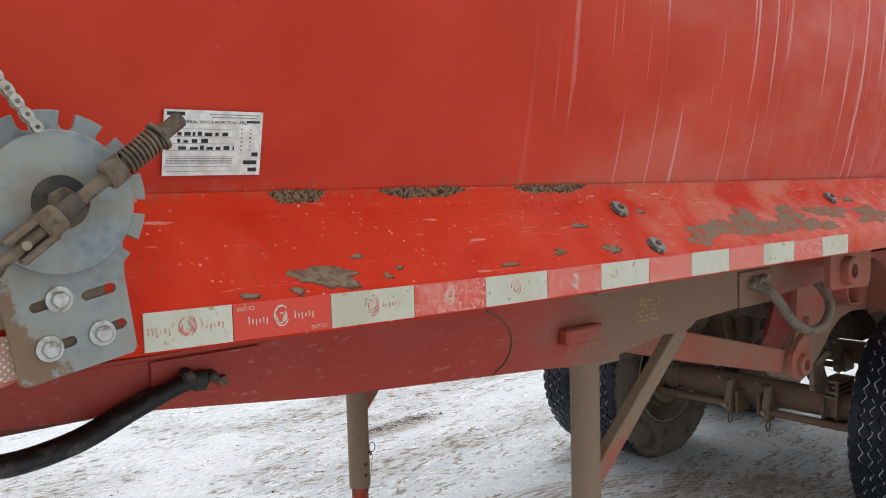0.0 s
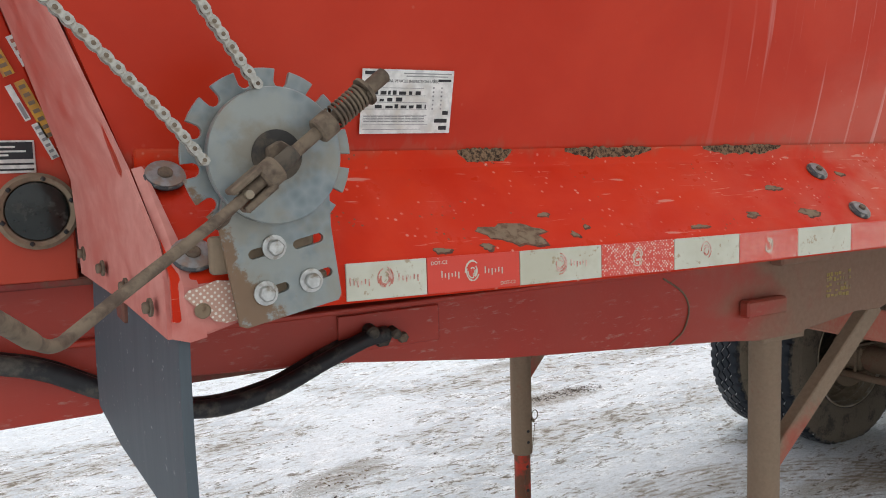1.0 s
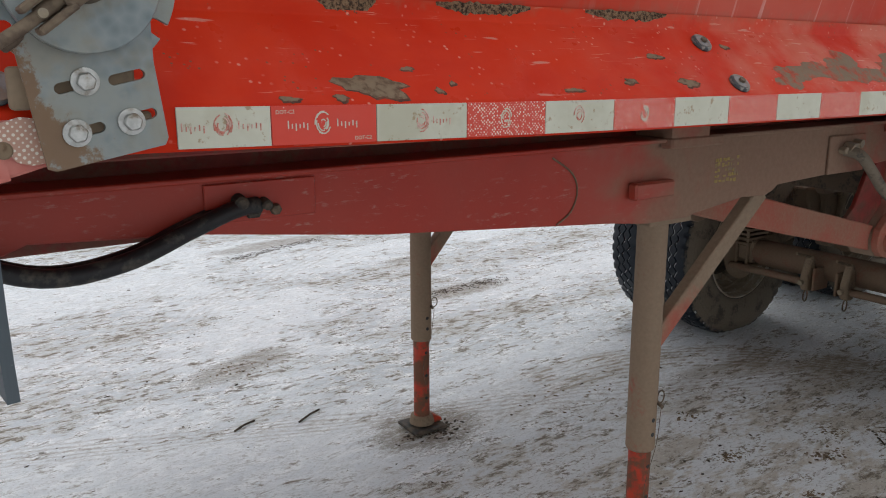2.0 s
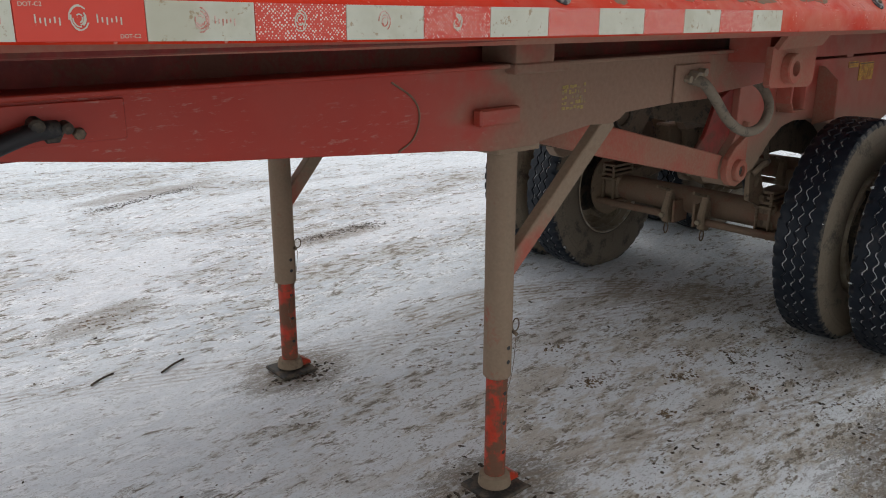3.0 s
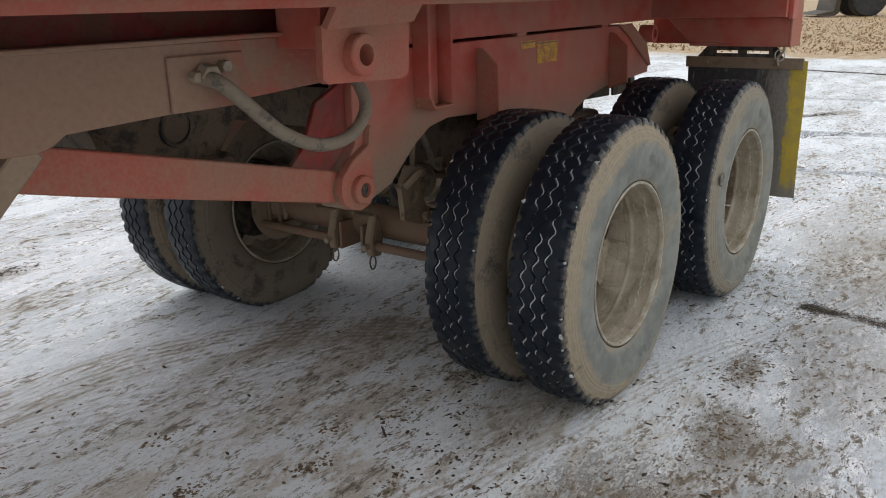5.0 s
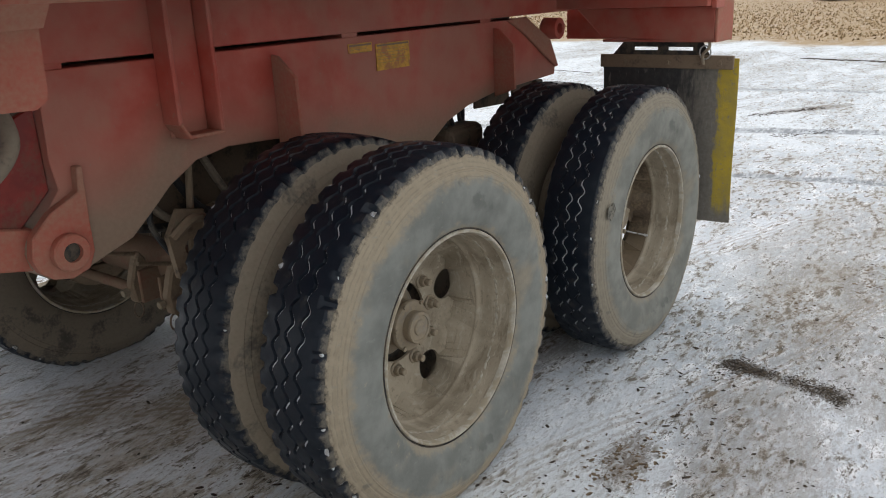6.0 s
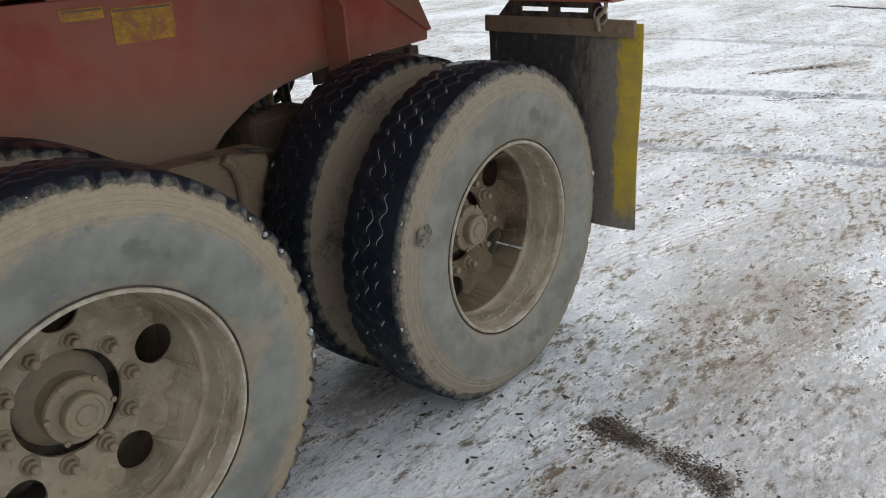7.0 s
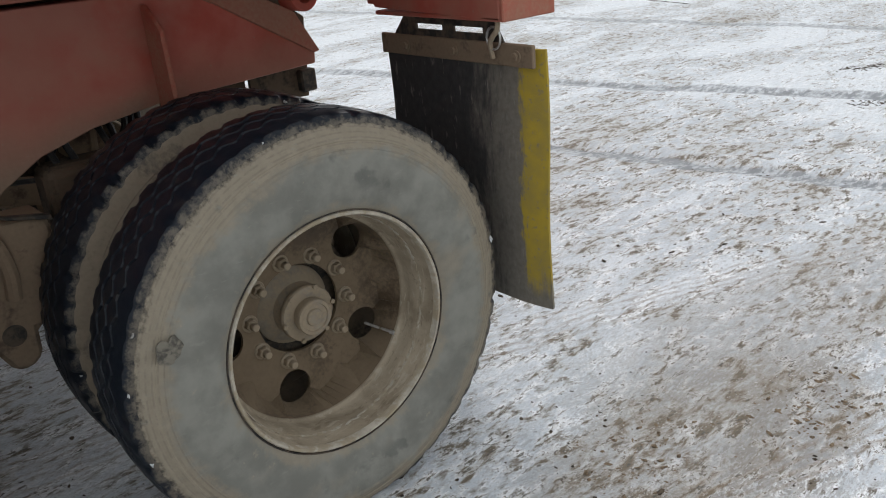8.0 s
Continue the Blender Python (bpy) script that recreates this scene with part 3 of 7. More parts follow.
RUST = dusty("rusty_rod_steel", (0.10, 0.068, 0.046), (0.175, 0.132, 0.092), 0.34, 0.75, scale=26, base2=(0.07, 0.048, 0.034))
BOLT = dusty("zinc_bolt", (0.55, 0.55, 0.53), (0.30, 0.25, 0.19), 0.16, 0.35, 0.7, scale=40)
GALV, FLAP, MUDFLAP = galvanised(), flap_rubber(), mud_flap()
CHAIN = dusty("dull_chain_steel", (0.46, 0.44, 0.39), (0.26, 0.21, 0.15), 0.06, 0.5, 0.3, scale=90)
RUBBER = dusty("black_rubber", (0.018, 0.018, 0.02), (0.10, 0.09, 0.075), 0.10, 0.5, scale=20)
GREYRUB = dusty("grey_rubber_washer", (0.06, 0.065, 0.07), (0.28, 0.26, 0.23), 0.22, 0.7, scale=60)
WASHER = dusty("dirty_fender_washer", (0.27, 0.265, 0.26), (0.30, 0.22, 0.18), 0.25, 0.5, 0.4, scale=40)
HOSE_GREY = dusty("dust_grey_hose", (0.09, 0.08, 0.065), (0.205, 0.168, 0.125), 0.5, 0.8, scale=18)
TREAD, GROOVE = tread_rubber(), groove_snow()
WALL_TAN = sidewall("tan_muddy_sidewall", (0.345, 0.288, 0.207), (0.205, 0.210, 0.190), 0.440, 0.345)
WALL_GREY = sidewall("grey_dusty_sidewall", (0.30, 0.262, 0.20), (0.222, 0.222, 0.196), 0.446, 0.35)
WALL_MID = dusty("dusty_dual_sidewall", (0.12, 0.105, 0.085), (0.23, 0.19, 0.14), 0.6, 0.9, scale=10)
WALL_DARK = dusty("dirty_inner_sidewall", (0.085, 0.075, 0.062), (0.17, 0.14, 0.105), 0.5, 0.9, scale=10)
TAPE_W = tape_white()
TAPE_R = [tape_red("red_tape_whole", 0.20), tape_red("red_tape_worn", 0.78), tape_red("red_tape_faded", 0.85), tape_red("bare_tape_cells", 1.5)]
MUDPATCH = dusty("thin_dried_mud", (0.46, 0.075, 0.040), (0.215, 0.155, 0.105), 0.44, 0.95, scale=38, fine=160, bump=0.8, spread=0.20)
CHIP_EDGE = dusty("paint_break_shadow", (0.085, 0.032, 0.020), (0.16, 0.06, 0.035), 0.3, 0.8, scale=80)
CHIP = dusty("bare_chipped_spot", (0.15, 0.095, 0.058), (0.215, 0.155, 0.10), 0.42, 0.9, scale=70, bump=0.6)
GRIT = dusty("gritty_dirt", (0.045, 0.028, 0.017), (0.22, 0.14, 0.08), 0.34, 0.95, scale=140, fine=300, bump=1.0)
PAPER = dusty("white_label_film", (0.78, 0.78, 0.74), (0.6, 0.58, 0.52), 0.10, 0.45, scale=30)
INK = dusty("black_ink", (0.02, 0.02, 0.022), (0.05, 0.05, 0.05), 0.1, 0.5)
FAINT = dusty("grey_ink", (0.26, 0.26, 0.26), (0.34, 0.34, 0.33), 0.2, 0.5)
MARK_RED = dusty("faded_red_print", (0.56, 0.17, 0.12), (0.62, 0.42, 0.36), 0.3, 0.5, scale=120)
YELLOW = dusty("faded_yellow_sticker", (0.64, 0.34, 0.045), (0.42, 0.19, 0.09), 0.22, 0.5, scale=26)
YELLOW_DIRTY = dusty("dusty_yellow_stencil", (0.42, 0.31, 0.10), (0.27, 0.20, 0.135), 0.30, 0.8, scale=34)
YELLOW_PAINT = dusty("yellow_machine_paint", (0.72, 0.42, 0.02), (0.45, 0.32, 0.15), 0.2, 0.4, scale=3)
DARKGLASS = dusty("dark_lens", (0.012, 0.016, 0.014), (0.06, 0.06, 0.05), 0.05, 0.15, scale=20)
# near-black fill for parts under the tank, their shade put into the colour
CLUTTER = dusty("shaded_underside_fill", (0.035, 0.028, 0.021), (0.11, 0.08, 0.055), 0.45, 0.8, scale=14)
STAIN = dusty("dark_rubbed_smudge", (0.085, 0.080, 0.068), (0.20, 0.185, 0.15), 0.35, 0.9, scale=40, bump=0.5)
SNOWBIT = dusty("packed_snow_bits", (0.66, 0.68, 0.70), (0.36, 0.35, 0.33), 0.26, 0.8, scale=60)
SOIL = dusty("frozen_soil", (0.030, 0.023, 0.016), (0.085, 0.064, 0.044), 0.30, 0.95, scale=60, bump=0.8)
MUDBIT = dusty("frozen_brown_mud", (0.085, 0.060, 0.038), (0.19, 0.14, 0.09), 0.40, 0.95, scale=50, bump=0.8)
STRAW = dusty("dry_straw", (0.40, 0.285, 0.155), (0.28, 0.19, 0.10), 0.35, 0.9, scale=4)
STEEL_DARK = dusty("dark_greasy_steel", (0.03, 0.028, 0.025), (0.10, 0.08, 0.06), 0.3, 0.7, scale=20)
GROUND = snow_ground()


# ---- mesh tools ----
def finish(name, bm, material, smooth=True, angle=35):
    bmesh.ops.recalc_face_normals(bm, faces=bm.faces[:])
    me = bpy.data.meshes.new(name)
    bm.to_mesh(me)
    bm.free()
    for m in material if isinstance(material, (list, tuple)) else (material,):
        me.materials.append(m)
    if smooth:
        me.polygons.foreach_set("use_smooth", [True] * len(me.polygons))
        me.set_sharp_from_angle(angle=radians(angle))
    return me


def part(name, bm, material, parent=None, label="", smooth=True, at=None):
    ob = new(name, bm if isinstance(bm, bpy.types.Mesh) else finish(name, bm, material, smooth))
    if parent is not None:
        ob.parent = parent
    if at is not None:
        ob.matrix_basis = at
    return tagged(ob, label)


def soften(bm, offset=0.003, segments=1):
    bm.normal_update()
    edges = [e for e in bm.edges if len(e.link_faces) == 2 and e.calc_face_angle(0) > 0.6]
    bmesh.ops.bevel(bm, geom=edges, offset=offset, segments=segments, affect="EDGES", clamp_overlap=True)
    return bm


def box(x0, x1, y0, y1, z0, z1, bevel=0.003, bm=None):
    one = bmesh.new()
    bmesh.ops.create_cube(one, size=1, matrix=Matrix.Translation(((x0 + x1) / 2, (y0 + y1) / 2, (z0 + z1) / 2)) @ Matrix.Diagonal((x1 - x0, y1 - y0, z1 - z0, 1)))
    if bevel:
        soften(one, bevel)
    return join(bm, one)


def join(bm, one):
    if bm is None:
        return one
    me = bpy.data.meshes.new("tmp")
    one.to_mesh(me)
    one.free()
    bm.from_mesh(me)
    bpy.data.meshes.remove(me)
    return bm


def slab(outline, y0, y1, holes=(), bevel=0.003, bm=None, axis="y"):
    """A plate with an outline in x and z (axis y), with holes through it, from y0 to y1."""
    one = bmesh.new()
    put = {"y": lambda a, b: (a, y0, b), "x": lambda a, b: (y0, a, b), "z": lambda a, b: (a, b, y0)}[axis]
    if holes:
        edges = []
        for loop in (outline, *holes):
            vs = [one.verts.new(put(a, b)) for a, b in loop]
            edges += [one.edges.new((vs[i - 1], vs[i])) for i in range(len(vs))]
        bmesh.ops.triangle_fill(one, use_beauty=True, use_dissolve=False, edges=edges)
        faces = one.faces[:]
    else:
        faces = [one.faces.new([one.verts.new(put(a, b)) for a, b in outline])]
    got = bmesh.ops.extrude_face_region(one, geom=faces)
    move = Vector({"y": (0, y1 - y0, 0), "x": (y1 - y0, 0, 0), "z": (0, 0, y1 - y0)}[axis])
    bmesh.ops.translate(one, vec=move, verts=[v for v in got["geom"] if isinstance(v, bmesh.types.BMVert)])
    if bevel and not holes:
        soften(one, bevel)
    return join(bm, one)


def ring_points(cx, cz, r, n=20, start=0.0):
    return [(cx + r * math.cos(start + 2 * math.pi * i / n), cz + r * math.sin(start + 2 * math.pi * i / n)) for i in range(n)]


def lathe(profile, n=48, at=(0, 0, 0), axis="y", closed=False, bm=None):
    """profile: (radius, place along the axis)."""
    one = bmesh.new()
    rows = []
    for r, a in profile:
        row = []
        for i in range(n):
            t = 2 * math.pi * i / n
            c, s = r * math.cos(t), r * math.sin(t)
            p = {"y": (c, a, s), "z": (c, s, a), "x": (a, c, s)}[axis]
            row.append(one.verts.new(Vector(p) + Vector(at)))
        rows.append(row)
    for k in range(len(rows) - (0 if closed else 1)):
        a, b = rows[k], rows[(k + 1) % len(rows)]
        for i in range(n):
            j = (i + 1) % n
            one.faces.new((a[i], a[j], b[j], b[i]))
    if not closed:
        for row in (rows[0], rows[-1]):
            one.faces.new(row)
    return join(bm, one)


def rod(a, b, r, n=14, bevel=0.0, bm=None, r2=None):
    a, b = Vector(a), Vector(b)
    L = (b - a).length
    e = min(bevel, L / 4, r / 2)
    q = r if r2 is None else r2
    prof = [(r - e, 0), (r, e), (q, L - e), (q - e, L)] if e else [(r, 0), (q, L)]
    one = lathe(prof, n, axis="z")
    one.transform(Matrix.Translation(a) @ (b - a).to_track_quat("Z", "Y").to_matrix().to_4x4())
    return join(bm, one)


def smooth_line(points, each=6):
    pts = [Vector(p) for p in points]
    pts = [pts[0] * 2 - pts[1]] + pts + [pts[-1] * 2 - pts[-2]]
    out = []
    for i in range(1, len(pts) - 2):
        p0, p1, p2, p3 = pts[i - 1:i + 3]
        for k in range(each):
            t = k / each
            out.append(0.5 * ((2 * p1) + (p2 - p0) * t + (2 * p0 - 5 * p1 + 4 * p2 - p3) * t * t + (3 * p1 - p0 - 3 * p2 + p3) * t ** 3))
    out.append(pts[-2])
    return out


def tube(points, r, n=12, bm=None):
    """A round bar or hose along points; r a number or one for each point."""
    one = bmesh.new()
    pts = [Vector(p) for p in points]
    side = None
    rows = []
    for i, p in enumerate(pts):
        d = (pts[min(i + 1, len(pts) - 1)] - pts[max(i - 1, 0)]).normalized()
        if side is None:
            side = d.orthogonal().normalized()
        side = (side - d * side.dot(d)).normalized()
        up = d.cross(side)
        q = r[i] if isinstance(r, (list, tuple)) else r
        rows.append([one.verts.new(p + (side * math.cos(2 * math.pi * k / n) + up * math.sin(2 * math.pi * k / n)) * q) for k in range(n)])
    for a, b in zip(rows, rows[1:]):
        for k in range(n):
            one.faces.new((a[k], a[(k + 1) % n], b[(k + 1) % n], b[k]))
    one.faces.new(rows[0][::-1])
    one.faces.new(rows[-1])
    return join(bm, one)


def loft(lines, thick, bm=None):
    """A bent sheet through lines of equally many points, thickened along its normals."""
    one = bmesh.new()
    rows = [[one.verts.new(p) for p in line] for line in lines]
    for a, b in zip(rows, rows[1:]):
        for i in range(len(a) - 1):
            one.faces.new((a[i], a[i + 1], b[i + 1], b[i]))
    bmesh.ops.recalc_face_normals(one, faces=one.faces[:])
    bmesh.ops.solidify(one, geom=one.faces[:], thickness=thick)
    return join(bm, one)


def ragged(cx, cz, rx, rz, seed, n=22, rough=0.35):
    rnd = random.Random(seed)
    ph = [rnd.uniform(0, 6.28) for _ in range(4)]
    out = []
    for i in range(n):
        t = 2 * math.pi * i / n
        k = 1 + rough * (0.5 * math.sin(2 * t + ph[0]) + 0.35 * math.sin(3 * t + ph[1]) + 0.3 * math.sin(5 * t + ph[2]) + 0.25 * math.sin(7 * t + ph[3])) + rnd.uniform(-0.12, 0.12)
        out.append((cx + rx * k * math.cos(t), cz + rz * k * math.sin(t)))
    return out


def hexhead(r, h, at, bm=None, turn=0.2):
    """A hexagon bolt head whose axis points to -y, on a washer."""
    one = lathe([(r * 1.55, 0), (r * 1.55, -0.003), (r * 1.2, -0.0035)], 20, at)
    x, y, z = at
    slab([(x + r * 1.1 * math.cos(turn + math.pi / 3 * k), z + r * 1.1 * math.sin(turn + math.pi / 3 * k)) for k in range(6)], y - 0.003, y - 0.003 - h, bevel=0.0015, bm=one)
    return join(bm, one)


def letters(text, size, m, material, parent, name="lettering"):
    cu = bpy.data.curves.new(name, "FONT")
    cu.body, cu.size, cu.extrude = text, size, 0.0002
    ob = bpy.data.objects.new("tmp_text", cu)
    scene.collection.objects.link(ob)
    me = bpy.data.meshes.new_from_object(ob.evaluated_get(bpy.context.evaluated_depsgraph_get()))
    bpy.data.objects.remove(ob)
    bpy.data.curves.remove(cu)
    me.materials.clear()
    me.materials.append(material)
    me.transform(m)
    return part(name, me, None, parent)


# ---- ground ----
def grid_lines(lo, hi, step, reach, growth=1.22):
    mid = list(np.arange(lo, hi + step / 2, step))
    d, a = step, mid[0]
    while a > -reach:
        d *= growth
        a -= d
        mid.insert(0, a)
    d, a = step, mid[-1]
    while a < reach:
        d *= growth
        a += d
        mid.append(a)
    return mid


def ground_height(x, y):
    far = max(0.0, max(abs(x - 4) - 8, abs(y - 2) - 7))
    k = 1.0 / (1 + far * 0.5)
    h = 0.007 * noise.noise((x * 1.3, y * 1.9, 0.3)) + 0.004 * noise.noise((x * 5, y * 7, 2.0)) + 0.005 * noise.noise((x * 13, y * 16, 5.0))
    u, v = x * 0.83 + y * 0.56, -x * 0.56 + y * 0.83
    for c, w in ((1.35, 0.16), (3.1, 0.18), (5.0, 0.16)):
        h -= 0.012 * math.exp(-((v - c + 0.25 * math.sin(u * 0.4)) / w) ** 2)
    for kx, ky, c in ((0.98, 0.19, 8.45), (0.96, 0.28, 10.3)):
        v = kx * x + ky * y - c
        h += 0.016 * math.exp(-((v - 0.14) / 0.07) ** 2) - 0.014 * math.exp(-(v / 0.07) ** 2)
    return k * h - 0.004


def build_ground():
    xs, ys = grid_lines(-2.5, 11.5, 0.055, 600), grid_lines(-2.2, 8.0, 0.055, 600)
    verts = [(x, y, ground_height(x, y)) for y in ys for x in xs]
    n = len(xs)
    faces = [(j * n + i, j * n + i + 1, (j + 1) * n + i + 1, (j + 1) * n + i) for j in range(len(ys) - 1) for i in range(n - 1)]
    me = bpy.data.meshes.new("ground")
    me.from_pydata(verts, [], faces)
    me.materials.append(GROUND)
    me.polygons.foreach_set("use_smooth", [True] * len(faces))
    tagged(new("ground", me), "yard of packed snow, ice and frozen mud beside dry grass", "ground", kind="structure")


def lumps(name, places, material, label, category, patchy=False):
    """Many small uneven clods in one mesh. places: x, y, size, flatness."""
    base = bmesh.new()
    bmesh.ops.create_icosphere(base, subdivisions=1, radius=1)
    bv = [v.co.copy() for v in base.verts]
    bf = [[v.index for v in f.verts] for f in base.faces]
    base.free()
    rnd = random.Random(5)
    verts, faces = [], []
    for x, y, s, flat in places:
        if patchy and noise.noise((x * 1.1 + y * 0.6, y * 2.2 - x * 0.8, 4.0)) + 0.5 * noise.noise((x * 5, y * 7, 1.0)) < rnd.uniform(-0.15, 0.45):
            continue
        z, t, k = ground_height(x, y), rnd.uniform(0, 6.28), len(verts)
        e = 1.0 + 1.8 * rnd.random() ** 2
        for v in bv:
            q = rnd.uniform(0.65, 1.25)
            a, b = v.x * s * e * q, v.y * s * q
            verts.append((x + a * math.cos(t) - b * math.sin(t), y + a * math.sin(t) + b * math.cos(t), z + s * flat * (v.z * q * 0.9 + 0.25)))
        faces += [[i + k for i in f] for f in bf]
    me = bpy.data.meshes.new(name)
    me.from_pydata(verts, [], faces)
    me.materials.append(material)
    return tagged(new(name, me), label, category, kind="stuff")


# ---- the trailer ----
HX1, HX2, HZ, MID = 3.878, 5.255, 0.529, 1.32
WY1, WY2 = 0.182, 0.168
SLOPE = -0.007
trailer = tagged(new("tank_trailer"), "long red steel tank trailer with dusty dual wheels on packed snow", "trailer")


def drop(x):
    return SLOPE * x


def rise(x, z=1.55):
    """The skirt's lower edge bends up towards the front."""
    return 0.0065 * max(0.0, (0.6 - max(x, -0.14)) / 0.6) ** 1.4 * min(1.0, max(0.0, (1.758 - z) / 0.2))


def side_y(z):
    """The tank's side: a shallow bulge."""
    return 2.2616 - math.sqrt(max(0.0, 2.2 ** 2 - (2.35 - z) ** 2))


def build_tank():
    zs = [1.70 + 0.06 * k for k in range(18)]
    xs = [-0.42, 0.0, 0.6, 1.2, 1.8, 2.4, 3.0, 3.6, 4.2, 4.8, 5.4, 5.95]
    near = []
    for x in xs:
        # the front edge leans forward as it rises
        line = []
        for z in zs:
            lean = -0.38 * max(0.0, z - 1.74) + 0.07 if x == xs[0] else 0.0
            line.append((x + lean, side_y(z), z))
        top = [(line[-1][0], MID - (MID - side_y(zs[-1])) * math.cos(a), zs[-1] + 0.45 * math.sin(a)) for a in (0.3, 0.7, 1.1, 1.57)]
        half = line + top
        near.append([(p[0], p[1], p[2]) for p in half] + [(p[0], 2 * MID - p[1], p[2]) for p in half[-2::-1]])
    bm = bmesh.new()
    rows = [[bm.verts.new(p) for p in line] for line in near]
    for a, b in zip(rows, rows[1:]):
        for i in range(len(a) - 1):
            bm.faces.new((a[i], a[i + 1], b[i + 1], b[i]))
    bm.faces.new(rows[-1])
    bm.faces.new(rows[0][::-1])
    part("tank_shell", bm, RED_TANK, trailer, "smooth red painted tank side with pale drip streaks")
    part("tank_floor", box(-0.36, 5.95, 0.24, 2 * MID - 0.24, 1.525, 1.70), RED_SHADED, trailer)
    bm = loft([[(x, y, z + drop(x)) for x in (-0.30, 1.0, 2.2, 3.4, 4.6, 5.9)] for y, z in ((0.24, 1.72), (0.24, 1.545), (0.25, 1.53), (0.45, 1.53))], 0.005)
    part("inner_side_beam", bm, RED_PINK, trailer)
    # belly added to fill the gap above the rail with shaded red
    part("tank_belly", slab([(0.78, 1.53), (0.90, 1.34), (1.1, 1.26), (1.48, 1.26), (1.68, 1.34), (1.80, 1.53)], -0.3, 1.95, axis="x"), RED_SHADED, trailer)


def build_skirt():
    sec = [(0.02, 1.550), (0.002, 1.550), (0.0, 1.553), (0.0, 1.602), (0.004, 1.608), (0.1330, 1.7268), (0.1368, 1.7318), (0.1385, 1.758)]
    xs = [-0.335, -0.25, -0.14, 0.0, 0.15, 0.3, 0.45, 0.6, 1.0, 1.5, 2.0, 2.6, 3.3, 4.0, 4.8, 5.85]
    bm = loft([[(x, y, z + drop(x) + rise(x, z)) for y, z in sec] for x in xs], -0.004)
    part("skirt", bm, RED_SKIRT, trailer, "sloping bright red steel skirt along the tank, chipped and scuffed")
    bm = loft([[(x, 2 * MID - y, z + drop(x)) for y, z in sec] for x in xs], 0.004)
    part("skirt", bm, RED_SKIRT, trailer)
    # retro-reflective tape, six inches a piece
    for k in range(13):
        x0 = -0.1524 + 0.1524 * k + (0.034 if k == 0 else 0)
        x1 = 0.1524 * k
        z0, z1 = 1.5535 + drop(x0) + rise(x0, 1.56), 1.6045 + drop(x0) + rise(x0, 1.6)
        q0, q1 = 1.5535 + drop(x1) + rise(x1, 1.56), 1.6045 + drop(x1) + rise(x1, 1.6)
        red = k % 2 == 1
        mat = TAPE_R[0 if k == 1 else 1 if k < 6 else 2] if red else TAPE_W
        p = part("tape_strip", slab([(x0 + 0.0005, z0), (x1 - 0.0005, q0), (x1 - 0.0005, q1), (x0 + 0.0005, z1)], -0.0024, 0.0, bevel=0.0004), mat, trailer, "red reflective tape strip, flaking to white dots" if red else "aged white reflective tape strip with small red print")
        # maker's mark: two bars and a roundel
        if k < 6:
            c, z0, z1 = (x0 + x1) / 2, (z0 + q0) / 2, (z1 + q1) / 2
            ink = MARK_RED if not red else TAPE_W
            rs = random.Random(k)
            for q in range(9):
                t0, rr = rs.uniform(0, 6.28), rs.uniform(0.004, 0.014)
                line = [(c - 0.004 + rr * 0.9 * math.cos(t0 + u * 0.45), -0.0025, (z0 + z1) / 2 + 0.002 + rr * 1.15 * math.sin(t0 + u * 0.45)) for u in range(5)]
                part("printed_stroke", tube(line, 0.0011, 4), ink, p)
            for a, b in ((-0.054, -0.022), (0.016, 0.050)):
                if k in (0, 1) or (k == 2 and a > 0):
                    for q in range(6):
                        xa, low, top = c + a + (b - a) * q / 6, (-0.003, -0.003, -0.006)[q % 3], (0.007, 0.003, 0.003, 0.002, 0.004, 0.003)[q]
                        part("print_bar", box(xa, xa + (b - a) / 6 * 0.30, -0.0030, -0.0025, (z0 + z1) / 2 + low, (z0 + z1) / 2 + top, 0), ink, p)
            if k == 1:
                for dx, dz in ((-0.070, 0.016), (0.042, -0.022)):
                    letters("DOT-C2", 0.007, Matrix.Translation((c + dx, -0.0027, (z0 + z1) / 2 + dz)) @ Matrix.Rotation(math.pi / 2, 4, "X"), ink, p)
    # torn tape left beside the ratchet plate
    bm = slab([(-0.323, 1.592), (-0.317, 1.599), (-0.300, 1.603), (-0.284, 1.608), (-0.262, 1.605), (-0.258, 1.558), (-0.276, 1.556), (-0.290, 1.560), (-0.299, 1.572), (-0.313, 1.582)], -0.0082, -0.0095, bevel=0)
    part("torn_tape", bm, TAPE_R[3], trailer, "torn scrap of pale honeycomb reflective tape")
    part("corner_bolt", rod((-0.302, -0.004, 1.5735), (-0.302, -0.012, 1.5735), 0.0095, 16, 0.002), CHIP, trailer, "dirty slotted bolt")
    # rubber-backed washers and bolts that hold the skirt
    n = Vector((0, -0.118, 0.128)).normalized()
    turn = n.to_track_quat("Z", "Y").to_matrix().to_4x4()
    low_pad = finish("skirt_fastener", lathe([(0.0255, 0.0), (0.0265, 0.003), (0.0245, 0.0055), (0.010, 0.0055)], 28, axis="z"), GREYRUB)
    low_disc = finish("washer", lathe([(0.0240, 0.0050), (0.0245, 0.0072), (0.0225, 0.0082), (0.0130, 0.0074), (0.007, 0.0082)], 28, axis="z"), WASHER)
    low_head = finish("bolt_head", lathe([(0.0095, 0.0070), (0.0095, 0.0100), (0.0070, 0.0125), (0.0010, 0.0130)], 16, axis="z"), RUST)
    pad = finish("skirt_fastener", lathe([(0.021, 0.0), (0.022, 0.004), (0.020, 0.009), (0.017, 0.010)], 24, axis="z"), GREYRUB)
    disc = finish("washer", lathe([(0.0165, 0.0095), (0.0165, 0.012), (0.006, 0.012)], 24, axis="z"), WASHER)
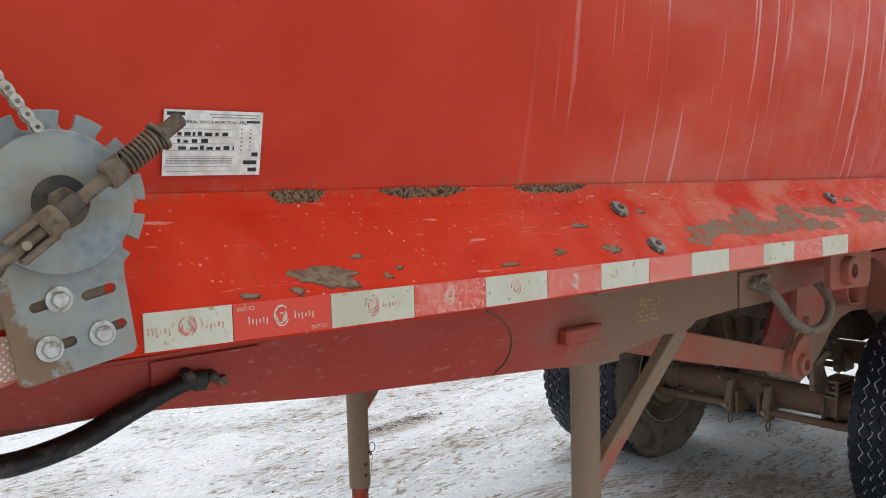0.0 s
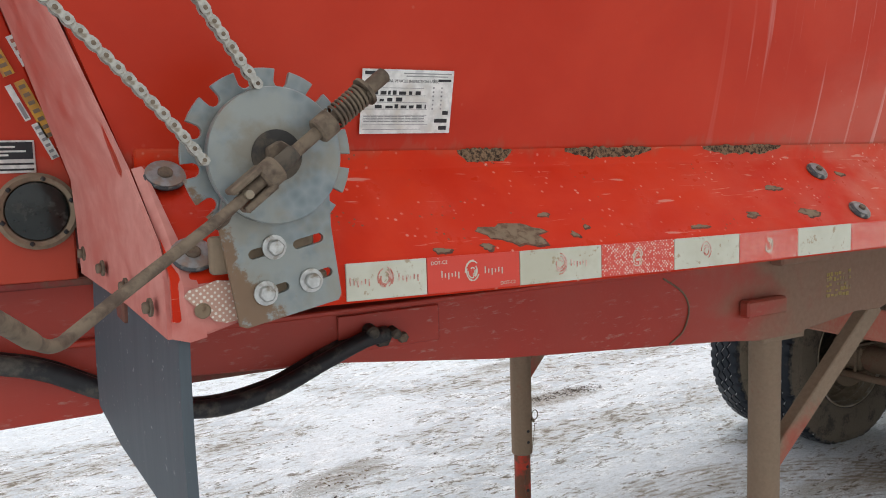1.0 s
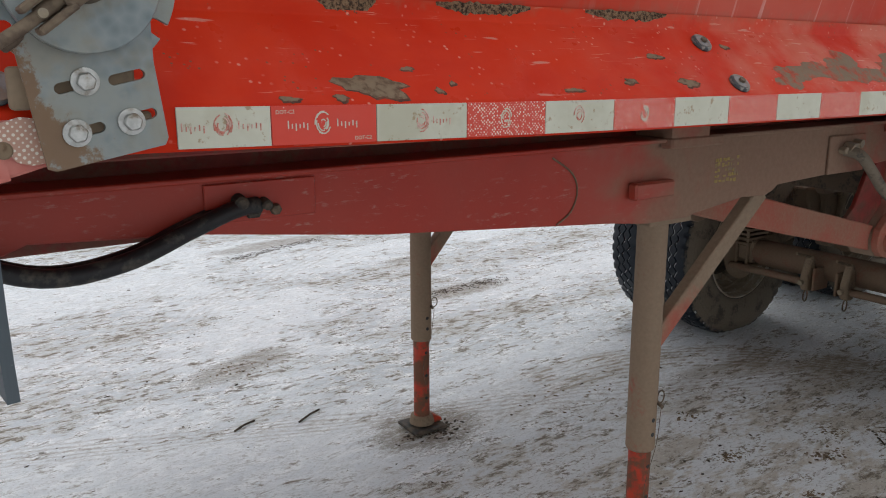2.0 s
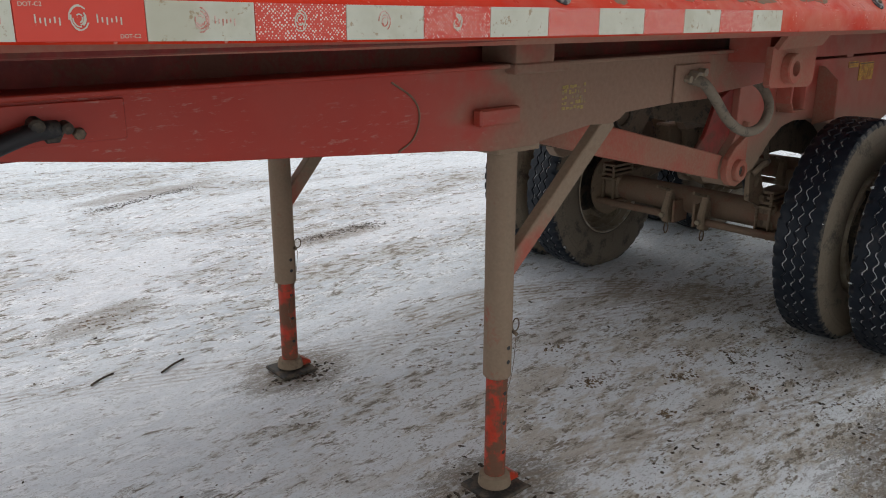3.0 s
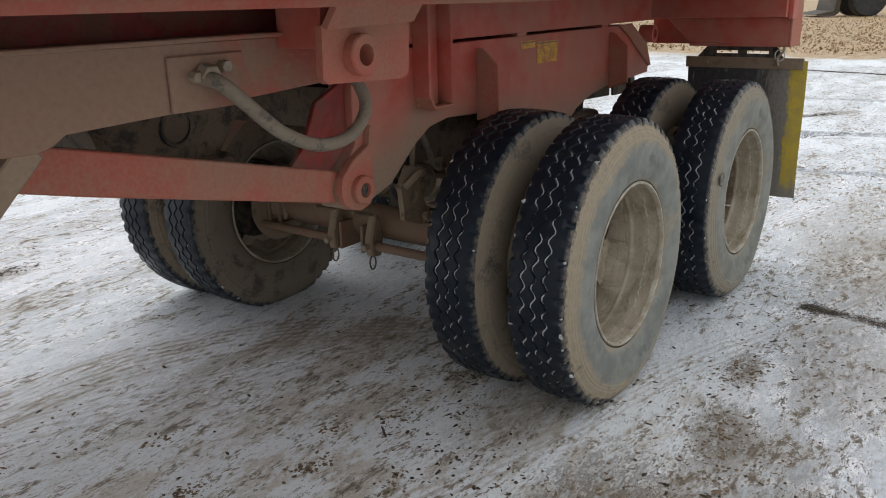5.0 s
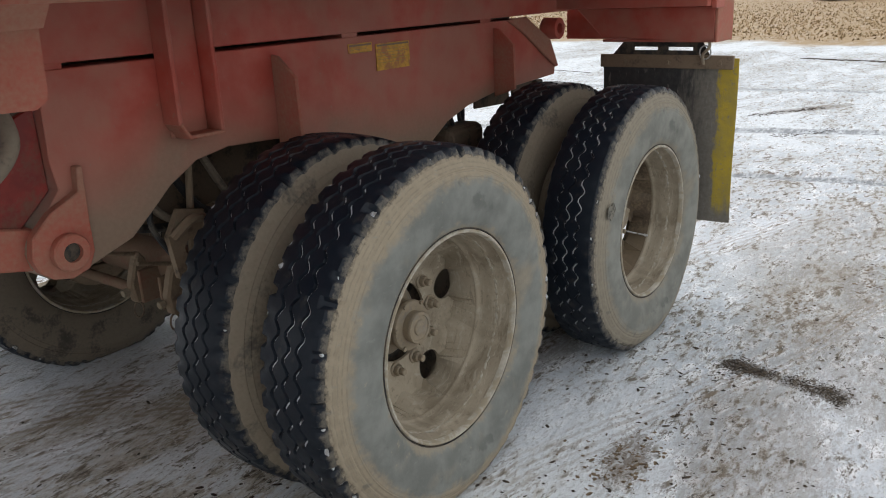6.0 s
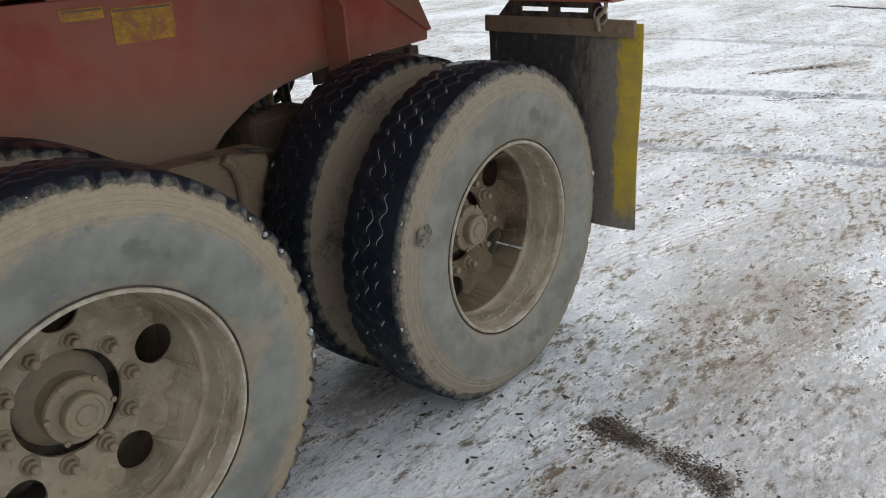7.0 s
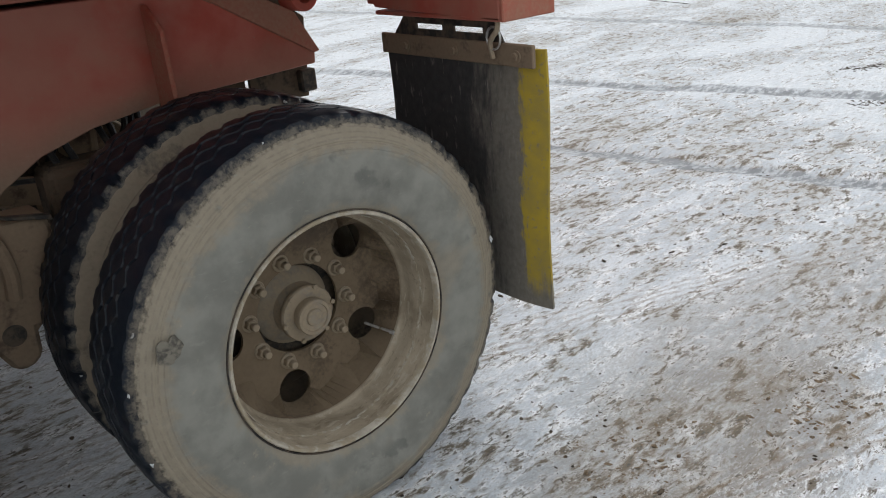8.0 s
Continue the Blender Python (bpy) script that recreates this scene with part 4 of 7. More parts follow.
    head = finish("bolt_head", rod((0, 0, 0.011), (0, 0, 0.019), 0.0065, 8, 0.001), RUST)
    for x, s in ((-0.312, 0.126), (-0.305, 0.024), (0.955, 0.105), (0.972, 0.022), (1.95, 0.105), (2.5, 0.024), (2.95, 0.105)):
        at = Vector((x, s, 1.608 + (s - 0.004) * 0.922 + drop(x)))
        at += n * (0.010 if x < 0 else 0.0)
        front = x < 0
        f = part("skirt_fastener", low_pad if front else pad, None, trailer, at=Matrix.Translation(at) @ turn @ Matrix.Diagonal((1, 1, 1, 1) if front else (1.05, 1.05, 0.75, 1)))
        part("washer", low_disc if front else disc, None, f)
        part("bolt_head", low_head if front else head, None, f)

    def on_slope(outline, mat, name, label, lift=0.0012, parent=trailer):
        """outline: x and the distance up the slope."""
        bm = bmesh.new()
        lower = [bm.verts.new((x, 0.004 + s * 0.735 - lift * 0.677 * e, 1.608 + s * 0.678 + drop(x) + rise(x, 1.6 + s) + lift * 0.735 * e)) for e in (0.2,) for x, s in outline]
        upper = [bm.verts.new((x * 0.9 + cx * 0.1, 0.004 + (s * 0.9 + cs * 0.1) * 0.735 - lift * 0.677, 1.608 + (s * 0.9 + cs * 0.1) * 0.678 + drop(x) + rise(x, 1.6 + s) + lift * 0.735)) for cx, cs in [(sum(p[0] for p in outline) / len(outline), sum(p[1] for p in outline) / len(outline))] for x, s in outline]
        bm.faces.new(upper)
        for i in range(len(outline)):
            bm.faces.new((lower[i - 1], lower[i], upper[i], upper[i - 1]))
        part(name, bm, mat, parent, label)

    for k, (x, s, a, b) in enumerate(((0.165, 0.030, 0.048, 0.024), (0.03, 0.006, 0.012, 0.005), (0.105, 0.008, 0.010, 0.006), (0.235, 0.066, 0.010, 0.004), (0.27, 0.02, 0.006, 0.006),
                                      (0.535, 0.018, 0.018, 0.004), (0.68, 0.036, 0.016, 0.006), (0.79, 0.10, 0.018, 0.007), (0.83, 0.03, 0.026, 0.010), (0.30, 0.035, 0.005, 0.004), (1.02, 0.13, 0.012, 0.005), (2.05, 0.13, 0.03, 0.01))):
        # broken paint's dark rim, shifted downslope with its edge shadow painted in
        on_slope(ragged(x + 0.0012, s - 0.0012, a + 0.0022, b + 0.0022, 40 + k), CHIP_EDGE, "broken_paint_shadow", "", 0.0005)
        on_slope(ragged(x, s, a, b, 40 + k), CHIP, "bare_patch", "")
    for k, (x, s, a, b) in enumerate(((1.17, 0.045, 0.07, 0.028), (1.28, 0.06, 0.09, 0.030), (1.40, 0.085, 0.06, 0.036), (1.46, 0.045, 0.10, 0.030), (1.62, 0.075, 0.09, 0.034), (1.72, 0.04, 0.10, 0.022), (1.86, 0.085, 0.10, 0.026), (2.10, 0.06, 0.12, 0.03))):
        on_slope(ragged(x, s, a, b, 70 + k, 30, 0.45), MUDPATCH, "dried_mud", "", 0.0009 + 0.0002 * k)
    # gritty dirt in the broken seam
    for k, (xa, xb, lo) in enumerate(((0.135, 0.235, 0.022), (0.345, 0.54, 0.013), (0.67, 0.885, 0.011))):
        rnd = random.Random(k)
        top, bot = [], []
        m = 26
        for i in range(m + 1):
            u = i / m
            x = xa + (xb - xa) * u
            arch = min(1, 4 * u, 4 * (1 - u))
            top.append((x, 1.7575 + drop(x) + max(0, rnd.uniform(-0.002, 0.004)) * arch))
            bot.append((x, 1.752 + drop(x) - lo * arch * rnd.uniform(0.65, 1.15)))
        bm = slab(top + bot[::-1], 0.1372, 0.15, bevel=0)
        for _ in range(int(260 * (xb - xa) / 0.1 * 0.4)):
            u = rnd.random()
            x = xa + (xb - xa) * u
            arch = min(1, 4 * u, 4 * (1 - u))
            z = 1.756 + drop(x) + rnd.uniform(-lo, 0.001) * arch
            bmesh.ops.create_icosphere(bm, subdivisions=1, radius=rnd.uniform(0.0008, 0.0020), matrix=Matrix.Translation((x, 0.1372 + rnd.uniform(-0.0006, 0.001), z)))
        part("gritty_seam_hole", bm, GRIT, trailer, "broken seam filled with dark gritty dirt", smooth=False)


def build_front():
    # front panel, bolted strip and hanging rubber flap
    A = [(-0.335, 0.012, 1.540), (-0.335, 0.012, 1.61), (-0.338, 0.04, 1.655), (-0.352, 0.135, 1.742), (-0.44, 0.10, 1.96), (-0.62, 0.06, 2.42)]
    M = [(-0.352, 0.22, 1.556), (-0.354, 0.22, 1.62), (-0.358, 0.22, 1.66), (-0.372, 0.26, 1.735), (-0.452, 0.26, 1.96), (-0.615, 0.22, 2.42)]
    B = [(-0.386, 0.46, 1.578), (-0.387, 0.46, 1.63), (-0.388, 0.46, 1.67), (-0.392, 0.45, 1.73), (-0.463, 0.42, 1.965), (-0.61, 0.40, 2.42)]
    part("front_panel", loft([A, M, B], 0.005), RED_FADED, trailer, "sun-faded pinkish red front corner panel")
    part("front_side_wall", slab([(-1.6, 1.575), (-0.392, 1.562), (-0.392, 1.73), (-0.463, 1.965), (-0.61, 2.42), (-1.6, 2.42)], 0.50, 0.52), RED_TANK, trailer)
    part("front_sill", box(-1.6, -0.36, 0.60, 0.70, 1.30, 1.57), RED_RAIL, trailer)
    part("front_shelf", box(-1.6, -0.34, 0.50, 0.72, 1.552, 1.566), RED_SHADED, trailer)
    far = 2 * MID
    part("front_panel", loft([[(x, far - y, z) for x, y, z in line] for line in (A, M, B)], 0.005), RED_FADED, trailer)
    part("front_side_wall", slab([(-1.6, 1.575), (-0.392, 1.562), (-0.392, 1.73), (-0.463, 1.965), (-0.61, 2.42), (-1.6, 2.42)], far - 0.52, far - 0.50), RED_TANK, trailer)
    part("front_sill", box(-1.6, -0.36, far - 0.70, far - 0.60, 1.30, 1.57), RED_RAIL, trailer)
    part("front_wall", box(-1.616, -1.602, 0.50, far - 0.50, 1.575, 2.42), RED_TANK, trailer)
    part("front_deck", box(-1.616, -0.61, 0.50, far - 0.50, 2.422, 2.436), RED_TANK, trailer)
    part("front_floor", box(-1.60, -0.42, 0.73, far - 0.60, 1.552, 1.566), RED_SHADED, trailer)
    # edge fold between the panel and the skirt
    part("corner_fold", loft([[(-0.335, 0.012, 1.54), (-0.335, 0.012, 1.61), (-0.336, 0.05, 1.655), (-0.350, 0.135, 1.742)], [(-0.318, -0.006, 1.537), (-0.322, -0.006, 1.605), (-0.325, 0.02, 1.642), (-0.338, 0.128, 1.745)], [(-0.298, -0.006, 1.541), (-0.303, -0.006, 1.600), (-0.310, 0.014, 1.630), (-0.335, 0.122, 1.740)]], 0.004), RED_FADED, trailer)
    part("corner_tab", slab([(-0.318, 1.539), (-0.318, 1.604), (-0.250, 1.606), (-0.250, 1.556), (-0.290, 1.545)], -0.0040, 0.004), RED_FADED, trailer)
    part("corner_plate", slab([(-0.345, 1.735), (-0.22, 1.735), (-0.22, 1.765), (-0.345, 1.768)], 0.137, 0.146), RED_SKIRT, trailer)
    bolt = finish("panel_bolt", hexhead(0.0075, 0.007, (0, 0, 0)), RUST)
    f = Vector((-0.99, -0.12, 0)).normalized()
    turn = Matrix.Rotation(math.atan2(f.y, f.x) + math.pi / 2, 4, "Z")
    for y, z in ((0.05, 1.575), (0.165, 1.588), (0.30, 1.60), (0.43, 1.612)):
        part("panel_bolt", bolt, None, trailer, "rusty bolt", at=Matrix.Translation((-0.3455 - 0.095 * y, y, z)) @ turn)
    top = [(-0.3385 - 0.102 * (y - 0.012), y, 1.600 + 0.075 * y) for y in (0.012, 0.15, 0.30, 0.45)]
    low = [(-0.335, 0.012, 1.285), (-0.352, 0.16, 1.297), (-0.372, 0.33, 1.322), (-0.388, 0.44, 1.36)]
    rows = []
    for k in range(7):
        u = k / 6
        rows.append([(a[0] * (1 - u) + b[0] * u - 0.012 * math.sin(u * 2.2) * 0.5 + 0.012, a[1] * (1 - u) + b[1] * u, a[2] * (1 - u) + b[2] * u) for a, b in zip(top, low)])
    part("rubber_flap", loft(rows, 0.014), FLAP, trailer, "stiff dark grey rubber flap hanging from the front panel")
    # round lens, plates and stickers on the front wall
    bm = lathe([(0.062, 0.50), (0.062, 0.487), (0.056, 0.482), (0.049, 0.486), (0.047, 0.494)], 40, (-0.446, 0, 1.680))
    lens = part("round_marker", bm, MUCK, trailer, "round dark lens in a dirty rubber ring")
    part("lens", lathe([(0.048, 0.494), (0.046, 0.486), (0.030, 0.483), (0.001, 0.482)], 36, (-0.446, 0, 1.680)), DARKGLASS, lens)
    for k in range(6):
        a = k * 1.05 + 0.3
        part("clip", box(-0.446 + 0.053 * math.cos(a) - 0.004, -0.446 + 0.053 * math.cos(a) + 0.004, 0.479, 0.486, 1.680 + 0.053 * math.sin(a) - 0.004, 1.680 + 0.053 * math.sin(a) + 0.004), RUBBER, lens)
    plate = part("data_plate", box(-0.54, -0.442, 0.4955, 0.4995, 1.742, 1.794, 0.001), PAPER, trailer, "black and white data plate")
    part("plate_field", box(-0.537, -0.445, 0.494, 0.4954, 1.764, 1.791, 0), INK, plate)
    for z in (1.749, 1.758):
        part("plate_bar", box(-0.537, -0.445, 0.494, 0.4954, z - 0.003, z, 0), INK, plate)
    for z, a in ((1.782, 0.03), (1.775, 0.045), (1.769, 0.02)):
        part("plate_line", box(-0.50, -0.50 + a, 0.493, 0.4939, z, z + 0.003, 0), PAPER, plate)
    # warning stickers along the slanted edge
    d = Vector((0.42, 0, -0.907))
    o = Vector((0.907, 0, 0.42))

    def sticker(x, z, w, h, mat, name, bars, ink):
        c = Vector((x, 0.4985, z))
        pts = [c + o * a + d * b for a, b in ((0, 0), (w, 0), (w, h), (0, h))]
        s = part(name, slab([(p.x, p.z) for p in pts], 0.4995, 0.4975, bevel=0), mat, trailer)
        for k in range(bars):
            b = h * (k + 0.5) / bars
            pts = [c + o * (w * 0.2) + d * b, c + o * (w * 0.8) + d * b, c + o * (w * 0.8) + d * (b + h / bars * 0.45), c + o * (w * 0.2) + d * (b + h / bars * 0.45)]
            part("print_bar", slab([(p.x, p.z) for p in pts], 0.4972, 0.4966, bevel=0), ink, s)

    sticker(-0.464, 1.884, 0.0165, 0.097, YELLOW, "warning_sticker", 7, MUCK)
    sticker(-0.505, 1.952, 0.018, 0.066, YELLOW, "warning_sticker", 5, MUCK)
    sticker(-0.477, 1.878, 0.0095, 0.060, PAPER, "notice_sticker", 1, FAINT)
    sticker(-0.444, 1.818, 0.0125, 0.062, PAPER, "notice_sticker", 6, FAINT)
    sticker(-0.410, 1.784, 0.0145, 0.044, PAPER, "notice_sticker", 4, FAINT)
    sticker(-0.470, 1.955, 0.018, 0.05, PAPER, "notice_sticker", 4, RED_PINK)


def build_label():
    """The inspection label on the tank side."""
    z0, z1 = 1.783, 1.868
    ya, yb = side_y(z0) - 0.003, side_y(z1) - 0.003
    ex = Vector((1, 0, 0))
    ez = Vector((0, yb - ya, z1 - z0)).normalized()
    out = ex.cross(ez) * -1
    if out.y > 0:
        out = -out
    m = Matrix.Translation((-0.034, ya - 0.002, z0)) @ Matrix((ex, ez, out)).transposed().to_4x4()
    W, H = 0.150, 0.094

    def flat(x0, x1, y0, y1, h0=0.0, h1=0.0008):
        bm = box(x0, x1, y0, y1, h0, h1, 0)
        bm.transform(m)
        return bm

    lab = part("inspection_label", flat(0, W, 0, H), PAPER, trailer, "white printed vehicle inspection label with black handwriting")
    part("label_head", flat(0.004, 0.030, H - 0.008, H - 0.003, 0.0009, 0.0011), INK, lab)
    for k, (x0, x1) in enumerate(((0.066, 0.146), (0.070, 0.140))):
        part("print_line", flat(x0, x1, H - 0.006 - 0.004 * k, H - 0.0045 - 0.004 * k, 0.0009, 0.0011), FAINT, lab)
    letters("ANNUAL VEHICLE INSPECTION LABEL", 0.0058, m @ Matrix.Translation((0.026, H - 0.0185, 0.0009)), INK, lab)
    letters("No.", 0.0050, m @ Matrix.Translation((0.114, H - 0.0165, 0.0009)), INK, lab)
    part("number_bar", flat(0.124, 0.146, H - 0.0165, H - 0.013, 0.0009, 0.0011), INK, lab)
    for y, a, b in ((0.067, 0.004, 0.100), (0.056, 0.004, 0.104), (0.046, 0.004, 0.106), (0.036, 0.004, 0.108), (0.027, 0.004, 0.108), (0.020, 0.004, 0.10), (0.013, 0.004, 0.11), (0.006, 0.004, 0.10)):
        part("print_line", flat(a, b, y, y + 0.0007, 0.0009, 0.0011), FAINT, lab)
    for y in (0.0245, 0.0215, 0.0175):
        for k in range(9):
            part("print_line", flat(0.005 + k * 0.0112, 0.0150 + k * 0.0112, y, y + 0.0013, 0.0009, 0.0011), FAINT, lab)
    rnd = random.Random(3)
    for y, a, b in ((0.0575, 0.020, 0.100), (0.0475, 0.020, 0.066), (0.0375, 0.022, 0.106)):
        x = a
        while x < b:
            w = rnd.uniform(0.004, 0.013)
            part("handwriting_bar", flat(x, min(b, x + w), y, y + rnd.uniform(0.0036, 0.0062), 0.0009, 0.0011), INK, lab)
            x += w + rnd.uniform(0.0025, 0.006)
    for x, y, w in ((0.135, 0.028, 0.010), (0.122, 0.016, 0.022), (0.130, 0.005, 0.014)):
        part("handwriting_bar", flat(x, x + w, y, y + 0.006, 0.0009, 0.0011), INK, lab)
    for i in range(2):
        for j in range(6):
            part("tick_box", flat(0.116 + i * 0.014, 0.1185 + i * 0.014, 0.036 + j * 0.0062, 0.0385 + j * 0.0062, 0.0009, 0.0011), INK if (i, j) == (1, 3) else FAINT, lab)


def build_ratchet():
    """Galvanised ratchet wheel with its plate, crank and chains."""
    cx, cz = -0.2155, 1.752
    hang = part("ratchet_plate", slab([(-0.270, 1.735), (-0.283, 1.675), (-0.276, 1.63), (-0.264, 1.553), (-0.256, 1.550), (-0.140, 1.572), (-0.136, 1.580), (-0.146, 1.665), (-0.146, 1.74)], -0.022, -0.030,
                                      [[(x + 0.0075 * math.cos(t) + (0.012 if math.cos(t) > 0 else -0.012), z + 0.0062 * math.sin(t) + (0.003 if math.cos(t) > 0 else -0.003)) for t in [2 * math.pi * k / 16 + 0.1 for k in range(16)]] for x, z in ((-0.231, 1.640), (-0.176, 1.648), (-0.222, 1.592), (-0.166, 1.605))]), GALV, trailer, "galvanised slotted plate with a notched ratchet wheel and crank")
    for x, z in ((-0.2195, 1.644), (-0.2325, 1.590), (-0.1755, 1.600)):
        part("plate_bolt", hexhead(0.0095, 0.009, (x, -0.031, z)), BOLT, hang, "zinc hexagon bolt with washer")
    part("spacer", box(-0.245, -0.15, -0.021, -0.007, 1.585, 1.61), MUCK, hang)
    # dark block added behind the upper slots to give them shaded cavities
    part("slot_backing", box(-0.256, -0.165, -0.0205, -0.012, 1.628, 1.660), MUCK, hang)
    part("angle_bracket", soften(box(-0.292, -0.262, -0.020, -0.004, 1.615, 1.66, 0.003)), MUCK, hang)
    # notched wheel
    n, R = 13, 0.1035
    pts = []
    for k in range(n):
        am = radians(133.6 + 360 / n * k)
        half = math.pi / n
        for j in range(6):
            a = am - half + (half * 2 - 0.17) * j / 5 + 0.085 - half
            pts.append((cx + R * math.cos(a), cz + R * math.sin(a)))
        for w, q in ((-0.0085, R - 0.008), (-0.0080, R - 0.015), (-0.005, R - 0.0195), (0.0, R - 0.021), (0.005, R - 0.0195), (0.0080, R - 0.015), (0.0085, R - 0.008)):
            pts.append((cx + q * math.cos(am) - w * math.sin(am), cz + q * math.sin(am) + w * math.cos(am)))
    part("ratchet_wheel", slab(pts, -0.011, -0.019, bevel=0.0008), GALV, hang)
    part("front_disc", lathe([(0.0785, -0.031), (0.0795, -0.033), (0.0795, -0.047), (0.0785, -0.048), (0.03, -0.0485)], 64, (cx, 0, cz)), GALV, hang)
    part("shaft_boss", lathe([(0.030, -0.0485), (0.030, -0.051), (0.020, -0.052)], 32, (cx, 0, cz)), STEEL_DARK, hang)
    nut = slab([(cx + 0.017 * math.cos(0.5 + math.pi / 3 * k), cz + 0.017 * math.sin(0.5 + math.pi / 3 * k)) for k in range(6)], -0.050, -0.066, bevel=0.0015)
    part("shaft_nut", nut, RUST, hang)
    # crank: sliding rod, spring, clevis and handle
    y = -0.082
    a, b = Vector((-0.276, y, 1.700)), Vector((-0.092, y, 1.842))
    d = (b - a).normalized()
    crank = part("crank", rod(a + d * 0.012, b, 0.0078, 16, 0.001), RUST, trailer, "rusty crank rod with coil spring and bent handle")
    part("collar", rod(a + d * 0.125, a + d * 0.148, 0.0155, 20, 0.002), RUST, crank)
    part("end_washer", rod(a + d * 0.200, a + d * 0.204, 0.018, 20), RUST, crank)
    part("end_sleeve", rod(a + d * 0.205, b + d * 0.004, 0.0095, 16, 0.002), RUST, crank)
    u = d.cross(Vector((0, 1, 0))).normalized()
    coil = [a + d * (0.150 + 0.049 * k / 110) + (u * math.cos(k * 0.5) + Vector((0, 1, 0)) * math.sin(k * 0.5)) * 0.0135 for k in range(111)]
    part("coil_spring", tube(coil, 0.0019, 6), RUST, crank)
    part("sleeve", rod(a + d * 0.055, a + d * 0.09, 0.0105, 16, 0.002), STEEL_DARK, crank)
    fork = bmesh.new()
    for s in (-1, 1):
        c = a + d * 0.018 + u * 0.0125 * s
        one = box(-0.016, 0.030, -0.013, 0.013, -0.004, 0.004, 0.002)
        one.transform(Matrix.Translation(c) @ Matrix((d, Vector((0, 1, 0)), u)).transposed().to_4x4())
        join(fork, one)
    rod(a + d * 0.040, a + d * 0.064, 0.0165, 16, 0.003, bm=fork)
    part("clevis", fork, RUST, crank)
    part("clevis_pin", lathe([(0.0048, -0.099), (0.0048, -0.060)], 14, (a.x + d.x * 0.016, 0, a.z + d.z * 0.016)), HUB, crank)
    hp = [(-0.262, y - 0.002, 1.710), (-0.30, y - 0.02, 1.685), (-0.40, -0.155, 1.628), (-0.452, -0.195, 1.600), (-0.468, -0.212, 1.5935), (-0.484, -0.232, 1.600), (-0.52, -0.30, 1.640), (-0.58, -0.42, 1.70)]
    line = smooth_line(hp, 5)
    part("handle", tube(line, [0.0062 if i < 26 else 0.0080 for i in range(len(line))], 14), RUST, crank)
    part("spring_clip", tube(smooth_line([(-0.285, y, 1.690), (-0.292, y - 0.012, 1.684), (-0.300, y - 0.006, 1.678)], 4), 0.006, 8), RUST, crank)
    # roller chains
    pitch = 0.0159

    def plate(h):
        e = pitch / 2
        side = [(0.0, -0.0036), (e - 0.0045, -0.0052)] + [(e + 0.0062 * math.cos(t), 0.0062 * math.sin(t)) for t in (-1.2, -0.7, -0.2, 0.2, 0.7, 1.2)] + [(e - 0.0045, 0.0052), (0.0, 0.0036)]
        return slab(side + [(-x, -z) for x, z in side[1:-1]], h - 0.0008, h + 0.0008, bevel=0)

    def link(gap):
        bm = join(plate(gap), plate(-gap))
        n = len(bm.faces)
        for s in (-0.5, 0.5):
            rod((s * pitch, -0.0085, 0), (s * pitch, 0.0085, 0), 0.0024, 10, bm=bm)
            rod((s * pitch, -0.0035, 0), (s * pitch, 0.0035, 0), 0.0046, 10, bm=bm)
        bm.faces.ensure_lookup_table()
        for f in bm.faces[n:]:
            f.material_index = 1
        return bm

    def link_mesh(gap):
        return finish("chain_link", link(gap), [CHAIN, RUST])

    outer, inner = link_mesh(0.0068), link_mesh(0.0048)
    for ends in (((-0.300, -0.052, 1.748), (-0.345, -0.050, 1.805), (-0.430, -0.045, 1.898), (-0.60, -0.03, 2.07)), ((-0.236, -0.052, 1.832), (-0.262, -0.050, 1.872), (-0.298, -0.046, 1.930), (-0.385, -0.035, 2.09))):
        line = smooth_line(ends, 40)
        spots, run = [line[0]], 0.0
        for p, q in zip(line, line[1:]):
            run += (q - p).length
            if run >= pitch * len(spots):
                spots.append(q)
        chain = None
        for k, (p, q) in enumerate(zip(spots, spots[1:])):
            dd = (q - p).normalized()
            yy = (Vector((0, 1, 0)) - dd * dd.y).normalized()
            m = Matrix.Translation((p + q) / 2) @ Matrix((dd, yy, dd.cross(yy))).transposed().to_4x4()
            if chain is None:
                first = link(0.0068)
                first.transform(m)
                chain = part("chain", first, [CHAIN, RUST], trailer, "dull steel roller chain running up from the ratchet wheel")
            else:
                part("chain_link", outer if k % 2 == 0 else inner, None, chain, at=m)


